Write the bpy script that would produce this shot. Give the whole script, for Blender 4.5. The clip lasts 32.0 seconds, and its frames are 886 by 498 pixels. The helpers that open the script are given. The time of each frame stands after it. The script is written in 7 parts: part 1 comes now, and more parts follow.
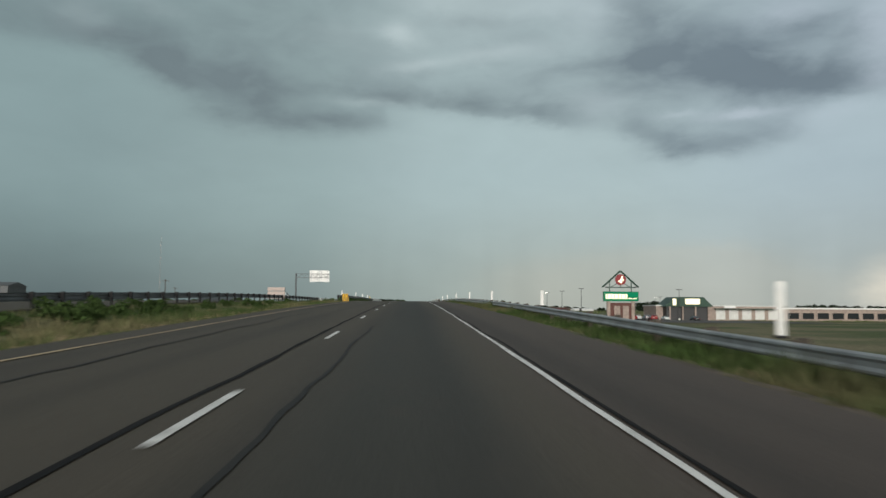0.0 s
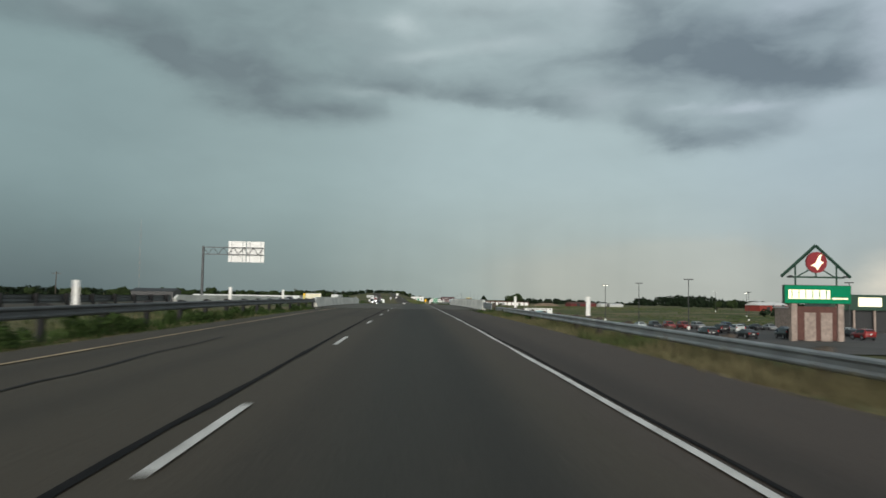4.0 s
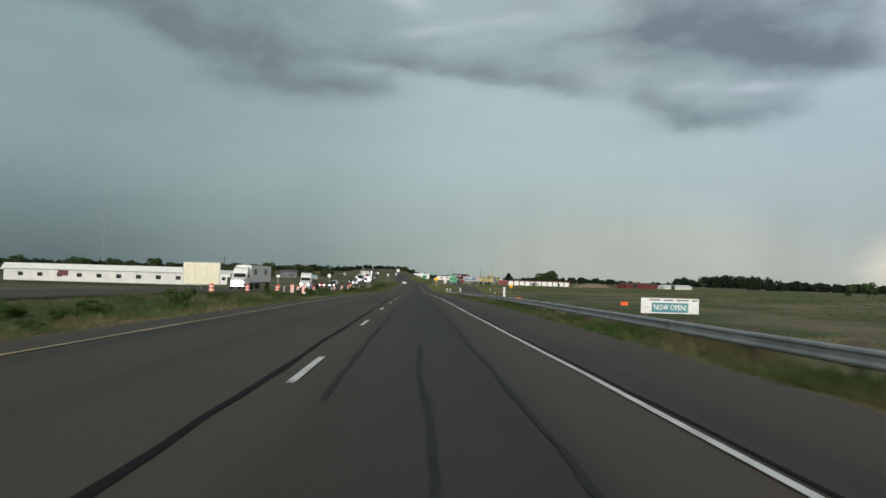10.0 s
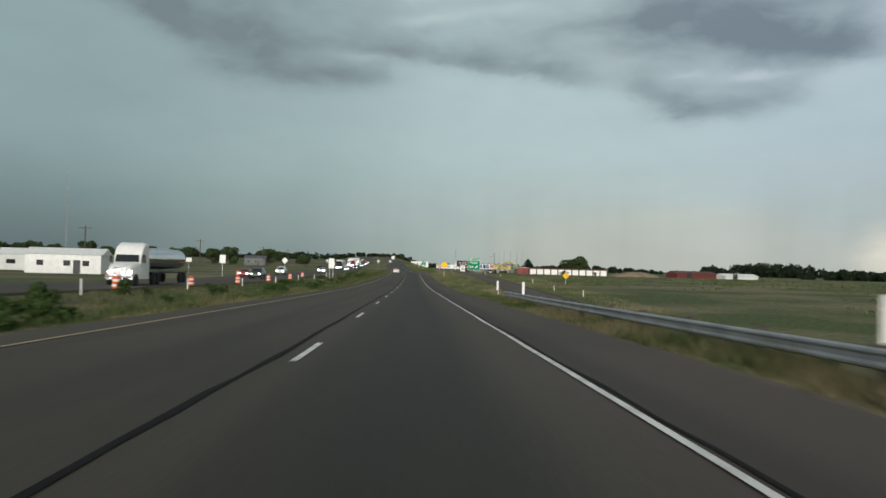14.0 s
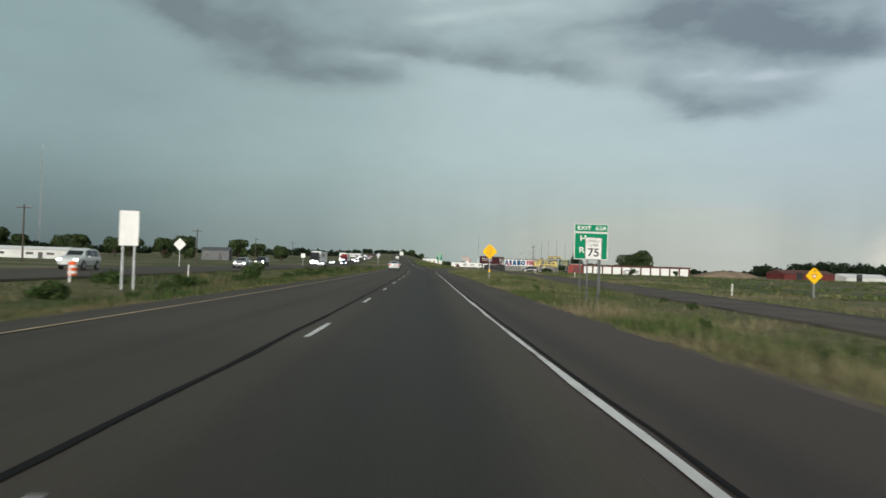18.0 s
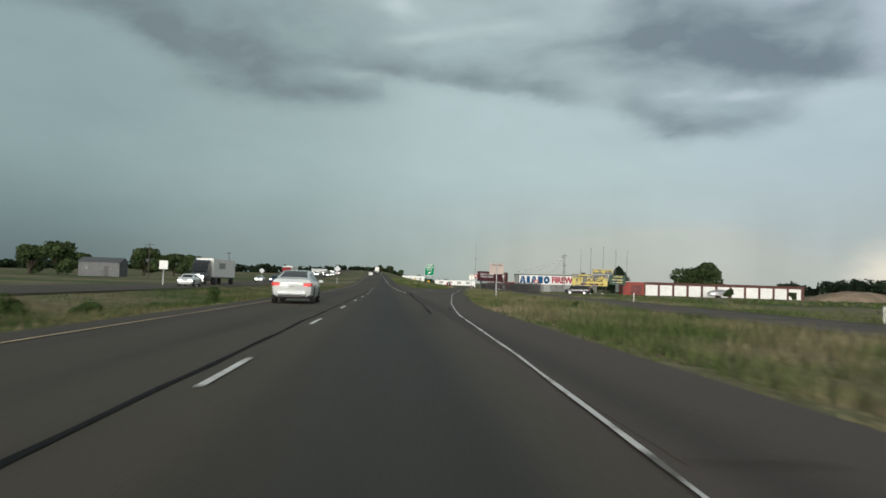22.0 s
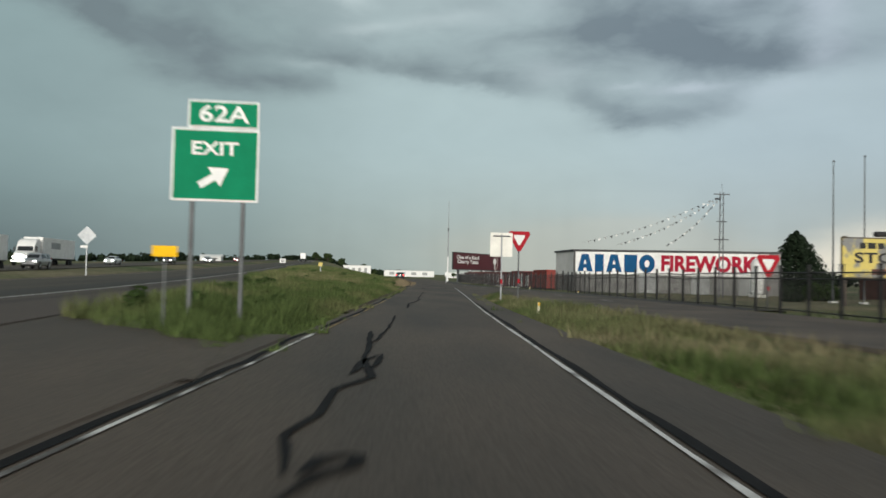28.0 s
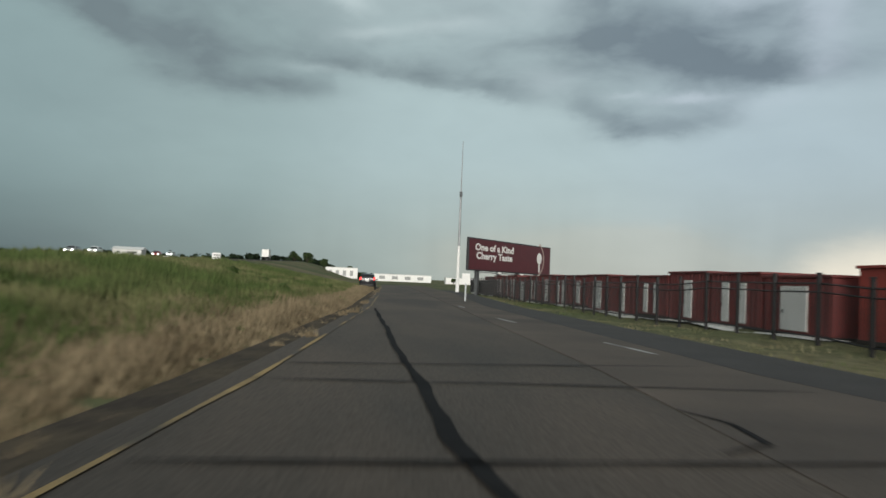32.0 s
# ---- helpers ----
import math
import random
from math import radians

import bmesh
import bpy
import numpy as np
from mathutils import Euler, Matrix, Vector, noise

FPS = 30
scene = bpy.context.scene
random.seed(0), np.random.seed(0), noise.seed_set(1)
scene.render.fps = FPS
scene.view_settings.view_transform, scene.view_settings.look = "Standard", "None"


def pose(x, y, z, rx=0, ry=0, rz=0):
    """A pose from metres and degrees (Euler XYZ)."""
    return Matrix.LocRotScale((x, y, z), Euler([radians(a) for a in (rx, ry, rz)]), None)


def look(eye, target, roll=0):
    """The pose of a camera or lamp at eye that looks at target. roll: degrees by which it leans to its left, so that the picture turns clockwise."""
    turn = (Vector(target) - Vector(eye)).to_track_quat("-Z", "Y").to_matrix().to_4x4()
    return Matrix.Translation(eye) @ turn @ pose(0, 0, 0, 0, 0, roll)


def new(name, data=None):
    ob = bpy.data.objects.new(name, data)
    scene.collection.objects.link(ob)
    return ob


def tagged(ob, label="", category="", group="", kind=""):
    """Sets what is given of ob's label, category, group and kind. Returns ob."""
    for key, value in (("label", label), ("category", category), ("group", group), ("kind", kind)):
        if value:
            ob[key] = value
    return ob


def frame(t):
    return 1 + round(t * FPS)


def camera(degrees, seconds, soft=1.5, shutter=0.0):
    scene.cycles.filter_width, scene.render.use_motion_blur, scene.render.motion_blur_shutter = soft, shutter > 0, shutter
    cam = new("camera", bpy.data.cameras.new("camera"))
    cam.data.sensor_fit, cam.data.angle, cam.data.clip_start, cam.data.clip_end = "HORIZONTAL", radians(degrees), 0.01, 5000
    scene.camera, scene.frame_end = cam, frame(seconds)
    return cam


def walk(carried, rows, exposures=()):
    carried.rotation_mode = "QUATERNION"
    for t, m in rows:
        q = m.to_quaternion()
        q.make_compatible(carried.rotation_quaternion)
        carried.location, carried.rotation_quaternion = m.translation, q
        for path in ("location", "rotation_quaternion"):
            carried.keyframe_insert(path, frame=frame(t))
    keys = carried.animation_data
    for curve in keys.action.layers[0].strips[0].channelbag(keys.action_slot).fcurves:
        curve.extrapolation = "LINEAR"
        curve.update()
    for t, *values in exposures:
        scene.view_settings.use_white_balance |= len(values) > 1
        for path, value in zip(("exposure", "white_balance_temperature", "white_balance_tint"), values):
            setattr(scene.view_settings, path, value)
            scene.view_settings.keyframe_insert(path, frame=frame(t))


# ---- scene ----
cam = camera(57.33, 32.0, soft=1.6, shutter=0.4)
PATH = [
    (0, 0.049, -0.16, 1.148, 94.21, -0.409, -2.225), (0.5, 0.002, 13.52, 1.501, 94.183, -0.687, -2.166), (1, -0.031, 27.27, 1.84, 94.151, -0.796, -2.175),
    (1.5, -0.048, 41.21, 2.163, 94.06, -0.821, -2.206), (2, -0.059, 55.23, 2.458, 94.07, -0.762, -2.246), (2.5, -0.087, 69.18, 2.715, 93.817, -0.788, -2.347),
    (3, -0.158, 83.04, 2.962, 93.708, -0.799, -2.25), (3.5, -0.197, 96.8, 3.137, 93.696, -0.772, -2.208), (5.5, -0.352, 151.51, 3.581, 92.997, -1.785, -2.117),
    (6, -0.383, 165.31, 3.638, 92.923, -1.54, -2.125), (6.5, -0.34, 179.16, 3.676, 92.847, -1.571, -2.246), (7, -0.304, 193.03, 3.704, 92.739, -1.42, -2.081),
    (7.5, -0.303, 206.98, 3.714, 92.503, -1.343, -2.072), (8, -0.327, 221.01, 3.706, 92.327, -1.482, -2.181), (8.5, -0.374, 235.23, 3.686, 92.009, -1.79, -2.262),
    (9, -0.417, 249.39, 3.66, 91.751, -1.821, -2.171), (9.5, -0.386, 263.29, 3.598, 92.002, -1.633, -2.031), (10, -0.387, 277.02, 3.507, 91.979, -1.611, -1.942),
    (10.5, -0.441, 290.62, 3.398, 91.958, -1.735, -1.921), (11, -0.536, 304.34, 3.263, 92.011, -1.756, -2.111), (11.5, -0.525, 318.1, 3.154, 91.891, -1.434, -2.252),
    (12, -0.487, 331.67, 3.007, 91.807, -1.272, -2.386), (12.5, -0.419, 345.03, 2.84, 91.669, -1.142, -2.283), (13, -0.282, 358.09, 2.649, 91.581, -1.133, -2.27),
    (13.5, -0.177, 371.49, 2.452, 91.454, -1.354, -2.121), (14, -0.09, 384.97, 2.242, 91.229, -1.55, -2.109), (14.5, -0.016, 398.49, 2.029, 91.075, -1.637, -2.262),
    (16.5, 0.193, 452.5, 1.205, 90.806, -1.208, -1.913), (17, 0.186, 466, 1.016, 91.235, -0.835, -1.591), (17.5, 0.194, 479.39, 0.924, 91.123, -1.569, -1.414),
    (18, 0.155, 492.66, 0.85, 91.149, -1.797, -1.262), (18.5, 0.07, 505.83, 0.799, 91.466, -1.581, -1.333), (19, -0.034, 518.85, 0.751, 91.819, -0.956, -1.462),
    (19.5, -0.047, 531.61, 0.786, 91.826, -1.165, -1.493), (20, -0.098, 544.39, 0.795, 92.058, -1.389, -1.464), (20.5, -0.141, 557.12, 0.814, 92.218, -1.527, -1.619),
    (21, -0.128, 569.77, 0.843, 92.41, -1.6, -1.925), (21.5, -0.113, 582.23, 0.845, 92.451, -1.75, -2.206), (22, -0.053, 594.61, 0.867, 92.455, -1.752, -2.692),
    (22.5, 0.065, 606.93, 0.882, 91.892, -1.538, -3.346), (23, 0.257, 619.32, 0.887, 91.901, -1.378, -3.654), (23.5, 0.592, 631.86, 0.905, 91.936, -1.176, -3.928),
    (24, 0.989, 644.5, 0.915, 91.92, -1.209, -4.476), (24.5, 1.476, 656.92, 0.952, 92.233, -1.438, -5), (26.5, 5.103, 701.97, 0.97, 92.117, -0.066, -6.93),
    (27, 6.077, 713.39, 0.97, 92.065, -0.447, -6.509), (27.5, 6.991, 724.66, 0.924, 91.85, -1.03, -6.189), (28, 7.786, 735.67, 0.903, 91.913, -1.319, -6.031),
    (28.5, 8.759, 747.22, 0.922, 91.931, -2.156, -6.057), (29, 9.817, 758.61, 0.938, 91.763, -2.825, -6.431), (29.5, 10.878, 769.81, 0.931, 91.644, -2.34, -6.623),
    (30, 11.887, 780.74, 0.935, 91.617, -2.06, -6.614), (30.5, 12.824, 791.23, 0.947, 91.933, -2.156, -6.475), (31, 13.731, 801.13, 0.925, 92.023, -2.261, -6.355),
    (31.5, 14.625, 810.18, 0.944, 92.125, -2.332, -6.178), (32, 15.51, 818.91, 0.946, 92.314, -2.388, -6.257),
]
walk(cam, [(t, pose(x, y, z, rx, ry, rz)) for t, x, y, z, rx, ry, rz in PATH], [(0, -.08), (4, -.09), (8, -.05), (12, -.03), (14, .03), (17, .05), (24, .05), (28, .02), (30, -.02), (32, .01)])

# ---- the lie of the land: road grades, lines in plan, terrain heights ----
GRADES = [(-60, .02), (0, .026), (30, .024), (60, .019), (90, .014), (150, .004), (190, .002), (220, -.001), (250, -.003), (280, -.008),
          (310, -.009), (360, -.015), (400, -.016), (450, -.014), (490, -.006), (520, 0), (570, .002), (620, .001), (700, 0), (900, 0)]
_S = np.arange(-260.0, 2600.0, 1.0)
_Z = np.cumsum(np.interp(_S, *np.array(GRADES).T))
_Z -= np.interp(0, _S, _Z)


def road_z(y):
    return np.interp(y, _S, _Z)


def climb(y):
    """How far the highway rises above its exit ramp on the way to the next overpass."""
    d = np.clip(np.asarray(y, float) - 715, 0, 900)
    return np.where(d < 120, 0.018 * d * d / 240, 0.018 * (d - 60))


def main_z(y):
    return road_z(y) + climb(y)


def plan(points):
    ys, xs = np.array(points, float).T
    return lambda y: np.interp(y, ys, xs)


shift = plan([(590, 0), (630, -.6), (661, -1.2), (681, -1.8), (698, -2.5), (718, -3.1), (735, -3.6), (760, -4.6), (828, -7), (1000, -13), (1500, -34), (2500, -80)])
ramp_right = plan([(585, 1.81), (590, 1.77), (597, 1.69), (603, 1.80), (608, 1.90), (623, 2.01), (628, 2.16), (640, 2.66), (665, 4.15), (680, 5.07), (706, 7.30), (724, 8.70), (740, 9.96), (762, 12.0), (785, 14.4), (806, 16.5), (830, 18.7), (900, 22.3), (1000, 27)])
ramp_left = plan([(668, .5), (678, .5), (707, 2.9), (718, 3.9), (734, 5.3), (748, 6.75), (762, 8.15), (776, 9.45), (787, 10.5), (806, 12.2), (828, 14.4), (853, 16.2), (900, 18.2), (1000, 22)])
front_left = plan([(380, 8.8), (430, 10), (488, 12.4), (525, 15), (601, 17), (686, 18.4), (740, 18.3), (770, 18.0), (778, 16.2), (786, 14.7), (806, 16.9), (830, 19.0), (900, 22.4), (1000, 26.7)])
front_right = plan([(380, 14), (430, 16), (498, 17.8), (555, 20.6), (614, 23.4), (696, 25.0), (760, 25.2), (790, 24.2), (815, 22.6), (830, 21.3), (860, 22.2), (900, 25.6), (1000, 31)])
fence_x = plan([(690, 23.5), (740, 24.6), (762, 25.4), (790, 27.0), (805, 28.0), (818, 29.4), (840, 29.0), (857, 28.7), (900, 30), (960, 34)])
right_base = plan([(-300, -1.5), (60, -1.8), (150, -1.9), (228, -2.0), (300, -2.6), (380, -2.8), (440, -3.0), (500, -1.7), (560, -1.0), (620, -.7), (700, -.55), (800, -.5), (1200, -.5), (2500, 0)])


def smooth(a, b, v):
    t = np.clip((v - a) / (b - a), 0, 1)
    return t * t * (3 - 2 * t)


def ground_z(x, y):
    x, y = np.asarray(x, float), np.asarray(y, float)
    mz, rz, m = main_z(y), road_z(y), shift(y)
    lumps = 0.09 * np.sin(x * .71 + y * .13) * np.sin(y * .37 + x * .21) + 0.05 * np.sin(x * 1.9 + y * .9)
    # left of the highway: median, the other carriageway, fields
    d = -(x + 7.0 - m)
    left = mz - .09 - .5 * smooth(0, 6, d) + .32 * smooth(7, 12, d) + lumps * smooth(.6, 3, d) * (1 - smooth(9, 12, d))
    far_left = .35 * rz - .5 + .6 * climb(y)
    left = left + (far_left - left) * smooth(30, 75, d)
    # right of the highway before the exit
    edge = np.where(y < 600, 4.3, np.maximum(ramp_right(y) + 1.3, 4.3))
    d = x - edge
    base = right_base(y)
    top = rz - .10 - .17 * smooth(0, 1.8, d)
    drop = np.clip((d - 2.2) * .26, 0, None)
    right = np.where(top - drop > base, top - drop, base + (top - base) * np.exp(-np.clip(d - 2.2, 0, None) / 4))
    right = right + lumps * smooth(.4, 2.5, d)
    # gore and the island between highway and ramp
    a, b = m + 4.4, ramp_left(y) - .4
    t = np.clip((x - a) / np.maximum(b - a, .5), 0, 1)
    gore = mz - .09 + (rz - mz) * smooth(0, 1, t) + (.25 + lumps) * np.sin(np.pi * t) ** 1 * smooth(752, 775, y)
    mid = np.where(y < 640, rz - .09, np.where(x > b, rz - .09, gore))
    out = np.where(x < -7.0 + m, left, np.where(x > edge, right, np.where(x < a, mz - .09, mid)))
    # frontage road bed
    fl, fr = front_left(y) - .6, front_right(y) + .6
    bed = smooth(fl - 2.5, fl, x) * (1 - smooth(fr, fr + 2.5, x)) * smooth(380, 420, y)
    return out + (front_z(y) - .10 - out) * bed


def front_z(y):
    y = np.asarray(y, float)
    return np.interp(y, [300, 430, 500, 560, 620, 700, 790, 830, 2500], [-1.6, -1.2, -1.0, -.75, -.6, -.5, -.26, -.21, -.21])


# ---- world: storm sky, weak broad sun from behind the camera ----
world = bpy.data.worlds.new("storm_sky")
scene.world = world
world.use_nodes = True
wt = world.node_tree
wn = wt.nodes


def wmath(op, a, b=None, c=None, tree=None):
    n = (tree or wt).nodes.new("ShaderNodeMath")
    n.operation = op
    for i, v in enumerate((a, b, c)):
        if v is None:
            continue
        if isinstance(v, (int, float)):
            n.inputs[i].default_value = v
        else:
            (tree or wt).links.new(v, n.inputs[i])
    return n.outputs[0]


def wmix(fac, a, b):
    n = wn.new("ShaderNodeMix")
    n.data_type = "RGBA"
    for sock, v in ((n.inputs[0], fac), (n.inputs[6], a), (n.inputs[7], b)):
        if isinstance(v, (int, float)):
            sock.default_value = v
        elif isinstance(v, tuple):
            sock.default_value = (*v, 1)
        else:
            wt.links.new(v, sock)
    return n.outputs[2]


def wstep(v, a, b):
    n = wn.new("ShaderNodeMapRange")
    n.interpolation_type = "SMOOTHSTEP"
    wt.links.new(v, n.inputs[0])
    n.inputs[1].default_value, n.inputs[2].default_value = a, b
    return n.outputs[0]


tc = wn.new("ShaderNodeTexCoord")
sep = wn.new("ShaderNodeSeparateXYZ")
wt.links.new(tc.outputs["Generated"], sep.inputs[0])
az = wmath("MULTIPLY", wmath("ARCTAN2", sep.outputs[0], sep.outputs[1]), 57.2958)
el = wmath("MULTIPLY", wmath("ARCSINE", sep.outputs[2]), 57.2958)


def wnoise(sa, se, detail, rough, seed, distort=0.0):
    cmb = wn.new("ShaderNodeCombineXYZ")
    wt.links.new(wmath("MULTIPLY", az, sa), cmb.inputs[0])
    wt.links.new(wmath("MULTIPLY", el, se), cmb.inputs[1])
    cmb.inputs[2].default_value = seed
    n = wn.new("ShaderNodeTexNoise")
    n.inputs["Scale"].default_value, n.inputs["Detail"].default_value, n.inputs["Roughness"].default_value = 1.0, detail, rough
    n.inputs["Distortion"].default_value = distort
    wt.links.new(cmb.outputs[0], n.inputs["Vector"])
    return n.outputs[0]


wisp = wnoise(.12, .24, 5, .52, 8.7, .4)
rain = wnoise(.17, .015, 3, .5, 5.5)
ragged = wnoise(.20, .48, 5, .55, 21.3, .5)
fray = wnoise(.62, 1.15, 6, .60, 31.7, .3)
warp_a = wmath("ADD", az, wmath("ADD", wmath("MULTIPLY", wmath("SUBTRACT", wnoise(.16, .30, 5, .55, 3.1, .2), .5), 3.0), wmath("MULTIPLY", wmath("SUBTRACT", fray, .5), 1.0)))
warp_e = wmath("ADD", el, wmath("ADD", wmath("MULTIPLY", wmath("SUBTRACT", wnoise(.17, .36, 6, .58, 12.2, .2), .5), 1.5), wmath("MULTIPLY", wmath("SUBTRACT", fray, .5), .55)))


def cloud(a, e, wa, up, down=None, tilt=0.0):
    """A mass of cloud about a bearing and a height in degrees, soft above and sharper along its base."""
    ca, sa = math.cos(radians(tilt)), math.sin(radians(tilt))
    da, de = wmath("SUBTRACT", warp_a, a), wmath("SUBTRACT", warp_e, e)
    u = wmath("DIVIDE", wmath("ADD", wmath("MULTIPLY", da, ca), wmath("MULTIPLY", de, sa)), wa)
    v = wmath("SUBTRACT", wmath("MULTIPLY", de, ca), wmath("MULTIPLY", da, sa))
    v = wmath("SUBTRACT", wmath("DIVIDE", wmath("MAXIMUM", v, 0.0), up), wmath("DIVIDE", wmath("MINIMUM", v, 0.0), down or up))
    r = wmath("ADD", wmath("MULTIPLY", u, u), wmath("MULTIPLY", v, v))
    return wmath("EXPONENT", wmath("MULTIPLY", r, -1.0))


def total(parts):
    out = None
    for weight, node in parts:
        node = wmath("MULTIPLY", node, weight)
        out = node if out is None else wmath("ADD", out, node)
    return out


def bank(rows):
    """Several masses of cloud: weight, bearing, height, half width, depth above, depth below, tilt."""
    return total([(w, cloud(*rest)) for w, *rest in rows])


def bearing_ramp(stops):
    """Colours along the horizon, by bearing in degrees."""
    n = wn.new("ShaderNodeValToRGB")
    n.color_ramp.interpolation = "EASE"
    ramp = n.color_ramp.elements
    for i, (a, c) in enumerate(stops):
        e = ramp[i] if i < 2 else ramp.new(1.0)
        e.position, e.color = (a + 60) / 120, (*c, 1)
    wt.links.new(wmath("DIVIDE", wmath("ADD", az, 60), 120), n.inputs[0])
    return n.outputs[0]


# the rain-grey sheet, from the dark left to the light right
low = bearing_ramp([(-45, (.095, .134, .145)), (-24, (.112, .157, .168)), (-9, (.220, .284, .285)), (-1, (.325, .39, .373)), (10, (.43, .478, .438)), (22, (.425, .475, .455)), (40, (.44, .48, .46))])
high = bearing_ramp([(-45, (.26, .355, .37)), (-24, (.275, .378, .388)), (-9, (.342, .452, .458)), (2, (.425, .54, .555)), (13, (.455, .57, .59)), (28, (.44, .545, .595)), (45, (.43, .53, .575))])
sheet = wmix(wstep(el, -1.0, 10.0), low, high)
pale = wmath("MULTIPLY", wstep(bank([(1.0, 12, 1.5, 8, 3.0), (1.0, 20, 2.0, 5, 2.6), (.6, 27, 1.0, 8, 3.0)]), .25, .9), .34)
sheet = wmix(pale, sheet, (.56, .55, .475))
glow = bank([(1.0, 35.0, 1.4, 4.4, 2.6), (.45, 31.5, 1.0, 2.6, 2.2)])
sheet = wmix(wmath("MINIMUM", wstep(glow, .10, 1.25), .95), sheet, (1.0, .93, .78))
sheet = wmix(wmath("MULTIPLY", wstep(rain, .42, .72), wmath("MULTIPLY", wstep(el, 9, 1), .20)), sheet, (.19, .235, .24))
# the storm's cloud deck: its ragged base by bearing, dark masses in it, paler broken cloud between them
base_line = wn.new("ShaderNodeValToRGB")
base_line.color_ramp.interpolation = "LINEAR"
for i, (a, e) in enumerate([(-60, 17.5), (-27.1, 16.5), (-23.9, 16.6), (-22.2, 16.2), (-20.4, 15.6), (-18.3, 14.9), (-16.5, 14.1), (-14.6, 13.1), (-13.0, 11.8), (-9.2, 11.6), (-6.1, 12.0), (-2.1, 12.4), (-1.3, 13.4), (2.0, 13.6), (6.8, 13.2), (11.6, 12.6), (14.0, 12.2), (15.9, 11.1), (17.9, 10.3), (20.0, 10.4), (24.6, 10.4), (25.7, 11.7), (27.4, 13.4), (31.2, 13.2), (45, 14.5)]):
    stop = base_line.color_ramp.elements[i] if i < 2 else base_line.color_ramp.elements.new(1.0)
    stop.position, stop.color = (a + 60) / 120, (e / 25, e / 25, e / 25, 1)
wt.links.new(wmath("DIVIDE", wmath("ADD", warp_a, 60), 120), base_line.inputs[0])
above = wmath("SUBTRACT", warp_e, wmath("MULTIPLY", base_line.outputs[0], 25.0))
body = wstep(above, -.9, 1.7)
dark_left = bank([(.42, -26.2, 17.5, 3.6, 2.4, 0.96), (.25, -22.2, 16.9, 2.4, 1.0, 0.64, -12), (.5, -19.1, 16.7, 3.8, 2.0, 1.04, -28), (.52, -14.3, 15.1, 5.2, 2.4, 1.12, -15), (.46, -9.4, 12.8, 6.4, 2.2, 0.88, -2),
                  (.30, -4.6, 12.8, 3.2, 0.7, 0.56), (.25, -8.5, 16.1, 6.0, 1.2, 1.2), (.22, -4.5, 14.9, 6.0, 0.4, 0.52, -4), (.22, -10.2, 19.1, 7.6, 2.4, 1.8)])
dark_mid = bank([(.34, 1.6, 14.3, 4.4, 0.88, 0.52, -6), (.4, 6.8, 13.8, 4.8, 1.28, 0.52, -6), (.26, 10.4, 13.1, 3.0, 1.12, 0.48, -8), (.22, 11.2, 16.5, 6.0, 0.64, 1.12, 7), (.26, 8.4, 18.5, 2.4, 0.88, 0.72), (.26, 3.8, 19.9, 3.0, 0.56, 0.48)])
dark_right = bank([(.42, 16.0, 18.7, 2.5, 3.2, 2.4), (.44, 20.1, 16.5, 5.6, 2.6, 1.52, -8), (.52, 25.4, 15.3, 5.6, 1.8, 1.36, -4), (.38, 28.7, 14.2, 4.0, 1.28, 0.8), (.27, 18.2, 14.7, 4.4, 1.6, 1.04), (.26, 27.2, 17.9, 4.0, 0.88, 1.2),
                   (.26, 15.3, 12.4, 2.4, 1.0, 0.8, -28), (.34, 17.9, 11.0, 2.0, 1.2, 0.56), (.36, 21.3, 11.0, 4.0, 0.64, 0.48, 4), (.16, 24.3, 11.5, 2.0, 0.72, 0.48, 10)])
light_left = bank([(.28, 3.5, 19.4, 8.0, 2.2), (.85, -1.1, 19.0, 1.2, 0.72), (.4, 0.1, 17.0, 2.4, 0.56, None, 6), (.5, 2.1, 21.2, 2.4, 0.8), (.38, 5.6, 17.6, 4.4, 0.56, None, 8), (.45, 8.8, 20.8, 4.8, 0.8), (.34, 12.6, 19.9, 1.9, 1.5), (.36, -22.6, 18.6, 1.7, 1.2), (.2, -18.3, 19.7, 2.4, 0.56, None, -10), (.26, -3.3, 14.3, 2.4, 0.34)])
light_right = bank([(.85, 22.6, 12.9, 2.2, 0.36, 0.32, 3), (.5, 18.5, 13.2, 1.6, 0.26), (.36, 13.2, 14.1, 1.8, 0.8), (.55, 25.9, 19.2, 2.4, 0.8), (.75, 31.2, 17.6, 1.8, 2.4), (.4, 31.4, 14.7, 1.4, 1.1), (.25, 28.1, 12.7, 2.4, 0.48, 0.64), (.15, 26.4, 11.9, 1.8, 0.8), (.15, -5.4, 18.9, 2.4, 0.8)])
streak = wnoise(.24, .52, 3, .50, 44.1, .4)
texture = wmath("ADD", wmath("MULTIPLY", wstep(wisp, .28, .72), .12), wmath("ADD", wmath("MULTIPLY", wstep(ragged, .28, .72), .10), wmath("MULTIPLY", wstep(streak, .30, .70), .16)))
cover = wmath("MULTIPLY", body, wmath("ADD", .12, texture))
for mass, depth in ((dark_left, .50), (dark_mid, .56), (dark_right, .60)):
    cover = wmath("ADD", cover, wmath("MULTIPLY", mass, wmath("ADD", depth, wmath("MULTIPLY", wmath("ADD", wstep(streak, .22, .78), wstep(wisp, .25, .75)), .30))))
veil = bank([(.14, -18, 10.5, 9, 3.0, None, -8), (.12, -6, 10.6, 7, 1.8, None, -6), (.05, 14, 10.0, 8, 2.0)])
cover = wmath("ADD", cover, veil)
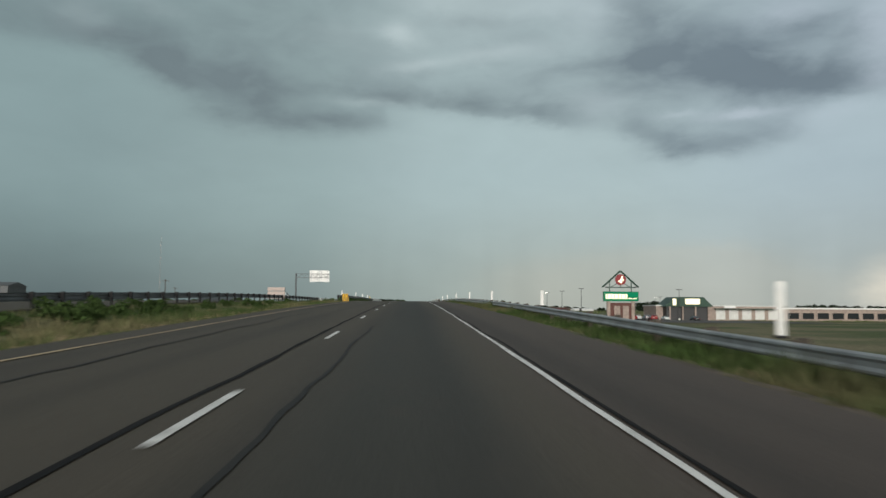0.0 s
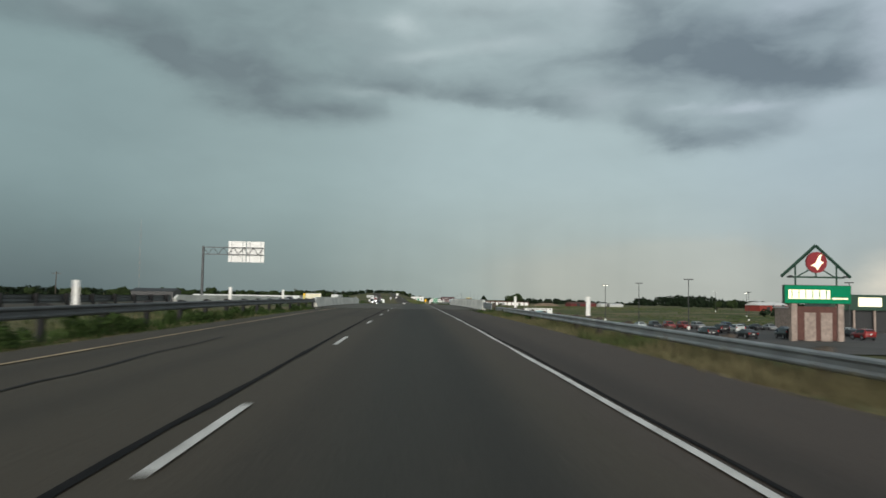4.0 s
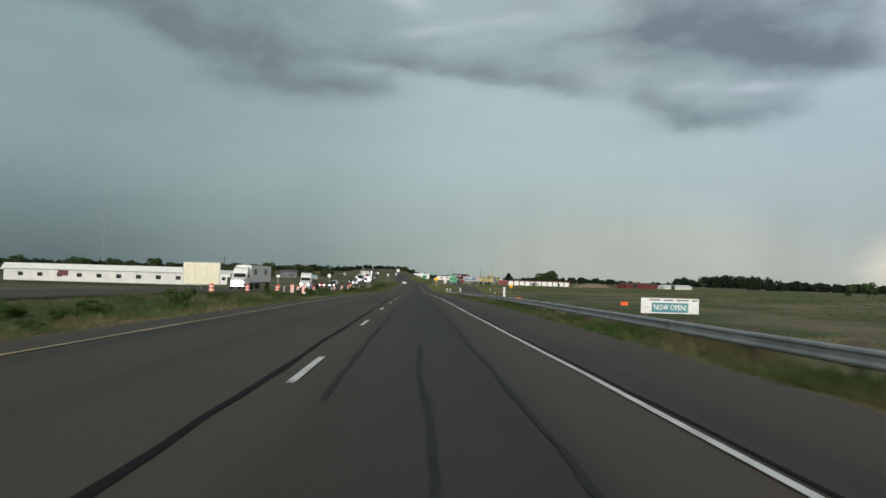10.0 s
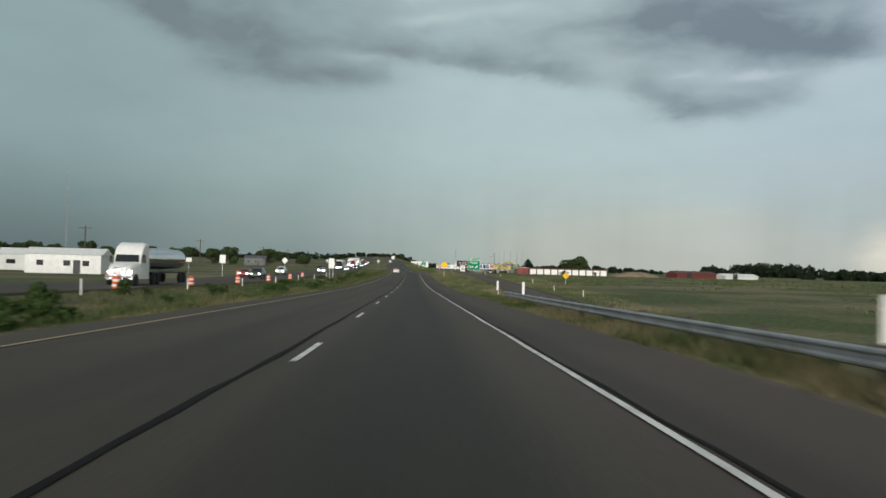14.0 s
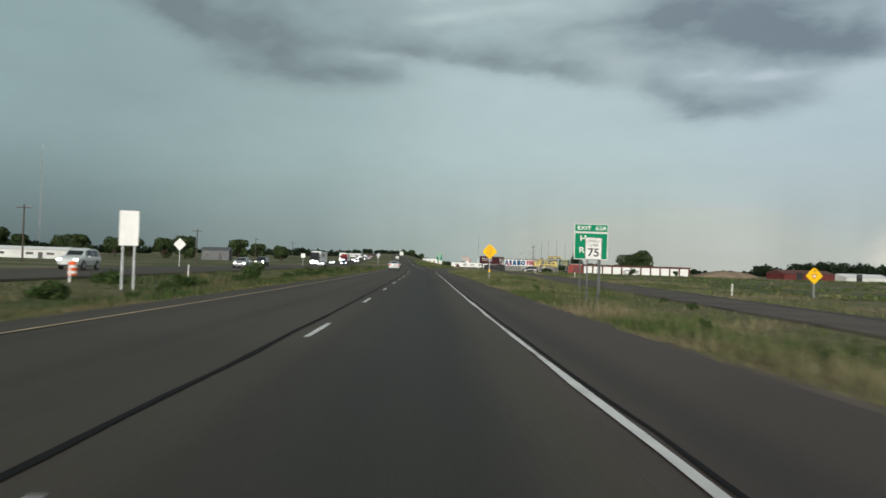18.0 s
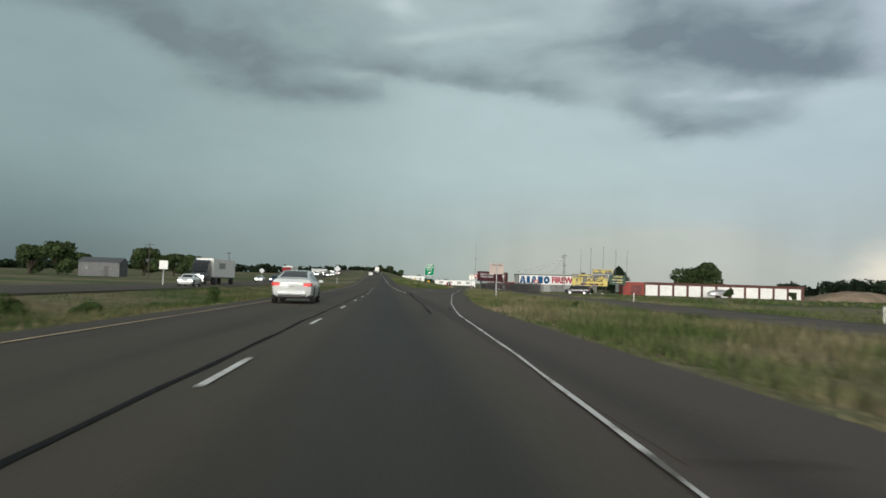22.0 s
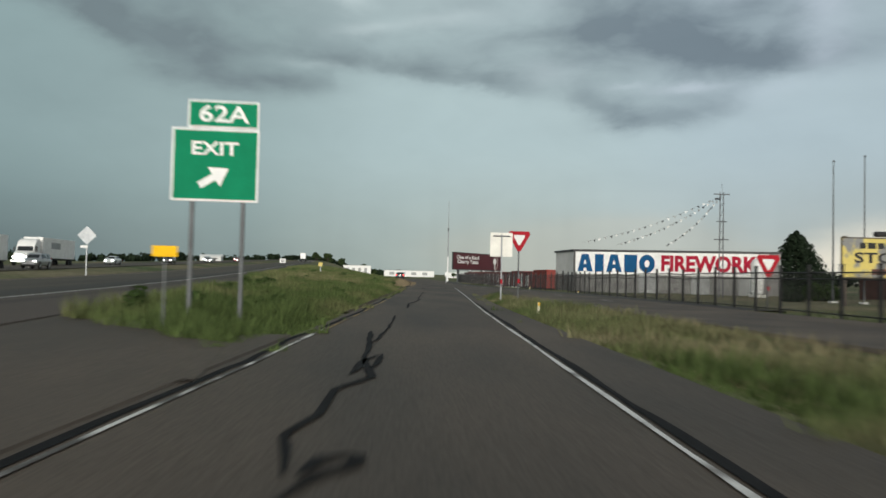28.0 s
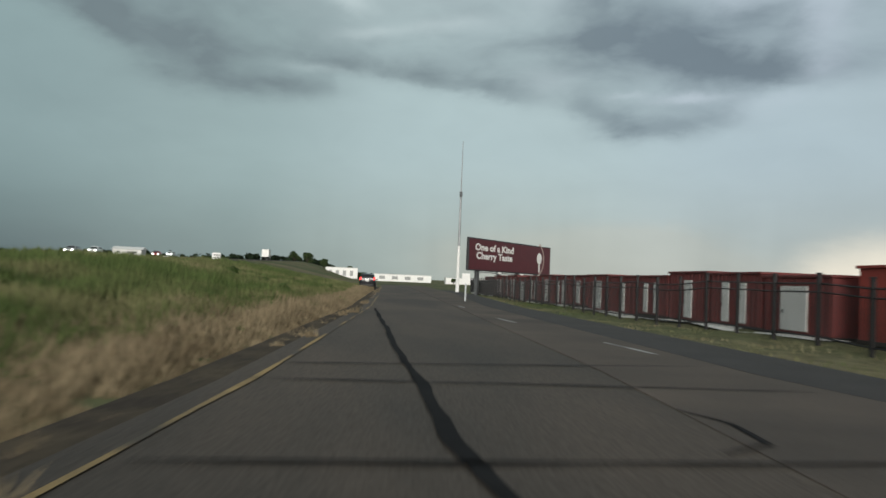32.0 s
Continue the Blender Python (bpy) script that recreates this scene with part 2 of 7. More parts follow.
sky_col = wmix(wmath("MINIMUM", cover, .98), sheet, bearing_ramp([(-30, (.168, .218, .236)), (0, (.184, .234, .254)), (25, (.172, .222, .262))]))
light = wmath("ADD", light_left, light_right)
sky_col = wmix(wmath("MULTIPLY", wmath("MINIMUM", light, 1.0), wmath("ADD", .40, wmath("MULTIPLY", ragged, .7))), sky_col, bearing_ramp([(-30, (.40, .49, .51)), (0, (.56, .66, .675)), (30, (.52, .60, .68))]))
tone = wn.new("ShaderNodeVectorMath")
tone.operation = "SCALE"
wt.links.new(sky_col, tone.inputs[0])
wt.links.new(wmath("ADD", .90, wmath("MULTIPLY", wmath("ADD", wisp, wmath("MULTIPLY", ragged, .5)), .16)), tone.inputs[3])
# overhead: broken cloud; behind the camera: the brighter edge of the storm
aloft = wmix(wnoise(.02, .05, 5, .55, 1.7), (.24, .29, .31), (.44, .48, .49))
sky_col = wmix(wstep(el, 21.5, 36), tone.outputs[0], aloft)
sky_col = wmix(wstep(wmath("ABSOLUTE", az), 55, 100), sky_col, aloft)
sky_col = wmix(wmath("MULTIPLY", wstep(wmath("ABSOLUTE", az), 95, 160), wstep(el, 50, 12)), sky_col, (1.05, .98, .88))
nishita = wn.new("ShaderNodeTexSky")
nishita.sky_type, nishita.sun_disc = "NISHITA", False
nishita.sun_elevation, nishita.sun_rotation = radians(8.5), radians(188)
thin = wn.new("ShaderNodeVectorMath")
thin.operation = "SCALE"
thin.inputs[3].default_value = .05
wt.links.new(nishita.outputs[0], thin.inputs[0])
sky_col = wmix(.06, sky_col, thin.outputs[0])
wt.links.new(sky_col, wn["Background"].inputs[0])
wn["Background"].inputs[1].default_value = 1.0

sun = new("sun", bpy.data.lights.new("sun", "SUN"))
sun.data.energy, sun.data.angle, sun.data.color = 3.3, radians(30), (1, .96, .89)
sun.matrix_world = look((0, 0, 0), (math.sin(radians(8)), math.cos(radians(8)), -math.tan(radians(8.5))))
scene.view_settings.exposure = 0.0

# ---- materials ----
def mat(name, color, rough=.7, metal=0.0, vary=.18, scale=1.5, fine=30.0, bump=.15, color2=None, stretch=(1, 1, 1), island=0.0, emit=0.0, spec=.4, patch=(.35, .65), tint=None):
    """A surface with wear at two scales: broad patches and fine grain."""
    m = bpy.data.materials.new(name)
    m.use_nodes = True
    t, n = m.node_tree, m.node_tree.nodes
    b = n["Principled BSDF"]
    b.inputs["Roughness"].default_value, b.inputs["Metallic"].default_value = rough, metal
    b.inputs["Specular IOR Level"].default_value = spec
    if tint:
        b.inputs["Specular Tint"].default_value = (*tint, 1)
    co = n.new("ShaderNodeTexCoord")
    mp = n.new("ShaderNodeMapping")
    mp.inputs["Scale"].default_value = stretch
    t.links.new(co.outputs["Object"], mp.inputs[0])
    big, small = n.new("ShaderNodeTexNoise"), n.new("ShaderNodeTexNoise")
    big.inputs["Scale"].default_value, big.inputs["Detail"].default_value = scale, 5
    small.inputs["Scale"].default_value, small.inputs["Detail"].default_value = fine, 3
    for q in (big, small):
        t.links.new(mp.outputs[0], q.inputs["Vector"])
    c2 = color2 or tuple(c * (1 - 2.2 * vary) for c in color)
    r = n.new("ShaderNodeMapRange")
    r.inputs[1].default_value, r.inputs[2].default_value = patch
    t.links.new(big.outputs[0], r.inputs[0])
    mx = n.new("ShaderNodeMix")
    mx.data_type = "RGBA"
    t.links.new(r.outputs[0], mx.inputs[0])
    mx.inputs[6].default_value, mx.inputs[7].default_value = (*color, 1), (*c2, 1)
    g = n.new("ShaderNodeMapRange")
    g.inputs[1].default_value, g.inputs[2].default_value, g.inputs[3].default_value, g.inputs[4].default_value = .3, .7, 1 - vary, 1 + vary
    t.links.new(small.outputs[0], g.inputs[0])
    value = g.outputs[0]
    if island:
        geo, ir = n.new("ShaderNodeNewGeometry"), n.new("ShaderNodeMapRange")
        ir.inputs[3].default_value, ir.inputs[4].default_value = 1 - island, 1 + island
        t.links.new(geo.outputs["Random Per Island"], ir.inputs[0])
        value = wmath("MULTIPLY", value, ir.outputs[0], tree=t)
    sc = n.new("ShaderNodeVectorMath")
    sc.operation = "SCALE"
    t.links.new(mx.outputs[2], sc.inputs[0])
    t.links.new(value, sc.inputs[3])
    t.links.new(sc.outputs[0], b.inputs["Base Color"])
    if bump:
        bp = n.new("ShaderNodeBump")
        bp.inputs["Strength"].default_value, bp.inputs["Distance"].default_value = bump, .02
        t.links.new(small.outputs[0], bp.inputs["Height"])
        t.links.new(bp.outputs[0], b.inputs["Normal"])
    if emit:
        b.inputs["Emission Color"].default_value, b.inputs["Emission Strength"].default_value = (*color, 1), emit
    return m


def paint(name, color, rough=.45, **k):
    return mat(name, color, rough, vary=k.pop("vary", .06), bump=k.pop("bump", .03), **k)


def lane_asphalt(name="asphalt", gain=1.0, pale=False):
    """Asphalt with tyre tracks worn along the lanes, a browner shoulder and long stains."""
    m = bpy.data.materials.new(name)
    m.use_nodes = True
    t, n = m.node_tree, m.node_tree.nodes
    b = n["Principled BSDF"]
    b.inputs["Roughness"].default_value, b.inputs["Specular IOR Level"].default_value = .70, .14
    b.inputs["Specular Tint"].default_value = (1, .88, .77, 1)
    co = n.new("ShaderNodeTexCoord")

    def noi(scale, stretch, detail=5):
        mp = n.new("ShaderNodeMapping")
        mp.inputs["Scale"].default_value = stretch
        t.links.new(co.outputs["Object"], mp.inputs[0])
        q = n.new("ShaderNodeTexNoise")
        q.inputs["Scale"].default_value, q.inputs["Detail"].default_value = scale, detail
        t.links.new(mp.outputs[0], q.inputs["Vector"])
        return q.outputs[0]

    def rng(v, a, b2, c, d):
        r = n.new("ShaderNodeMapRange")
        r.interpolation_type = "SMOOTHSTEP"
        for i, q in enumerate((a, b2, c, d)):
            r.inputs[i + 1].default_value = q
        t.links.new(v, r.inputs[0])
        return r.outputs[0]

    def mixc(f, a, c):
        x = n.new("ShaderNodeMix")
        x.data_type = "RGBA"
        t.links.new(f, x.inputs[0])
        for s, v in ((x.inputs[6], a), (x.inputs[7], c)):
            if isinstance(v, tuple):
                s.default_value = (*v, 1)
            else:
                t.links.new(v, s)
        return x.outputs[2]

    sp = n.new("ShaderNodeSeparateXYZ")
    t.links.new(co.outputs["Object"], sp.inputs[0])
    veer = wmath("MULTIPLY", wmath("MAXIMUM", wmath("SUBTRACT", sp.outputs[1], 600, tree=t), 0, tree=t), .0262, tree=t)
    wob = wmath("ADD", wmath("ADD", sp.outputs[0], veer, tree=t), wmath("MULTIPLY", wmath("SUBTRACT", noi(.6, (1, .06, 1)), .5), .9, tree=t), tree=t)
    own = wmath("MULTIPLY", rng(wob, -1.2, .1, 0, 1), rng(wob, .9, 1.8, 1, 0), tree=t)
    base = mixc(rng(wob, -2.9, -1.2, 0, 1), (.0705, .0605, .0475), (.0715, .061, .048))
    base = mixc(own, base, (.0425, .0415, .0360))
    for mid in (-5.1, -3.2, -.75, .95):
        track = wmath("MULTIPLY", rng(wob, mid - .5, mid, 0, 1), rng(wob, mid, mid + .5, 1, 0), tree=t)
        base = mixc(wmath("MULTIPLY", track, .28, tree=t), base, (.023, .022, .0205))
    base = mixc(rng(wob, 1.75, 2.3, 0, 1), base, (.077, .062, .0525))
    if pale:
        base = mixc(rng(wob, -9.0, -8.0, .75, .75), base, (.058, .060, .052))
        base = mixc(own, base, (.039, .041, .0375))
    stain = wmath("MULTIPLY", rng(wob, 2.2, 2.75, 0, 1), rng(wob, 2.75, 3.5, 1, 0), tree=t)
    base = mixc(wmath("MULTIPLY", stain, .72, tree=t), base, (.040, .034, .030))
    base = mixc(rng(noi(.5, (1, .05, 1)), .5, .78, 0, .5), base, (.023, .022, .0205))
    base = mixc(rng(noi(2.2, (1, .3, 1)), .52, .8, 0, .35), base, (.060, .050, .041))
    base = mixc(rng(noi(.09, (1, .35, 1), 3), .55, .62, 0, .22), base, (.027, .0255, .024))
    sc = n.new("ShaderNodeVectorMath")
    sc.operation = "SCALE"
    t.links.new(base, sc.inputs[0])
    t.links.new(rng(noi(45, (1, 1, 1), 3), .3, .7, .72 * gain, 1.42 * gain), sc.inputs[3])
    t.links.new(sc.outputs[0], b.inputs["Base Color"])
    bp = n.new("ShaderNodeBump")
    bp.inputs["Strength"].default_value, bp.inputs["Distance"].default_value = .25, .01
    t.links.new(noi(70, (1, 1, 1), 3), bp.inputs["Height"])
    t.links.new(bp.outputs[0], b.inputs["Normal"])
    return m


M = {
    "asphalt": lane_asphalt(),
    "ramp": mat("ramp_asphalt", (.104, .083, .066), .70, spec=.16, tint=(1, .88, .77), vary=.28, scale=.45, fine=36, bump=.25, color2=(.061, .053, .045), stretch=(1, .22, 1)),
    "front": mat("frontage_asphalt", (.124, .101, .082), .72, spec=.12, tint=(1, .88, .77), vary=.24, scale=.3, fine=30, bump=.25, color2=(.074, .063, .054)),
    "new_asphalt": mat("new_asphalt", (.036, .032, .028), .8, vary=.15, scale=.6, fine=40, bump=.2),
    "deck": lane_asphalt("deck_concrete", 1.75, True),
    "tar_worn": mat("tar_worn", (.024, .023, .022), .75, vary=.2, scale=3, fine=50, bump=.1, spec=.2),
    "tar": mat("tar", (.0165, .0165, .0172), .85, vary=.15, scale=3, fine=50, bump=.1, spec=.07),
    "white_line": mat("white_line", (.74, .73, .70), .6, vary=.12, scale=2.5, fine=30, bump=.1, color2=(.36, .35, .33), patch=(.48, .75)),
    "worn_line": mat("worn_line", (.60, .59, .56), .65, vary=.15, scale=1.1, fine=18, bump=.1, color2=(.075, .066, .058), patch=(.46, .54)),
    "faint_line": mat("faint_line", (.46, .46, .44), .7, vary=.2, scale=.9, fine=30, bump=.1, color2=(.16, .16, .153), patch=(.40, .64)),
    "ramp_line": mat("ramp_line", (.62, .61, .58), .65, vary=.15, scale=1.6, fine=26, bump=.1, color2=(.11, .10, .09), patch=(.53, .66)),
    "yellow_worn": mat("yellow_worn", (.36, .25, .095), .7, vary=.25, scale=.5, fine=20, bump=.1, color2=(.060, .048, .032), patch=(.42, .60)),
    "yellow_line": mat("yellow_line", (.54, .40, .23), .6, vary=.15, scale=2, fine=30, bump=.1, color2=(.34, .25, .15)),
    "earth": mat("earth_grass", (.076, .098, .040), .95, vary=.3, scale=.035, fine=1.6, bump=.5, color2=(.185, .160, .098), spec=.1, patch=(.42, .62)),
    "concrete": mat("concrete", (.76, .76, .71), .8, vary=.10, scale=.9, fine=14, bump=.15, color2=(.58, .585, .54), stretch=(1, .4, 1)),
    "galv": mat("galvanised_steel", (.36, .38, .39), .5, .55, vary=.10, scale=1.2, fine=18, bump=.05, color2=(.25, .265, .275)),
    "galv_dark": mat("dark_steel", (.11, .118, .122), .6, .3, vary=.12, scale=1.2, fine=18, bump=.05),
    "post_wood": mat("rail_post", (.085, .070, .056), .85, vary=.2, scale=4, fine=30),
    "white_plastic": paint("white_plastic", (.78, .78, .75)),
    "white": paint("white_paint", (.76, .77, .75)),
    "offwhite": paint("offwhite_siding", (.62, .63, .61), .6, scale=.6),
    "grey_metal": paint("grey_siding", (.30, .315, .31), .55, scale=.5),
    "dark_metal": paint("dark_metal", (.03, .032, .034), .5),
    "black": paint("black", (.012, .012, .013), .5),
    "rubber": paint("rubber", (.02, .02, .021), .85),
    "green_sign": paint("green_sheeting", (.003, .215, .100), .6, spec=.08),
    "yellow_sign": paint("yellow_sheeting", (.92, .53, .012), .6, spec=.1),
    "orange": paint("orange_plastic", (.80, .11, .015), .5),
    "red_sign": paint("red_sheeting", (.36, .014, .024), .6, spec=.1),
    "tan_sign": paint("tan_panel", (.46, .38, .34), .6),
    "ply": paint("pale_sign_back", (.80, .79, .72), .5),
    "cream": paint("cream_panel", (.70, .67, .50), .55),
    "blue": paint("letter_blue", (.006, .075, .19), .6, spec=.1),
    "red": paint("letter_red", (.36, .012, .035), .6, spec=.1),
    "teal": paint("banner_teal", (.05, .24, .28), .5),
    "brick_red": paint("barn_red", (.27, .042, .030), .65, scale=.8, vary=.12),
    "container_red": paint("container_red", (.145, .030, .028), .6, scale=.9, vary=.14),
    "roof_green": paint("roof_green", (.018, .055, .036), .5, scale=.6),
    "stone_tan": mat("tan_masonry", (.36, .29, .25), .85, vary=.15, scale=1.5, fine=12),
    "storage_brown": mat("storage_brown", (.115, .052, .042), .8, vary=.12, scale=1, fine=12),
    "yellow_board": mat("yellow_board", (.56, .46, .13), .65, vary=.10, scale=.55, fine=14, bump=.04, color2=(.20, .205, .20), patch=(.50, .56)),
    "board_red": paint("billboard_maroon", (.085, .012, .018), .4),
    "lamp_glow": mat("lamp_glow", (1.0, .93, .78), .5, bump=0, vary=.01, emit=9.0),
    "headlight": mat("headlight", (1.0, .97, .92), .3, bump=0, vary=.01, emit=26.0),
    "taillight": mat("taillight", (1.0, .018, .016), .3, bump=0, vary=.01, emit=2.4),
    "car_lamp": mat("car_lamp", (.42, .010, .012), .2, bump=0, vary=.05, emit=.35),
    "tail_dark": paint("tail_lens", (.30, .012, .012), .2),
    "backlit": mat("backlit_panel", (.95, .88, .62), .5, bump=0, vary=.03, emit=.8),
    "backlit_red": mat("backlit_red", (.20, .012, .018), .5, bump=0, vary=.03, emit=.15),
    "glass": paint("dark_glass", (.016, .020, .022), .18, spec=.3),
    "car_white": paint("car_white", (.60, .645, .635), .20, spec=.7),
    "car_dark": paint("car_charcoal", (.018, .019, .022), .22, spec=.6),
    "car_red": paint("car_red", (.24, .018, .018), .25, spec=.6),
    "car_silver": paint("car_silver", (.33, .34, .35), .28, metal=.4),
    "car_blue": paint("car_blue", (.02, .045, .10), .25, spec=.6),
    "chrome": paint("chrome", (.55, .56, .57), .15, metal=1.0),
    "bark": mat("bark", (.070, .055, .042), .9, vary=.2, scale=3, fine=14, bump=.5),
    "leaf": mat("leaf", (.040, .062, .022), .8, vary=.15, scale=.25, fine=3, bump=0, color2=(.026, .042, .016), island=.45, spec=.15),
    "leaf_dark": mat("leaf_conifer", (.018, .030, .016), .85, vary=.15, scale=.5, fine=3, bump=0, island=.35, spec=.1),
    "grass": mat("grass", (.042, .070, .020), .85, vary=.12, scale=.11, fine=.9, bump=0, color2=(.135, .120, .066), island=.45, spec=.12, patch=(.45, .62)),
    "grass_dry": mat("grass_dry", (.066, .095, .031), .85, vary=.12, scale=.13, fine=.9, bump=0, color2=(.205, .175, .108), island=.45, spec=.12, patch=(.42, .64)),
    "grass_bank": mat("grass_bank", (.074, .106, .035), .85, vary=.12, scale=.12, fine=.9, bump=0, color2=(.180, .165, .088), island=.45, spec=.1, patch=(.47, .68)),
    "straw": mat("straw", (.27, .22, .14), .9, vary=.14, scale=.5, fine=2.0, bump=0, color2=(.17, .135, .085), island=.4, spec=.1),
    "weed": mat("weed", (.042, .072, .021), .85, vary=.12, scale=.5, fine=3, bump=0, island=.4, spec=.12),
    "sign_ink": paint("sign_ink", (.40, .19, .02), .6),
    "worn_grey": mat("worn_grey_metal", (.21, .21, .20), .6, vary=.16, scale=.9, fine=14, bump=.08),
    "dark_dirt": mat("dark_dirt", (.052, .043, .034), .95, vary=.3, scale=1.2, fine=12, bump=.4, color2=(.088, .072, .050), spec=.1),
    "gravel": mat("gravel_edge", (.135, .112, .092), .95, vary=.25, scale=1.1, fine=26, bump=.4, color2=(.085, .072, .058), spec=.1, patch=(.45, .68)),
    "dirt": mat("dirt", (.26, .20, .14), .95, vary=.2, scale=.3, fine=8, bump=.4),
    "lot": mat("parking_asphalt", (.085, .083, .08), .85, vary=.12, scale=.2, fine=20),
}


# ---- geometry helpers ----
class Shape:
    """Gathers boxes, tubes and sheets into one mesh."""

    def __init__(self):
        self.v, self.f = [], []

    def add(self, verts, faces):
        k = len(self.v)
        self.v.extend(tuple(map(float, p)) for p in verts)
        self.f.extend(tuple(i + k for i in f) for f in faces)
        return self

    def box(self, x, y, z, sx, sy, sz, bevel=0.0, turn=0.0, tip=None):
        """Centre and full sizes; the edges chamfered; tip scales the top in x and y."""
        hx, hy, hz = sx / 2, sy / 2, sz / 2
        c = min(bevel, hx * .9, hy * .9, hz * .9)
        tx, ty = tip or (1, 1)
        ca, sa = math.cos(radians(turn)), math.sin(radians(turn))

        def put(a, b, d):
            k = (d + hz) / (2 * hz)
            a, b = a * (1 + (tx - 1) * k), b * (1 + (ty - 1) * k)
            return (x + a * ca - b * sa, y + a * sa + b * ca, z + d)

        sign = [(i, j, k) for i in (-1, 1) for j in (-1, 1) for k in (-1, 1)]
        if c <= 0:
            vs = [put(i * hx, j * hy, k * hz) for i, j, k in sign]
            return self.add(vs, [(0, 1, 3, 2), (4, 6, 7, 5), (0, 4, 5, 1), (2, 3, 7, 6), (0, 2, 6, 4), (1, 5, 7, 3)])
        vs, at = [], {}
        for s in sign:
            for axis in range(3):
                h = [hx - c, hy - c, hz - c]
                h[axis] += c
                at[s, axis] = len(vs)
                vs.append(put(*(q * w for q, w in zip(s, h))))
        fs = []
        for axis in range(3):
            u, w = [a for a in range(3) if a != axis]
            for d in (-1, 1):
                ring = []
                for a, b in ((-1, -1), (1, -1), (1, 1), (-1, 1)):
                    s = [0, 0, 0]
                    s[axis], s[u], s[w] = d, a, b
                    ring.append(at[tuple(s), axis])
                fs.append(tuple(ring) if (d > 0) != (axis == 1) else tuple(ring[::-1]))
        for axis in range(3):
            u, w = [a for a in range(3) if a != axis]
            for a in (-1, 1):
                for b in (-1, 1):
                    s0, s1 = [0, 0, 0], [0, 0, 0]
                    s0[axis], s1[axis] = -1, 1
                    s0[u] = s1[u] = a
                    s0[w] = s1[w] = b
                    s0, s1 = tuple(s0), tuple(s1)
                    fs.append((at[s0, u], at[s1, u], at[s1, w], at[s0, w]))
        for s in sign:
            fs.append((at[s, 0], at[s, 1], at[s, 2]))
        return self.add(vs, fs)

    def tube(self, a, b, ra, rb=None, n=8, caps=True):
        a, b = Vector(a), Vector(b)
        rb = ra if rb is None else rb
        q = (b - a).to_track_quat("Z", "Y")
        vs = []
        for p, r in ((a, ra), (b, rb)):
            for i in range(n):
                w = 2 * math.pi * i / n
                vs.append(p + q @ Vector((r * math.cos(w), r * math.sin(w), 0)))
        fs = [(i, (i + 1) % n, n + (i + 1) % n, n + i) for i in range(n)]
        if caps:
            fs += [tuple(range(n))[::-1], tuple(range(n, 2 * n))]
        return self.add(vs, fs)

    def turned(self, x, y, z, profile, n=14, axis="z"):
        """A turned solid: profile of (radius, height)."""
        vs = []
        for r, h in profile:
            for i in range(n):
                w = 2 * math.pi * i / n
                p = (r * math.cos(w), r * math.sin(w), h)
                vs.append((x + p[2], y + p[0], z + p[1]) if axis == "x" else (x + p[0], y + p[1], z + p[2]))
        fs = [(k * n + i, k * n + (i + 1) % n, (k + 1) * n + (i + 1) % n, (k + 1) * n + i) for k in range(len(profile) - 1) for i in range(n)]
        fs += [tuple(range(n))[::-1], tuple(range((len(profile) - 1) * n, len(profile) * n))]
        return self.add(vs, fs)

    def prism(self, outline, y0, y1):
        """An outline in x and z, drawn out along y."""
        n = len(outline)
        vs = [(a, y0, b) for a, b in outline] + [(a, y1, b) for a, b in outline]
        fs = [(i, (i + 1) % n, n + (i + 1) % n, n + i) for i in range(n)] + [tuple(range(n))[::-1], tuple(range(n, 2 * n))]
        return self.add(vs, fs)

    def loft(self, rings, close=True, caps=True):
        n = len(rings[0])
        vs = [p for r in rings for p in r]
        last = n if close else n - 1
        fs = [(k * n + i, k * n + (i + 1) % n, (k + 1) * n + (i + 1) % n, (k + 1) * n + i) for k in range(len(rings) - 1) for i in range(last)]
        if caps:
            fs += [tuple(range(n))[::-1], tuple(range((len(rings) - 1) * n, len(rings) * n))]
        return self.add(vs, fs)

    def mesh(self, name, smooth_shade=False, material=None):
        me = bpy.data.meshes.new(name)
        me.from_pydata(self.v, [], self.f)
        if smooth_shade:
            me.polygons.foreach_set("use_smooth", [True] * len(me.polygons))
            me.set_sharp_from_angle(angle=radians(38))
        if material is not None:
            me.materials.append(material)
        bm = bmesh.new()
        bm.from_mesh(me)
        bmesh.ops.recalc_face_normals(bm, faces=bm.faces)
        bm.to_mesh(me)
        bm.free()
        return me


def part(name, shape, material, parent, label="", round_off=False, at=None):
    me = shape if isinstance(shape, bpy.types.Mesh) else shape.mesh(name, round_off, M[material])
    ob = new(name, me)
    ob.parent = parent
    if at is not None:
        ob.matrix_basis = at
    return tagged(ob, label) if label else ob


def thing(name, label, category, x=0, y=0, z=None, turn=0.0, group="", kind=""):
    ob = new(name)
    ob.empty_display_size = .2
    ob.matrix_basis = pose(x, y, float(ground_z(x, y)) if z is None else z, 0, 0, turn)
    return tagged(ob, label, category, group, kind)


def solid(name, shape, material, label, category="", kind="", group="", round_off=False):
    return tagged(new(name, shape.mesh(name, round_off, M[material])), label, category, group, kind)


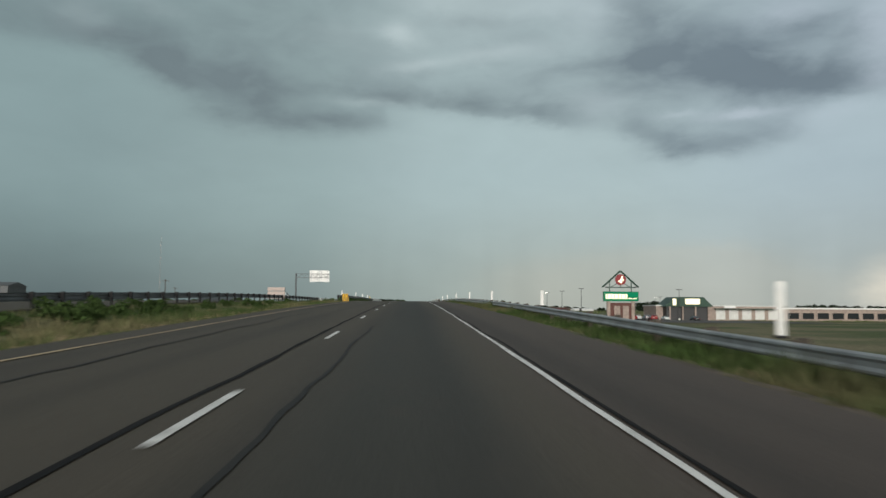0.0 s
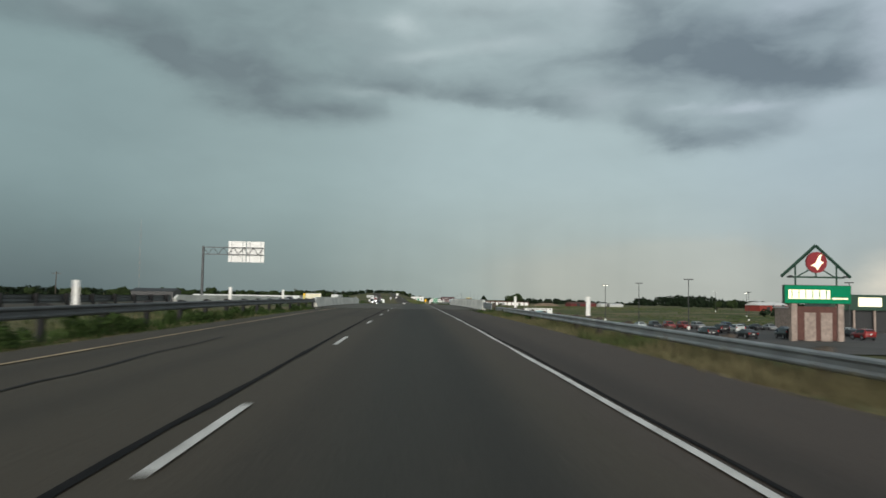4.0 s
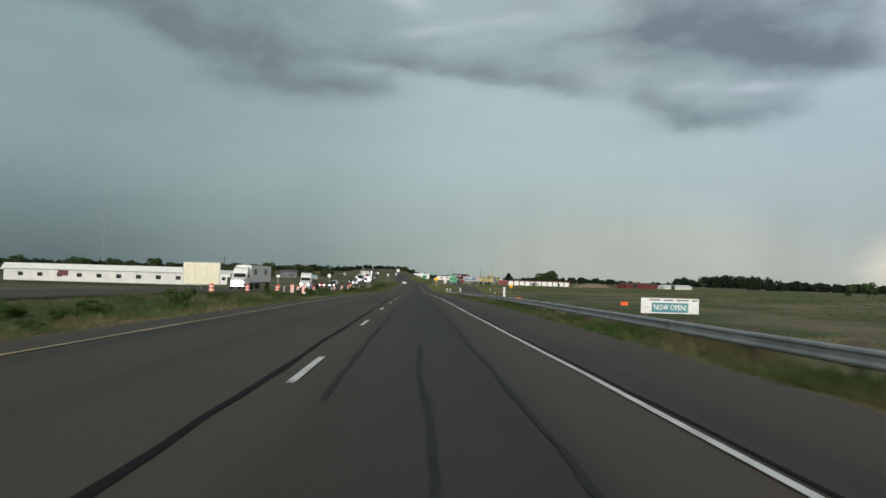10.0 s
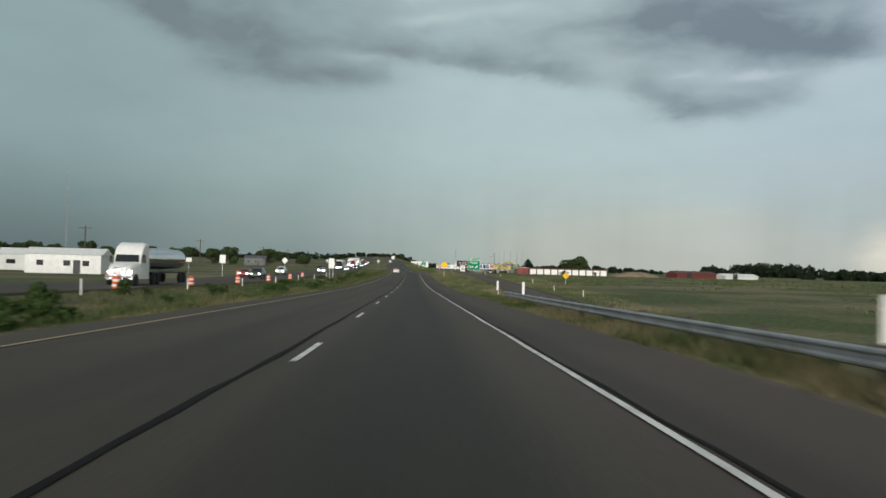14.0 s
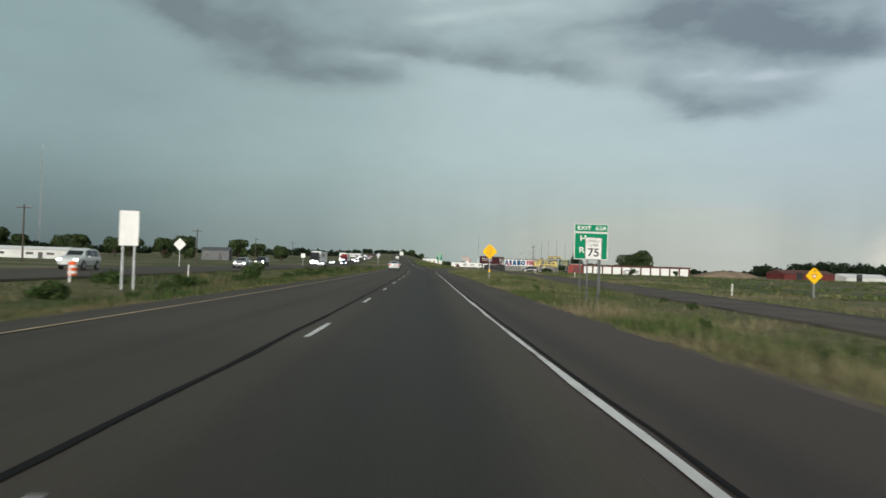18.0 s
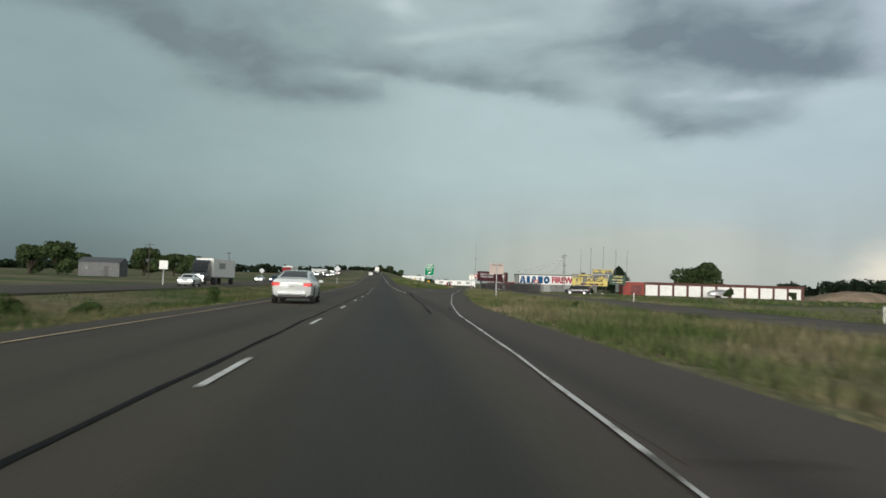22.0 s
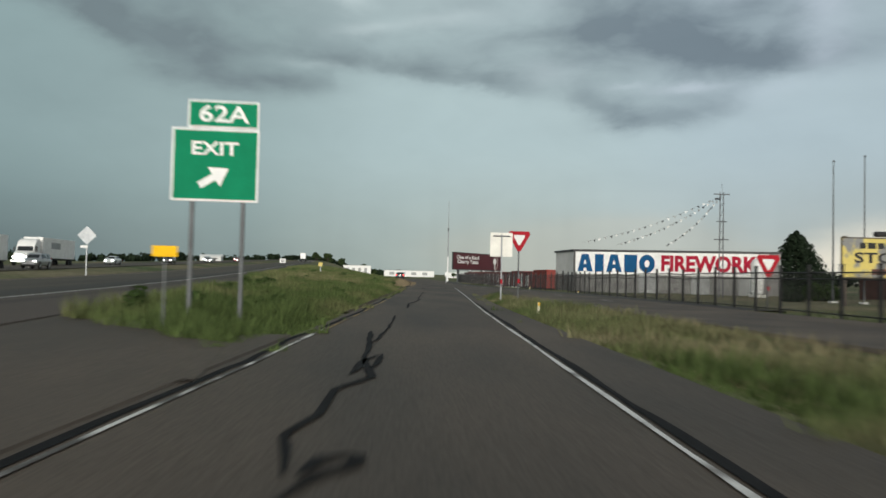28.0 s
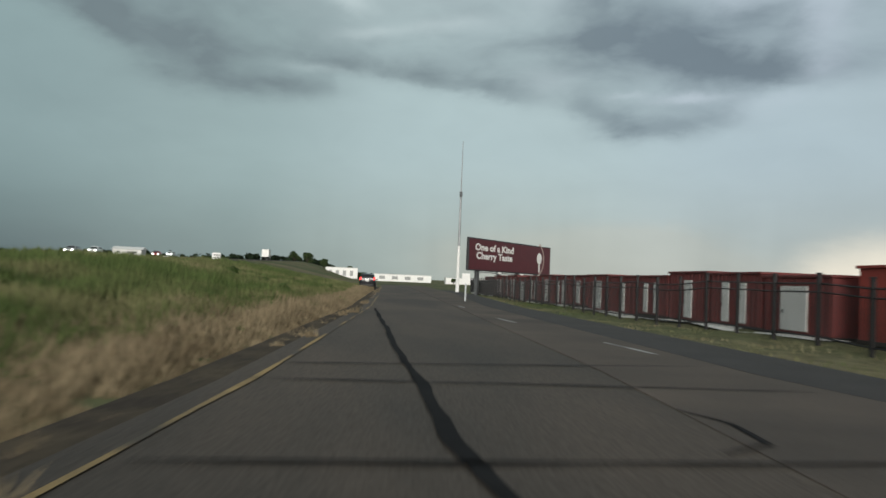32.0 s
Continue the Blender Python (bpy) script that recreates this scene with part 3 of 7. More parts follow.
def lettering(name, text, size, depth, material, parent, at, label="", width=None, bold=0.0):
    """Text as a mesh, its middle at the origin of the pose, facing -y."""
    cu = bpy.data.curves.new("lettering", "FONT")
    cu.body, cu.size, cu.extrude, cu.align_x, cu.align_y, cu.resolution_u, cu.offset = text, size, depth, "CENTER", "CENTER", 3, bold
    tmp = new("lettering", cu)
    bpy.context.view_layer.update()
    me = bpy.data.meshes.new_from_object(tmp.evaluated_get(bpy.context.evaluated_depsgraph_get()))
    bpy.data.objects.remove(tmp)
    me.materials.clear()
    me.materials.append(M[material])
    xs = [v.co.x for v in me.vertices]
    k = (width / (max(xs) - min(xs))) if width else 1
    me.transform(pose(0, 0, 0, 90) @ Matrix.Diagonal((k, 1, 1, 1)))
    return part(name, me, material, parent, label, at=at)


def sheet_between(left, right, zf, y0, y1, step, lift=0.0, across=1, skirt=.0):
    """A ribbon of road between two lines in plan."""
    sh = Shape()
    ys = np.arange(y0, y1 + step * .5, step)
    ys[-1] = min(ys[-1], y1) if ys[-1] > y1 else ys[-1]
    rows = []
    for y in ys:
        l, r, z = float(left(y)), float(right(y)), float(zf(y)) + lift
        ring = [(l + (r - l) * i / across, y, z) for i in range(across + 1)]
        if skirt:
            ring = [(l - skirt * .6, y, z - skirt)] + ring + [(r + skirt * .6, y, z - skirt)]
        rows.append(ring)
    return sh.loft(rows, close=False, caps=False)

# ---- ground and roads ----
def ground_sheet():
    xs = np.concatenate([[-4200, -2600, -1500, -900, -550, -360, -240, -170, -130, -105, -90, -80, -72, -65, -58, -52, -46], np.arange(-42, 40.5, 1.0),
                         [42, 45, 48, 52, 56, 60, 66, 72, 80, 90, 105, 125, 150, 190, 250, 340, 480, 700, 1100, 1800, 2800, 4200]])
    ys = np.concatenate([[-2500, -1200, -600, -300, -200, -140, -100, -70], np.arange(-50, 1000, 3.0), np.arange(1000, 1300, 12), [1320, 1360, 1420, 1500, 1620, 1800, 2100, 2600, 3300, 4600]])
    gx, gy = np.meshgrid(xs, ys)
    gz = ground_z(gx, gy)
    far = smooth(900, 2600, np.hypot(gx, gy - 500))
    gz = gz * (1 - far) + far * (2.0 + 5 * np.sin(gx * .0021 + 1) * np.sin(gy * .0017))
    verts = np.stack([gx, gy, gz], -1).reshape(-1, 3)
    w = len(xs)
    i = np.arange(len(ys) - 1)[:, None] * w + np.arange(w - 1)[None]
    faces = np.stack([i, i + 1, i + w + 1, i + w], -1).reshape(-1, 4)
    me = bpy.data.meshes.new("ground")
    me.from_pydata(verts.tolist(), [], faces.tolist())
    me.polygons.foreach_set("use_smooth", [True] * len(me.polygons))
    me.materials.append(M["earth"])
    return tagged(new("ground", me), "rough green and straw-coloured prairie grass verge and fields", "ground", kind="structure")


ground_sheet()
BRIDGE = (174.6, 237.6)
deck_l, deck_r = (lambda y: -8.35), (lambda y: 5.75)
main_l, main_r = (lambda y: -7.05 + shift(y)), (lambda y: 4.25 + shift(y) + 1.5 * smooth(700, 748, y) * (1 - smooth(800, 860, y)))


def road(name, l, r, zf, y0, y1, step, material, label, lift=0.0, across=2, kind="structure", category="road"):
    sh = sheet_between(l, r, zf, y0, y1, step, lift, across, .10)
    return solid(name, sh, material, label, category, kind, round_off=True)


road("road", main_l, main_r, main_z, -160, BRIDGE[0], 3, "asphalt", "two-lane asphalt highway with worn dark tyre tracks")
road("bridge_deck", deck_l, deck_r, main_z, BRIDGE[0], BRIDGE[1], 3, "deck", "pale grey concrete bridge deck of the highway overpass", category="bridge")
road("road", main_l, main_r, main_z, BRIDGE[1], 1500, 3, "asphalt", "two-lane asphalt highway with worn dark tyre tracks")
for a, b, surface in ((600, 692, "asphalt"), (692, 1000, "ramp")):
    road("ramp_road", lambda y: np.maximum(ramp_left(y) - .30, shift(y) + 2.0), lambda y: ramp_right(y) + np.interp(y, [600, 740, 770], [1.25, 1.25, .8]), road_z, a, b, 2, surface, "single-lane asphalt exit ramp with tarred cracks", lift=.008)
road("dirt_verge", lambda y: ramp_left(y) - np.interp(y, [760, 800, 830], [.5, .7, .8]), lambda y: ramp_left(y) - .25, road_z, 760, 940, 2, "dark_dirt", "bare brown dirt along the ramp edge", category="verge")
road("gore", lambda y: shift(y) + 3.6, lambda y: ramp_left(y) - .3, lambda y: road_z(y) + climb(y) * .5, 690, 751, 2, "ramp", "paved gore between highway and exit ramp", lift=.004)
road("shoulder", lambda y: shift(y) + 4.1, lambda y: np.interp(y, [744, 748, 752, 758, 775, 800], [6.2, 5.9, 4.0, 2.2, .3, -1.2]), lambda y: road_z(y) + climb(y) * (.5 + .5 * smooth(744, 768, y)), 744, 800, 2, "ramp", "paved highway shoulder beside the grass island", lift=.006)
road("frontage_road", front_left, front_right, front_z, 400, 1000, 2.5, "front", "worn asphalt frontage road", lift=.012)
road("shoulder", front_right, lambda y: front_right(y) + 1.9, front_z, 770, 930, 2.5, "new_asphalt", "fresh black asphalt shoulder beside the frontage road", lift=.016, category="road")
road("shoulder", lambda y: front_right(y) - .1, lambda y: front_right(y) + .7, front_z, 404, 700, 2.5, "new_asphalt", "fresh black asphalt shoulder beside the frontage road", lift=.016, category="road")
road("opposite_road", lambda y: -32.5 + shift(y), lambda y: -20.6 + shift(y), lambda y: main_z(y) - .12, -160, 1500, 6, "asphalt", "the other carriageway of the highway")
road("parking_lot", lambda y: 40.0, lambda y: 105.0, lambda y: right_base(y) + .12, 196, 330, 6, "lot", "store parking lot of grey asphalt", category="parking lot")



def verge(l, r, y0, y1, label, lift=.02):
    """A strip of gravel lying on the ground's own slope."""
    ys = np.arange(y0, y1 + .1, 2.0)
    rows = []
    for y in ys:
        sway = .16 * noise.noise((y * .23, l, 0)) + .10 * noise.noise((y * .9, l, 4))
        xs = np.linspace(l, r + sway, 5)
        rows.append([(float(x), float(y), float(z) + lift) for x, z in zip(xs, ground_z(xs, np.full(5, y)))])
    return solid("gravel_verge", Shape().loft(rows, close=False, caps=False), "gravel", label, "verge", "structure", round_off=True)


for a, b in ((-60, 174), (239, 640)):
    verge(-7.0, -7.75, a, b, "pale gravel edge between the shoulder and the median grass")
for a, b in ((-60, 172), (239, 596)):
    verge(4.2, 5.0, a, b, "bare gravel edge along the right shoulder", .012)


# ---- painted lines and tar seams ----
def stripe(name, line, zf, y0, y1, width, material, label, step=3.0, lift=.014, wobble=0.0, seed=0.0, parent=None):
    def off(y):
        return wobble * (noise.noise((seed, y * .21, 0)) + .5 * noise.noise((seed, y * .9, 3)))

    def wide(y):
        return width * (1 + (.8 * noise.noise((seed + 7, y * .45, 0)) if wobble else 0))

    sh = sheet_between(lambda y: float(line(y)) + off(y) - wide(y) / 2, lambda y: float(line(y)) + off(y) + wide(y) / 2, zf, y0, y1, step, lift)
    return solid(name, sh, material, label, "road marking", "structure")


def flat(v):
    return lambda y: v + shift(y)


lane_sway = plan([(175, 0), (195, .12), (250, .16), (287, .08), (312, .04), (365, 0), (380, .05), (397, .18), (440, .18), (482, .16), (532, .10), (560, .02), (590, -.03), (615, -.2), (655, -.2), (668, -.04), (700, 0)])
edge_sway = plan([(0, .04), (60, .07), (200, .08), (225, .18), (285, .15), (311, 0), (364, .06), (391, .18), (440, .10), (472, -.02), (525, -.02), (577, .06), (592, 0)])


def lane_line(v):
    return lambda y: v + shift(y) + lane_sway(y)


def edge_at(v):
    return lambda y: v + shift(y) + edge_sway(y)


for n in range(-2, 60):
    y0 = 5.8 + 12.192 * n - (2.8 if 14 <= n <= 20 else 1.6 if n == 21 else .6 if n == 22 else 0)  # the deck was striped on its own
    m_on = BRIDGE[0] - 1 < y0 < 220
    stripe("lane_dash", lane_line(-1.83), main_z, y0, y0 + 3.05, .10, "faint_line" if m_on else "white_line", "white broken lane line painted on asphalt", 1.525)
for a, b, mname in ((-160, BRIDGE[0], "white_line"), (BRIDGE[0], 213, "faint_line"), (213, 592, "white_line")):
    stripe("edge_line", edge_at(1.77), main_z, a, b, .085, mname, "solid white edge line of the highway", wobble=.025, seed=1.0)
stripe("edge_line", lambda y: ramp_right(y) - .08, road_z, 592, 811, .062, "ramp_line", "solid white edge line of the exit ramp", 1.2, .02, .02, 2.0)
stripe("edge_line", flat(1.83), main_z, 678, 1450, .10, "white_line", "solid white edge line of the highway", 3, .02)
stripe("gore_line", ramp_left, road_z, 678, 752, .058, "worn_line", "worn white gore line along the exit ramp", 2, .02, .06, 4.0)
for a, b in ((752, 777), (804, 880)):
    stripe("edge_line", lambda y: ramp_left(y) + .05, road_z, a, b, .065, "yellow_worn", "worn yellow edge line of the exit ramp", 2, .02, .03, 5.0)
for a, b in ((-160, BRIDGE[0]), (BRIDGE[1], 1450)):
    stripe("edge_line", flat(-6.05), main_z, a, b, .09, "yellow_line", "solid yellow edge line of the highway", wobble=.02, seed=6.0)
for y0 in (779, 791.2, 803.4, 820.8, 833, 843, 855.5):
    stripe("lane_dash", lambda y: np.interp(y, [770, 790, 804, 835, 845, 870], [21.6, 22.0, 22.2, 20.85, 20.3, 20.9]), front_z, y0, y0 + 2.6, .11, "faint_line", "worn white broken line on the frontage road", 1.3, .02)
TAR = "black tar sealing a long crack in the road"
for a, b in ((-160, BRIDGE[0]), (BRIDGE[1] + 3, 690)):
    stripe("tar_seam", lane_line(-2.17), main_z, a, b, .085, "tar", TAR, 1.2, .010, .05, 11.0)
    stripe("tar_seam", edge_at(1.90), main_z, a, min(b, 596), .055, "tar", TAR, 1.2, .010, .07, 12.0)
for k, (a, b) in enumerate(((-20, 40), (60, 130))):
    stripe("tar_seam", flat(-4.75 + .1 * math.sin(k)), main_z, a, b, .06, "tar_worn", TAR, .9, .010, .16, 20.0 + k)
for k, (a, b, x) in enumerate(((2, 24, -1.1), (88, 100, -.75), (163, 174, -.7), (164, 171.5, .42), (256, 261, .2), (272, 320, .68), (274, 292, -.28), (285, 312.5, -1.26), (313.5, 317, -1.7), (578, 588, -.35))):
    stripe("tar_seam", flat(x), main_z, a, b, .06, "tar_worn", TAR, .6, .010, .09, 40.0 + k)


def seam(points, width, seed, zf=road_z, lift=.026):
    """A wandering tarred crack along a few plan points."""
    pts = [Vector((x, y, 0)) for x, y in points]
    line = []
    for a, b in zip(pts, pts[1:]):
        k = max(2, int((b - a).length / .35))
        line += [a.lerp(b, i / k) for i in range(k)]
    line.append(pts[-1])
    left, right = [], []
    for i, p in enumerate(line):
        d = (line[min(i + 1, len(line) - 1)] - line[max(i - 1, 0)]).normalized()
        s = Vector((d.y, -d.x, 0))
        c = p + s * .06 * noise.noise((p.x * .4, p.y * .3, seed)) + s * .035 * noise.noise((p.x * 2, p.y * 1.3, seed))
        w = width * .80 * (.9 + .8 * noise.noise((p.x * .9, p.y * .5, seed + 5))) * min(1, (i + 1) / 3, (len(line) - i) / 3)
        z = float(zf(c.y)) + lift
        left.append((*(c - s * w / 2).xy, z))
        right.append((*(c + s * w / 2).xy, z))
    return solid("tar_seam", Shape().loft(list(map(list, zip(left, right))), close=False, caps=False), "tar", TAR, "road marking", "structure")

seam([(.9, 623.8), (.92, 629), (.9, 637), (.68, 648), (.58, 655), (.58, 665), (.62, 677)], .115, 1)
seam([(1.86, 627.4), (1.92, 628.8), (1.95, 630.7), (2.05, 632.5)], .07, 2)
seam([(.62, 656), (.55, 665), (.6, 677)], .10, 2)
seam([(4.95, 706), (4.9, 713), (4.91, 718), (4.93, 719.7), (4.92, 720.6), (4.67, 721.1), (4.34, 721.6)], .14, 3)
seam([(6.6, 708), (6.4, 708.9), (7.0, 711.1)], .10, 5)
seam([(9.5, 762.8), (9.5, 763.4), (9.6, 764.5), (9.7, 766.0), (9.8, 767.4), (10.3, 770.1), (10.8, 773.7)], .11, 6)
seam([(7.4, 739.6), (7.59, 740.2), (7.76, 740.4), (7.8, 740.65), (7.66, 740.66)], .12, 7)
seam([(7.74, 744.7), (7.91, 746.2), (8.15, 747), (7.97, 745.3)], .12, 8)
seam([(7.9, 748.5), (8.12, 749.4), (8.5, 753), (8.85, 757.9)], .07, 9)
seam([(10.72, 773.3), (10.9, 776.4), (11.67, 785)], .06, 10)
seam([(11.7, 803.1), (15.9, 804)], .08, 14)
seam([(13.5, 803), (13.5, 807), (13.6, 808.4)], .14, 15)
seam([(15.6, 806.5), (15.8, 809.6), (15.5, 811.1)], .16, 16)
seam([(16.6, 808), (16.1, 815), (16.5, 821)], .13, 17)
seam([(18.05, 810.9), (18.64, 811.7), (19.1, 811.5), (18.9, 810.1), (18.6, 808.6)], .10, 18)
seam([(18.05, 810.7), (18.56, 810.3), (18.75, 809.7)], .07, 24)
seam([(18.1, 808.5), (17.84, 807.6), (17.6, 806.2)], .14, 25)
seam([(17.3, 809), (17.6, 808.6), (18.2, 808.5), (20.4, 808.6)], .07, 26)
seam([(11.5, 792.9), (11.75, 792.6)], .12, 27)
seam([(13.0, 799), (12.98, 797.2), (13.14, 795.8), (13.02, 794.8)], .07, 28)
seam([(14.3, 812), (17.8, 812.9), (20.6, 812.2)], .06, 29)
seam([(16.6, 821), (16.3, 824.7), (16.3, 828.2), (16.3, 833.6), (16.4, 851)], .17, 19)
seam([(14.2, 824), (16.6, 824.1), (20.4, 824.3)], .11, 20)
seam([(14.4, 828.1), (17.4, 828.2), (21.1, 828.2)], .11, 21)
seam([(14.6, 829.8), (20.9, 831)], .09, 22)
seam([(18.69, 826.5), (18.85, 825.8), (18.71, 824.9), (18.2, 824.5)], .09, 23)
stripe("tar_seam", lambda y: ramp_left(y) - .08, road_z, 752, 803, .09, "tar", TAR, .8, .022, .12, 60.0)
stripe("tar_seam", lambda y: ramp_right(y) + .05 - .17 * float(smooth(764, 778, y)), road_z, 690, 812, .10, "tar", TAR, .6, .018, .06, 61.0)
stripe("tar_seam", lambda y: ramp_left(y) - .15, road_z, 690, 752, .10, "tar", TAR, .8, .016, .12, 62.0)

for k, (pts, w) in enumerate((([(-1.2, 733.9), (-.7, 735.2), (.8, 734.7), (1.3, 739.1)], .04), ([(1.2, 731), (1.3, 732.4), (1.6, 733.1)], .14), ([(1.4, 730.3), (2.8, 728.7), (4.1, 726.4)], .09),
                              ([(5.2, 720.2), (5.2, 720.8), (5.5, 722.2), (6.2, 724.0)], .09), ([(5.7, 719.4), (5.8, 720.1)], .10), ([(8.2, 726.3), (8.1, 725.0), (7.7, 722.5), (7.7, 721.7)], .08), ([(8.7, 732.9), (8.1, 728.0)], .06),
                              ([(6.2, 725.7), (6.5, 729.3)], .10), ([(6.0, 731.0), (6.3, 733.4)], .10))):
    seam(pts, w, 30 + k, lambda y: road_z(y) + climb(y) * .5, .03)
for k, (pts, w) in enumerate((([(16.2, 793.9), (16.23, 791.5), (16.32, 789.9), (16.43, 788.8)], .10), ([(14.7, 789.0), (15.7, 789.05), (16.5, 788.85), (17.7, 788.9), (20.4, 789.1)], .085), ([(16.43, 789.8), (17.3, 790.1), (18.55, 790.15), (20.6, 790.3)], .085), ([(16.85, 799), (16.98, 797.1), (17.78, 796.1), (17.8, 793.9), (18.43, 792.9), (18.55, 791.5), (18.45, 790.0)], .13),
                              ([(17.1, 808.0), (17.0, 803.2), (17.25, 801.6)], .09), ([(18.6, 793.0), (20.7, 793.2)], .08))):
    seam(pts, w, 50 + k, front_z, .04)
for k, (pts, w) in enumerate((([(12.2, 789.4), (12.1, 788.6), (11.9, 787.4), (11.8, 786.4), (11.8, 785.8), (11.9, 785)], .13), ([(11.5, 785.2), (11.7, 785.4), (11.8, 785.8)], .11), ([(11.4, 789.3), (11.6, 788.5), (12, 788.3)], .15), ([(13.8, 787.1), (13.7, 786.4), (13.5, 785.6), (13.2, 784.9)], .12), ([(8.1, 751.6), (7.9, 746.6), (8, 744.5), (7.6, 743.5), (7.5, 742.1), (7.3, 741.3), (7.4, 740.2)], .12), ([(7.5, 740.2), (7.6, 740.6), (7.8, 740.7)], .14))):
    seam(pts, w, 70 + k)

# ---- barriers, guardrails, roadside posts ----
def guardrail(name, x, y0, y1, zf, side, label, flare=None, sink=.27, deep=False):
    """A W-beam rail on posts; side is +1 where the traffic passes on its left."""
    ob = thing(name, label, "guardrail", x, y0, float(zf(y0)))
    z0 = float(zf(y0))
    wave = [(0, .30), (.045, .27), (.05, .235), (.01, .19), (.01, .12), (.05, .075), (.045, .04), (0, .01)]
    if deep:
        wave = wave[:-1] + [(a, b - .19) for a, b in wave[4:]]
    back = [(a - .012, b) for a, b in wave[::-1]]
    ys = np.arange(y0, y1 + .1, 1.905)
    for a in range(0, len(ys) - 1, 2):
        seg = ys[a:a + 3]
        if len(seg) < 2:
            break
        rings = []
        for k, y in enumerate(seg):
            z = float(zf(y)) - sink + .40 - z0
            dx = flare(y) if flare else 0.0
            lap = .006 if k == 0 else 0.0
            rings.append([(dx - side * (p + lap), y - y0 + (-.08 if k == 0 else 0), z + q) for p, q in wave + back])
        # beams left of the road take the darker steel, their posts near-black
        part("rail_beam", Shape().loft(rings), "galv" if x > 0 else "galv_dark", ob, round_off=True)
    for y in ys[::2]:
        z = float(zf(y)) - sink - z0
        dx = flare(y) if flare else 0.0
        post = part("post", Shape().box(dx + side * .20, y - y0, z + .30, .15, .20, .92, .012), "post_wood" if x > 0 else "rubber", ob)
        part("blockout", Shape().box(dx + side * .06, y - y0, z + .56, .13, .15, .34, .01), "post_wood" if x > 0 else "rubber", post)
    return ob


guardrail("guardrail", 6.0, -60, 172, main_z, 1, "galvanised W-beam guardrail on wooden posts beside a grassy shoulder", sink=.35)
guardrail("guardrail", 5.75, 171, 179, main_z, 1, "galvanised guardrail end bolted to the bridge parapet", sink=.10, deep=True)
guardrail("guardrail", 5.8, 235.5, 443, main_z, 1, "galvanised W-beam guardrail on wooden posts beside a grassy shoulder",
          flare=lambda y: .25 * min(1, (y - 235) / 12) + max(0, y - 420) * .012, sink=.29)
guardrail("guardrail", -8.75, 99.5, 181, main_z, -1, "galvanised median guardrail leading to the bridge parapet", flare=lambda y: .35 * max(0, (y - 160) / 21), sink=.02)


guardrail("guardrail", -20.3, 40, 180, main_z, 1, "dark guardrail beside the other carriageway", sink=-.08, deep=True)


def parapet(name, x, y0, y1, side, label):
    ob = thing(name, label, "parapet", x, y0, float(main_z(y0)))
    z0 = float(main_z(y0))
    outline = [(0, 0), (0, .08), (.06, .30), (.15, .80), (.17, .82), (.36, .82), (.38, .80), (.38, -.3), (0, -.3)]
    ys = list(np.arange(y0, y1, 9.0)) + [y1]
    for a, b in zip(ys, ys[1:]):
        rings = []
        for y in (a + .01, a + .03, b - .03, b - .01):
            k = .985 if y in (a + .01, b - .01) else 1.0
            rings.append([(side * (p if k == 1 else .19 + (p - .19) * k), y - y0, float(main_z(y)) - z0 + q * k) for p, q in outline])
        part("panel", Shape().loft(rings), "concrete", ob)
    end = Shape().loft([[(side * p, dy, q * k + (.0 if k == 1 else -.0)) for p, q in outline] for dy, k in ((-.9, .62), (-.35, .9), (.0, 1.0))])
    part("end_block", end, "concrete", ob)
    return ob


parapet("parapet", 5.58, 179.2, 235.4, 1, "pale concrete bridge parapet with a sloped face and dirty foot")
parapet("parapet", -8.25, 180.7, 234.2, -1, "pale concrete bridge parapet with a sloped face and dirty foot")
parapet("parapet", -19.8, 180, 238, -1, "pale concrete parapet of the other carriageway's bridge")
for y in BRIDGE:
    solid("expansion_joint", Shape().box(-1.3, y, float(main_z(y)) + .0, 14.0, .16, .03, .005), "new_asphalt", "dark expansion joint across the bridge end", "joint", "structure")
for side, x in ((1, 5.42), (-1, -8.1)):
    solid("grit", sheet_between(lambda y: x - .38 * (side > 0), lambda y: x + .38 * (side < 0) + .16, main_z, 180, 236, 2, .012), "post_wood", "dark grit lying along the parapet foot", "grit", "structure")


def delineator(x, y, z, h=1.0, w=.16, colour="white_plastic", label="white plastic roadside delineator post", group="delineators", base="rubber"):
    ob = thing("delineator", label, "delineator", x, y, z, group=group)
    rings = []
    for q, k in ((0, 1), (h * .96, .96), (h, .7)):
        rings.append([(-w / 2 * k, 0, q), (-w / 4 * k, -.035, q), (w / 4 * k, -.035, q), (w / 2 * k, 0, q), (w / 4 * k, .03, q), (-w / 4 * k, .03, q)])
    part("post", Shape().loft(rings), colour, ob, round_off=True)
    part("reflector", Shape().box(0, -.042, h * .86, w * .6, .012, .12, .004), "yellow_sign" if colour != "white_plastic" else "white", ob)
    part("base", Shape().box(0, 0, .02, w * 1.3, .12, .05, .01), base, ob)
    return ob


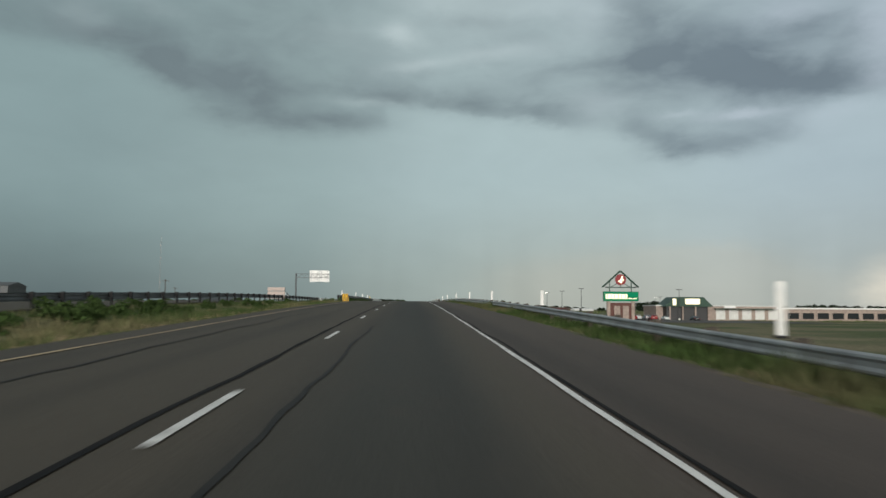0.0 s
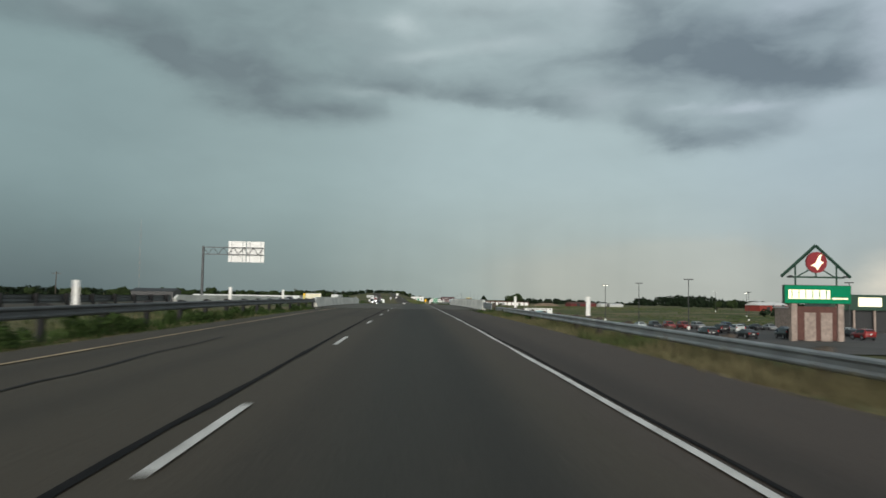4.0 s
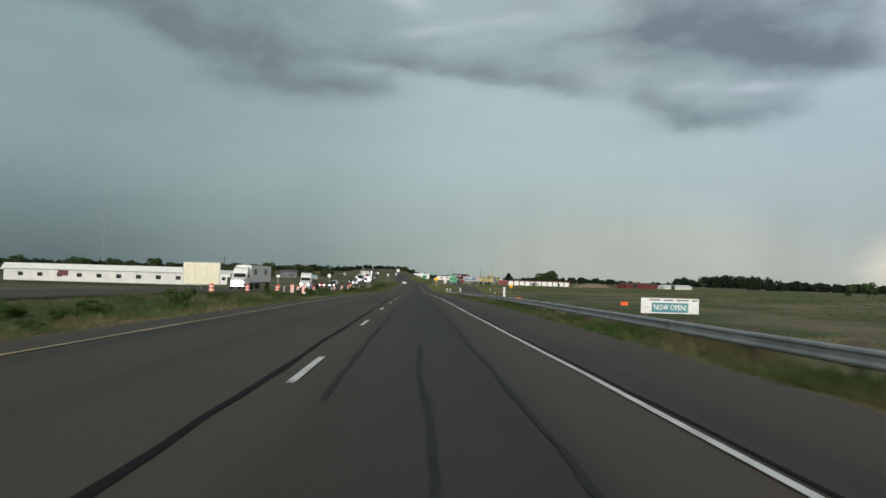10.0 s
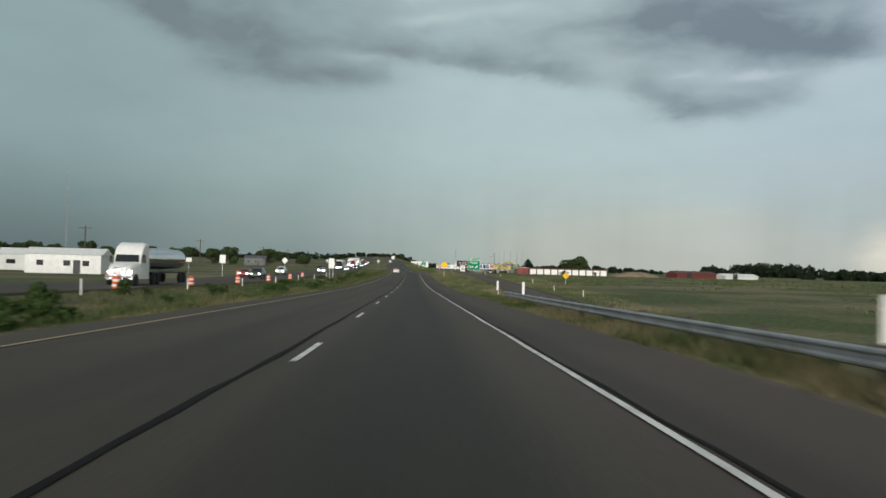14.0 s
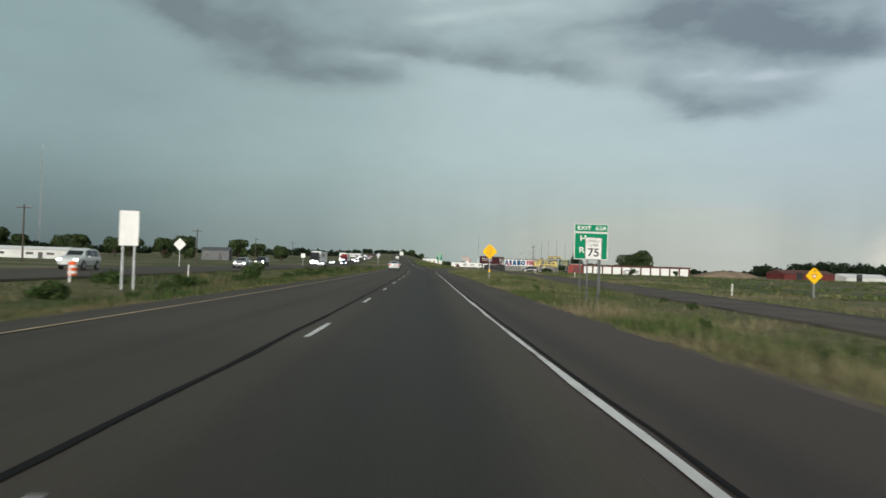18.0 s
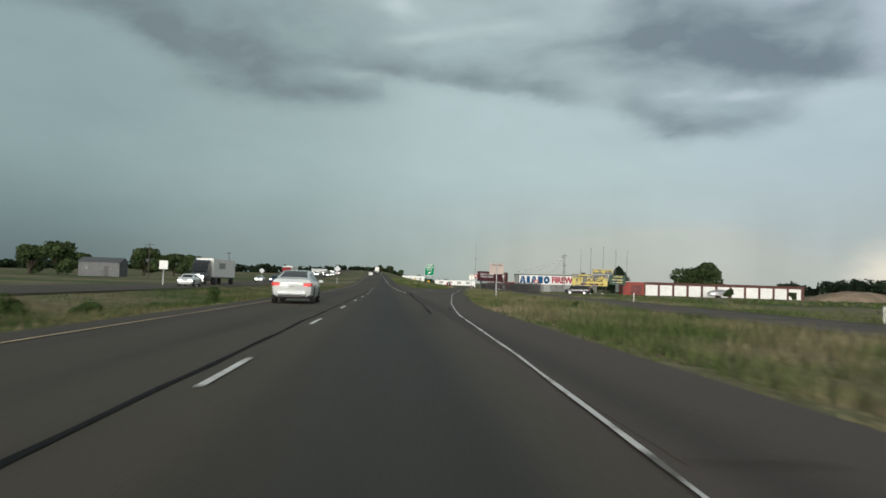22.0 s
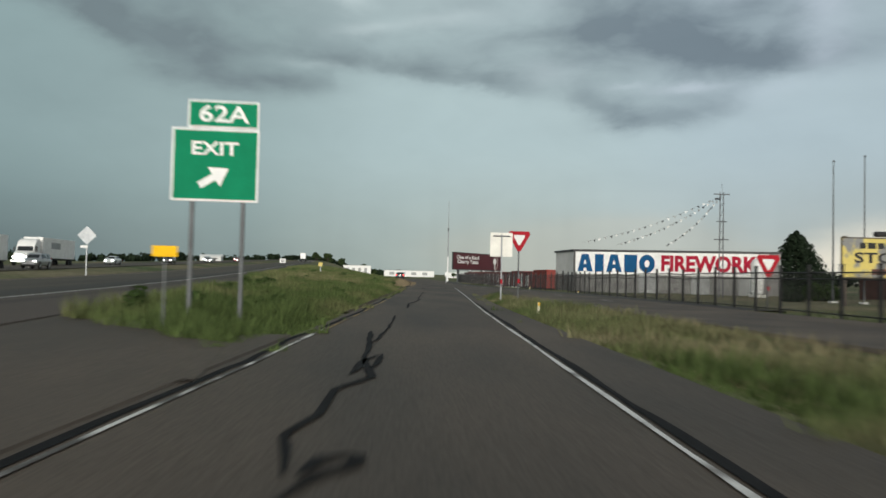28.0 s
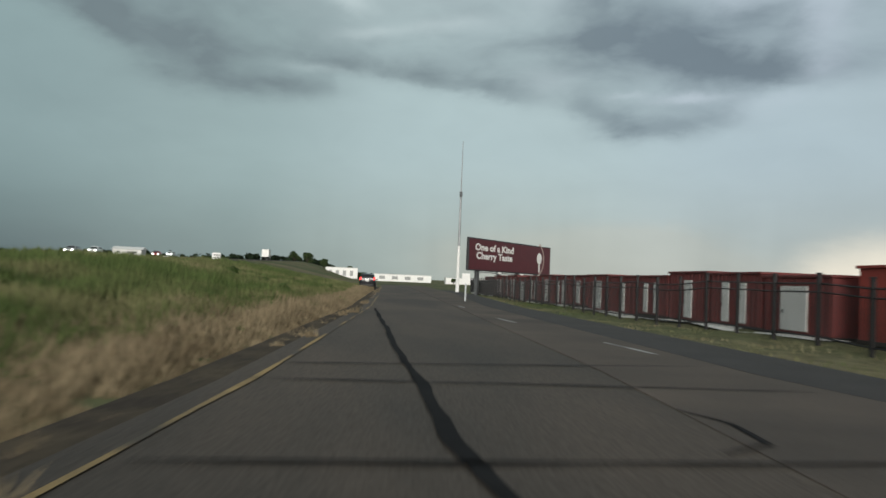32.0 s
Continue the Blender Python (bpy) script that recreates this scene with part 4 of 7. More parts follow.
for y in (13.2, 38, 62, 86, 112, 140, 161, 274.7, 337, 395.5, 431, 445):
    delineator(6.22, y, float(main_z(y)) + .36, .75 if y > 30 else .95)
delineator(-9.0, 177, float(main_z(177)) + .5, .62, .2, "yellow_board", "yellow bridge-end delineator post")
for y in (106, 132, 150, 166):
    delineator(-9.0, y, float(main_z(y)) + .62, .7)
for x, y in ((9.5, 458), (10.2, 482), (23.6, 520), (24.3, 500), (25.9, 560), (27.5, 640), (27.2, 690), (17.0, 745)):
    delineator(x, y, float(ground_z(x, y)) - .02, 1.05, .11)
for x, y in ((27.3, 806), (26.6, 823), (13.86, 762.4)):
    delineator(x, y, float(ground_z(x, y)) - .02, .48, .08, "cream", "pale marker post with an orange band beside the frontage road")
for k in range(9):
    y = 388 + k * 21
    delineator(-18.2, y, float(ground_z(-18.2, y)) - .02, .95, .10)


def crash_cushion(x, y):
    ob = thing("crash_cushion", "yellow and black striped crash cushion at the guardrail end", "crash cushion", x, y, float(main_z(y)) - .1)
    part("body", Shape().box(0, 1.1, .42, .62, 2.2, .82, .05), "dark_metal", ob)
    face = part("striped_face", Shape().box(0, -.03, .50, .74, .05, .88, .02), "yellow_sign", ob)
    for k in range(-2, 4):
        a = -.37 + k * .26
        pts = [(a, .10), (a + .13, .10), (a + .13 + .5, .92), (a + .5, .92)]
        pts = [(min(max(p, -.36), .36), q) for p, q in pts]
        part("stripe", Shape().prism([(p, q - .0) for p, q in pts], -.066, -.058), "black", face)
    return ob


crash_cushion(-7.85, 97)


# ---- signs ----
def posts(ob, xs, z_top, y=.05, r=.05, kind="galv"):
    for x in xs:
        part("post", Shape().box(x, y, z_top / 2, r * 2, r * 2.2, z_top, .008), kind, ob)


def panel(name, parent, x, z, w, h, material, border="white", y=0.0, t=.03, edge=.035, label=""):
    p = part(name, Shape().box(x, y, z, w, t, h, .012), border or material, parent, label)
    if border:
        part("sheeting", Shape().box(x, y - t / 2 - .004, z, w - edge * 2, .006, h - edge * 2, .002), material, p)
    return p


def bars(parent, x, z, w, h, rows, material, y=-.03, seed=0):
    """Rows of plain bars standing for writing that cannot be read."""
    rnd = random.Random(seed)
    for r in range(rows):
        zz = z + h / 2 - h * (r + .5) / rows
        at = -w / 2 * rnd.uniform(.7, 1)
        while at < w / 2 * .8:
            ln = min(rnd.uniform(.12, .3) * w, w / 2 - at)
            part("writing_bar", Shape().box(x + at + ln / 2, y, zz, ln, .008, h / rows * .5), material, parent)
            at += ln + .05 * w


def arrow(parent, x, z, s, material, y, turn=0.0, name="arrow"):
    pts = [(-.13, -.62), (.13, -.62), (.13, .0), (.42, -.0), (0, .62), (-.42, 0), (-.13, 0)]
    c, q = math.cos(radians(turn)), math.sin(radians(turn))
    out = [(x + s * (a * c - b * q), z + s * (a * q + b * c)) for a, b in pts]
    return part(name, Shape().prism(out, y - .004, y + .004), material, parent)


def gantry():
    x0 = -34.7
    ob = thing("sign_gantry", "steel cantilever sign gantry seen from behind with white sign backs", "gantry", x0, 245, float(ground_z(x0, 245)))
    b = 245
    top = 11.3 - float(ground_z(x0, 245))
    part("pole", Shape().tube((0, 0, 0), (0, 0, top + .2), .24, .19, 12), "galv_dark", ob, round_off=True)
    part("base_plate", Shape().box(0, 0, .06, .9, .9, .12, .02), "galv_dark", ob)
    truss = part("truss", Shape().box(4.9, 0, top, 9.9, .13, .13, .01).box(4.9, 0, top - 1.15, 9.9, .13, .13, .01), "galv_dark", ob)
    n = 12
    for k in range(n):
        a, c = 9.8 * k / n, 9.8 * (k + 1) / n
        z0, z1 = (top - 1.15, top) if k % 2 else (top, top - 1.15)
        part("brace", Shape().tube((a, 0, z0), (c, 0, z1), .045, n=6), "galv_dark", truss)
    for k in range(2):
        sign = part("sign_panel", Shape().box(5.45 + k * 3.0, .35, top - .65, 2.9, .06, 3.45, .02), "white", ob)
        for dx in (-.9, .9):
            part("stiffener", Shape().box(5.45 + k * 3.0 + dx, .28, top - .65, .08, .08, 3.3, .01), "galv", sign)
    return ob


gantry()


def far_exit_sign():
    x, y = -22.2, 129
    ob = thing("guide_sign", "pale pinkish slatted sign back on two posts in the median", "road sign", x, y)
    h = 4.4 - float(ground_z(x, y))
    for k in range(3):
        panel("sign_panel", ob, .85, h - .35 - k * .62, 2.7, .52, "tan_sign", None)
    posts(ob, (-.2, 2.2), h - .1, .09, .06, "galv_dark")
    return ob


far_exit_sign()


def hope_sign():
    x, y = 12.5, 553
    g = float(ground_z(x, y))
    ob = thing("exit_sign", "green exit guide sign with white lettering on two steel posts", "road sign", x, y, g)
    posts(ob, (-.78, .72), 4.2 - g, .07, .05, "galv_dark")
    main = panel("main_panel", ob, 0, 2.62 - g, 2.52, 2.0, "green_sign", edge=.05)
    tab = panel("exit_tab", ob, 0, 3.97 - g, 2.52, .60, "green_sign", edge=.04)
    lettering("lettering", "EXIT  62A", .42, .004, "white", tab, pose(.05, -.03, 3.96 - g), width=2.2, bold=.006)
    lettering("lettering", "Hope", .62, .004, "white", main, pose(-.05, -.03, 3.18 - g), width=1.55, bold=.008)
    lettering("lettering", "Rd", .60, .004, "white", main, pose(-.50, -.03, 2.30 - g), width=.75, bold=.008)
    arrow(main, .55, 2.30 - g, .62, "white", -.034, -45)
    return ob


hope_sign()


def speed_sign():
    x, y = 9.1, 535.7
    g = float(ground_z(x, y))
    ob = thing("speed_limit_sign", "white speed limit sign with black numerals on steel posts", "road sign", x, y, g)
    posts(ob, (-.3, .3), 2.4 - g, .07, .035, "galv_dark")
    p = panel("sign_panel", ob, 0, 1.98 - g, .88, 1.16, "white", "black", edge=.02)
    lettering("lettering", "SPEED", .21, .003, "black", p, pose(0, -.03, 2.38 - g), width=.66)
    lettering("lettering", "LIMIT", .21, .003, "black", p, pose(0, -.03, 2.16 - g), width=.54)
    lettering("lettering", "75", .60, .003, "black", p, pose(0, -.03, 1.76 - g), width=.60, bold=.008)
    return ob


speed_sign()


def diamond_sign(x, y, zc, size, material, label, face="bars", back=False, category="road sign"):
    g = float(ground_z(x, y))
    ob = thing("warning_sign", label, category, x, y, g)
    posts(ob, (0,), zc - g + size * .3, .06, .05)
    h = size / math.sqrt(2)
    r = .07 * size
    pts = []
    for k in range(4):
        w = math.pi / 2 * k
        for d in (-.09, .09):
            pts.append((h * .965 * math.cos(w + d), zc - g + h * .965 * math.sin(w + d)))
    p = part("sign_panel", Shape().prism(pts, -.02, .02), material, ob)
    if face == "bars":
        for k, w in enumerate((.38, .95, .55, .95, .45)):
            bars(p, 0, zc - g + (.42 - k * .21) * size, w * size * .85, .11 * size, 1, "sign_ink", -.025, seed=k)
    elif face == "yield":
        for s_, y_, ink in ((.30, -.028, "red_sign"), (.17, -.034, "white")):
            part("symbol", Shape().prism([(s_ * size * math.cos(w), zc - g - .03 * size + s_ * size * math.sin(w)) for w in (-math.pi / 2, math.pi / 6, math.pi * 5 / 6)], y_ - .003, y_ + .003), ink, p)
        arrow(p, 0, zc - g + .40 * size, size * .22, "black", -.028)
    elif face == "arrow":
        arrow(p, -.02, zc - g, size * .62, "black", -.026, 60)
    part("marker", Shape().box(0, -.01, 1.05, .16, .02, .3, .005), "yellow_sign", ob) if face == "bars" else None
    return ob


diamond_sign(7.7, 587.7, 2.63, 1.22, "yellow_sign", "yellow diamond warning sign with lines of black words")
diamond_sign(33.3, 561, .95, 1.0, "yellow_sign", "yellow diamond warning sign with a yield symbol", "yield")
diamond_sign(-35.8, 612, 2.7, 1.25, "white", "pale back of a diamond sign beside the other carriageway", None)
median_diamond = diamond_sign(-18.7, 818.4, 4.1, 1.25, "galv", "grey back of a diamond sign with a small plate", None)
part("plate", Shape().box(-.25, 0, 2.98 - float(ground_z(-18.7, 818.4)), .72, .03, .24, .01), "white", median_diamond, "small white plate under the diamond")
diamond_sign(-55.9, 914, 3.8, 1.5, "galv", "grey metal back of a diamond sign across the highway", None)


def flat_sign(x, y, zc, w, h, material, label, n=1, turn=0.0, crossbar=False, rows=0, ink="black"):
    g = float(ground_z(x, y))
    ob = thing("road_sign", label, "road sign", x, y, g, turn)
    top = zc - g + h / 2
    posts(ob, (0,) if n == 1 else (-w * .3, w * .3), top - .1, .06 if not crossbar else -.06, .05)
    p = panel("sign_panel", ob, 0, zc - g, w, h, material, None)
    if crossbar:
        part("crossbar", Shape().box(0, -.05, top - .16, w * .75, .05, .07, .01), "galv_dark", p)
    if rows:
        bars(p, 0, zc - g, w * .8, h * .75, rows, ink, -.025, seed=int(x))
    return ob


flat_sign(9.37, 678, 2.57, 1.47, 1.1, "tan_sign", "plain tan back of a road sign on one post", crossbar=True)
flat_sign(-15.1, 534.6, 2.25, 1.0, 1.8, "white", "white sign back on two posts in the grass median", 2)
flat_sign(-34.8, 534, 2.5, 1.1, 1.5, "white", "white sign back beside the other carriageway")
flat_sign(-48, 560, 2.2, 1.2, .9, "white", "white sign back beside the far frontage road")
flat_sign(-18.1, 1021, 4.6, 2.0, 2.2, "white", "white speed sign far along the highway", 2, rows=3)
flat_sign(-39.4, 1063, 4.3, 1.6, 1.4, "white", "white sign back beside the other carriageway")
flat_sign(3.0, 842, 2.05, .55, .5, "yellow_board", "small yellow marker sign on the grass bank")
flat_sign(22.3, 868, 1.2, .5, .62, "white", "small white sign on a post beside the frontage road")
marker_z = float(ground_z(4.49, 750))
marker = thing("road_marker", "small amber reflector panel on a thin grey post", "road marker", 4.49, 750, marker_z)
part("post", Shape().box(0, .02, (1.2 - marker_z) / 2, .035, .03, 1.2 - marker_z, .004), "galv_dark", marker)
part("reflector", Shape().box(0, -.01, 1.22 - marker_z, .42, .02, .19, .006), "yellow_sign", marker)
flat_sign(-31, 700, 2.2, 1.1, 1.1, "white", "white sign back beside the other carriageway")


def exit_sign_gore():
    x, y = 4.68, 753.5
    g = float(ground_z(x, y))
    ob = thing("exit_sign", "green gore exit sign with a white arrow on two steel posts", "road sign", x, y, g, 1.5)
    posts(ob, (-.47, .60), 4.5 - g, .07, .045, "galv_dark")
    main = panel("main_panel", ob, 0, 3.18 - g, 1.84, 1.58, "green_sign", edge=.05)
    tab = panel("exit_tab", ob, .15, 4.28 - g, 1.5, .60, "green_sign", edge=.04)
    lettering("lettering", "62A", .50, .004, "white", tab, pose(.15, -.03, 4.27 - g), width=1.05, bold=.008)
    lettering("lettering", "EXIT", .40, .004, "white", main, pose(-.02, -.03, 3.52 - g), width=.98, bold=.008)
    arrow(main, -.02, 2.92 - g, .58, "white", -.034, -58)
    return ob


exit_sign_gore()


def yield_sign(x, y, zc, size, label):
    g = float(ground_z(x, y))
    ob = thing("yield_sign", label, "yield sign", x, y, g, 3)
    posts(ob, (0,), zc + .26 - g, .06, .032, "galv_dark")
    c = zc - g

    def tri_at(s, r=.08):
        out = []
        for k in range(3):
            w = -math.pi / 2 + k * 2 * math.pi / 3
            for d in (-.13, .13):
                out.append((s * math.cos(w + d), c + .08 + s * math.sin(w + d)))
        return out
    p = part("sign_panel", Shape().prism(tri_at(.61 * size), -.02, .02), "red_sign", ob)
    part("white_centre", Shape().prism(tri_at(.31 * size), -.028, -.021), "white", p)
    part("red_band", Shape().box(0, -.03, 1.15, .11, .03, .2, .005), "red_sign", ob)


def square_sign_back(x, y):
    g = float(ground_z(x, y))
    ob2 = thing("road_sign", "blank pale back of a square sign on a steel post", "road sign", x, y, None, 3)
    posts(ob2, (0,), 3.0 - g, -.06, .032)
    q = panel("sign_panel", ob2, 0, 2.50 - g, 1.12, 1.18, "ply", None)
    part("crossbar", Shape().box(0, -.05, 2.92 - g, .85, .05, .06, .01), "galv_dark", q)
    part("red_band", Shape().box(0, -.12, 1.05, .11, .03, .22, .005), "red_sign", ob2)


yield_sign(15.68, 775, 2.74, 1.0, "red and white triangular yield sign on a steel post")
square_sign_back(14.76, 774.8)
yield_sign(29.6, 776.9, 1.90, 1.2, "red and white yield sign beside the steel fence")


def now_open_board():
    ob = thing("banner_board", "white roadside advertising board with a blue NOW OPEN banner", "board", 51.0, 439, float(ground_z(51, 439)))
    g = float(ground_z(51, 439))
    z = -1.05 - g
    posts(ob, (-4.5, 0, 4.5), z + 1.4, .15, .08, "post_wood")
    p = part("board", Shape().box(0, 0, z, 11.8, .12, 3.1, .03), "white", ob)
    bars(p, 0, z + 1.15, 11.0, .5, 1, "galv_dark", -.07, 3)
    banner = part("banner", Shape().box(0, -.08, z - .35, 7.4, .03, 1.9, .01), "teal", p)
    lettering("lettering", "NOW OPEN!", 1.5, .01, "white", banner, pose(0, -.11, z - .35), width=6.6, bold=.03)
    for s in (-1, 1):
        part("emblem", Shape().turned(s * 4.9, -.07, z - .4, [(.5, -.02), (.5, .02)], 14), "grey_metal", p)
    return ob


now_open_board()
for x, y, z in ((16.6, 410, .2), (36.0, 416.8, -0.20)):
    ob = thing("work_barricade", "bright orange mesh barricade on a low frame", "barricade", x, y, None)
    g = float(ground_z(x, y))
    part("panel", Shape().box(0, 0, z - g, 1.25, .05, .62, .02), "orange", ob)
    part("frame", Shape().box(-.5, .05, (z - g) / 2, .06, .06, max(.2, z - g), .01).box(.5, .05, (z - g) / 2, .06, .06, max(.2, z - g), .01), "galv_dark", ob)


def blank_billboard():
    g = float(ground_z(-38, 421))
    ob = thing("billboard", "blank cream billboard on steel posts", "billboard", -38, 421, g)
    z = 2.95 - g
    posts(ob, (-2.2, 0, 2.2), z + 1.0, .2, .1, "galv_dark")
    p = part("frame", Shape().box(0, .04, z, 6.5, .1, 3.95, .02), "galv", ob)
    for k in (-1, 0, 1):
        part("panel", Shape().box(k * 2.1, -.04, z, 2.08, .06, 3.75, .012), "cream", p)


blank_billboard()


def barrel(x, y, z=None):
    ob = thing("traffic_barrel", "orange and white striped traffic barrel in the median work zone", "traffic barrel", x, y, z, group="traffic barrels")
    part("base", Shape().turned(0, 0, 0, [(.36, 0), (.37, .06), (.30, .08)]), "rubber", ob)
    for k in range(5):
        r0, r1 = .29 - .012 * k, .29 - .012 * (k + 1)
        part("band", Shape().turned(0, 0, .07 + k * .18, [(r0, 0), (r0 - .004, .165), (r1 + .012, .178)]), "orange" if k % 2 == 0 else "white", ob, round_off=True)
    part("handle", Shape().tube((-.1, 0, .97), (.1, 0, 1.03), .02).tube((.1, 0, 1.03), (.12, 0, .97), .02), "orange", ob)
    return ob


for x, y in ((-21.5, 362), (-21.5, 380), (-21.3, 401), (-21.2, 422), (-21.0, 443), (-20.9, 462), (-20.6, 481), (-20.4, 500), (-20.4, 520), (-21.5, 543), (-33.4, 475), (-33.5, 541)):
    barrel(x, y, float(ground_z(x, y)) + .02)


def stripe_barricade(x, y):
    z = float(ground_z(x, y))
    ob = thing("striped_barricade", "upright orange and white striped barricade panel in the median", "barricade", x, y, z - .02, group="striped barricades")
    p = part("panel", Shape().box(0, 0, .92, .42, .05, .95, .015), "white", ob)
    for k in range(4):
        b0 = .50 + k * .24
        part("stripe", Shape().prism([(-.2, b0), (.2, b0 + .16), (.2, b0 + .28), (-.2, b0 + .12)], -.034, -.027), "orange", p)
    part("stem", Shape().box(0, .04, .3, .08, .05, .6, .01), "galv_dark", ob)
    part("foot", Shape().box(0, .04, .04, .5, .4, .08, .02), "rubber", ob)


for x, y in ((-15.6, 378), (-13.9, 376)):
    stripe_barricade(x, y)

# ---- vehicles, all at rest ----
SEDAN = [(-2.42, .45, .80, .66, .90, .56), (-2.28, .30, .93, .84, 1.05, .68), (-1.80, .24, .95, .90, 1.11, .70), (-1.15, .21, .95, .91, 1.30, .60), (-.62, .20, .95, .91, 1.43, .57),
         (.25, .20, .93, .91, 1.46, .60), (.72, .20, .92, .91, 1.38, .62), (1.32, .20, .90, .90, 1.02, .68), (2.0, .22, .80, .87, .90, .66), (2.33, .27, .68, .78, .76, .56), (2.43, .38, .58, .62, .64, .45)]
SUV = [(-2.40, .50, 1.02, .80, 1.15, .74), (-2.32, .34, 1.06, .90, 1.40, .74), (-2.15, .30, 1.06, .94, 1.66, .70), (-1.70, .28, 1.06, .95, 1.74, .69), (-.6, .28, 1.05, .95, 1.76, .70),
       (.2, .28, 1.04, .95, 1.73, .70), (.62, .28, 1.03, .95, 1.60, .70), (1.15, .28, 1.02, .94, 1.16, .74), (1.9, .30, .98, .92, 1.08, .72), (2.3, .36, .86, .86, .95, .66), (2.42, .46, .74, .72, .82, .56)]


def car(name, label, category, x, y, z, turn, body, paint_name, rear_glass, roof, screen, wheels, radius, front_on=False, tail="tail_dark", group=""):
    """rear_glass, roof and screen: the y of the ends of the back window, the side windows and the windscreen."""
    ob = thing(name, label, category, x, y, z, turn, group)
    cols = [np.array(c) for c in zip(*body)]

    def sec(yy):
        return [float(np.interp(yy, cols[0], c)) for c in cols[1:]]

    def ring(yy, grow=0.0):
        zb, zs, w, zt, wt_ = sec(yy)
        half = [(w * .72, zb), (w * .95, zb + .10), (w * .995, zb * .45 + zs * .55), (w, zs - .10), (w * .97, zs), (wt_ + (w * .97 - wt_) * .06, zt - (zt - zs) * .10), (wt_ * .9, zt - .015), (wt_ * .5, zt)]
        pts = half + [(-a, b) for a, b in half[::-1]]
        return [(a * (1 + grow), yy, b) for a, b in pts]

    ys = sorted(set(list(cols[0]) + list(np.linspace(cols[0][0], cols[0][-1], 26))))
    shell = part("body", Shape().loft([ring(q) for q in ys]), paint_name, ob, round_off=True)
    # side windows
    for s in (-1, 1):
        a, b = roof
        cuts = np.linspace(a, b, 9)
        mid = cuts[4]
        for lo, hi in ((a, mid - .05), (mid + .05, b)):
            rows = []
            for q in np.linspace(lo, hi, 6):
                zb, zs, w, zt, wt_ = sec(q)
                bx, tx, tz = w * .97, wt_ + (w * .97 - wt_) * .06, zt - (zt - zs) * .10
                k0, k1 = .10, .90
                rows.append([(s * (bx + (tx - bx) * k + .006), q, zs + (tz - zs) * k) for k in (k0, (k0 + k1) / 2, k1)])
            part("side_window", Shape().loft(rows, close=False, caps=False), "glass", shell, round_off=True)
        part("mirror", Shape().box(s * (sec(screen[0])[2] + .10), screen[0] - .02, sec(screen[0])[1] + .06, .2, .1, .13, .03), paint_name, ob)
    for nm, (a, b) in (("rear_window", rear_glass), ("windscreen", screen)):
        rows = []
        for q in np.linspace(a, b, 5):
            zb, zs, w, zt, wt_ = sec(q)
            rows.append([(wt_ * k, q, zt + .008 - .025 * abs(k) ** 3) for k in (-.88, -.5, 0, .5, .88)])
        part(nm, Shape().loft(rows, close=False, caps=False), "glass", shell, round_off=True)
    for q in wheels:
        w = sec(q)[2]
        for s in (-1, 1):
            part("wheel_arch", Shape().turned(s * (w - .02), q, radius + .02, [(radius + .07, -.03), (radius + .07, .026)], 18, "x"), "black", ob)
            wh = part("wheel", Shape().turned(s * (w - .08), q, radius, [(radius - .05, -.11), (radius, -.08), (radius, .08), (radius - .05, .11)], 20, "x"), "rubber", ob, round_off=True)
            part("rim", Shape().turned(s * (w - .08) + s * .06, q, radius, [(radius - .12, -.055), (radius - .10, .055), (.07, .04 * s), (.05, .06 * s)], 12, "x"), "car_silver", wh)
    y0, y1 = cols[0][0], cols[0][-1]
    zb, zs, w, zt, wt_ = sec(y0 + .06)
    for s in (-1, 1):
        part("tail_light", Shape().box(s * sec(y0 + .1)[2] * .86, y0 + .06, zs - .03 if name != "suv" else zs + .10, .36 if name != "suv" else .2, .16, .14 if name != "suv" else .30, .03), tail, ob)
        if tail == "car_lamp":
            lens = part("side_lamp", Shape().box(s * sec(y0 + .3)[2] * .985, y0 + .32, zs - .01, .05, .46, .12, .03), tail, ob)
            part("lit_core", Shape().box(s * sec(y0 + .1)[2] * .80, y0 - .03, zs - .06, .15, .03, .06, .012), "taillight", lens)
        part("headlight", Shape().box(s * sec(y1 - .1)[2] * .74, y1 - .09, sec(y1 - .1)[1] - .02, .34, .18, .14, .04), "headlight" if front_on else "chrome", ob)
    part("rear_bumper", Shape().box(0, y0 + .05, zb + .10, w * 1.75, .16, .22, .05), paint_name if name == "sedan" else "black", ob)
    part("under_bumper", Shape().box(0, y0 + .12, zb - .05, w * 1.6, .2, .16, .03), "black", ob)
    plate = part("number_plate", Shape().box(0, y0 - .04, zs - .12, .34, .02, .17, .005), "offwhite", ob)
    part("writing_bar", Shape().box(0, y0 - .055, zs - .12, .24, .006, .06), "grey_metal", plate)
    part("trim_strip", Shape().box(0, y0 + .02, zs + .03, w * .9, .05, .03, .008), "chrome", ob)
    return ob


big_sedan = car("sedan", "white four-door sedan with its tail lights lit in the passing lane", "car", -5.25, 634.25, float(main_z(634)), 1.6, SEDAN, "car_white", (-1.72, -.72), (-1.25, .85), (.80, 1.28), (-1.42, 1.40), .335, tail="car_lamp")
big_sedan.scale = (1.05, 1.06, 1.07)
car("suv", "dark grey sport utility vehicle with bright red brake lights", "car", 17.15, 915, float(road_z(915)) + .01, -3, SUV, "car_dark", (-2.33, -2.17), (-1.9, .75), (.66, 1.12), (-1.42, 1.42), .37, tail="taillight")


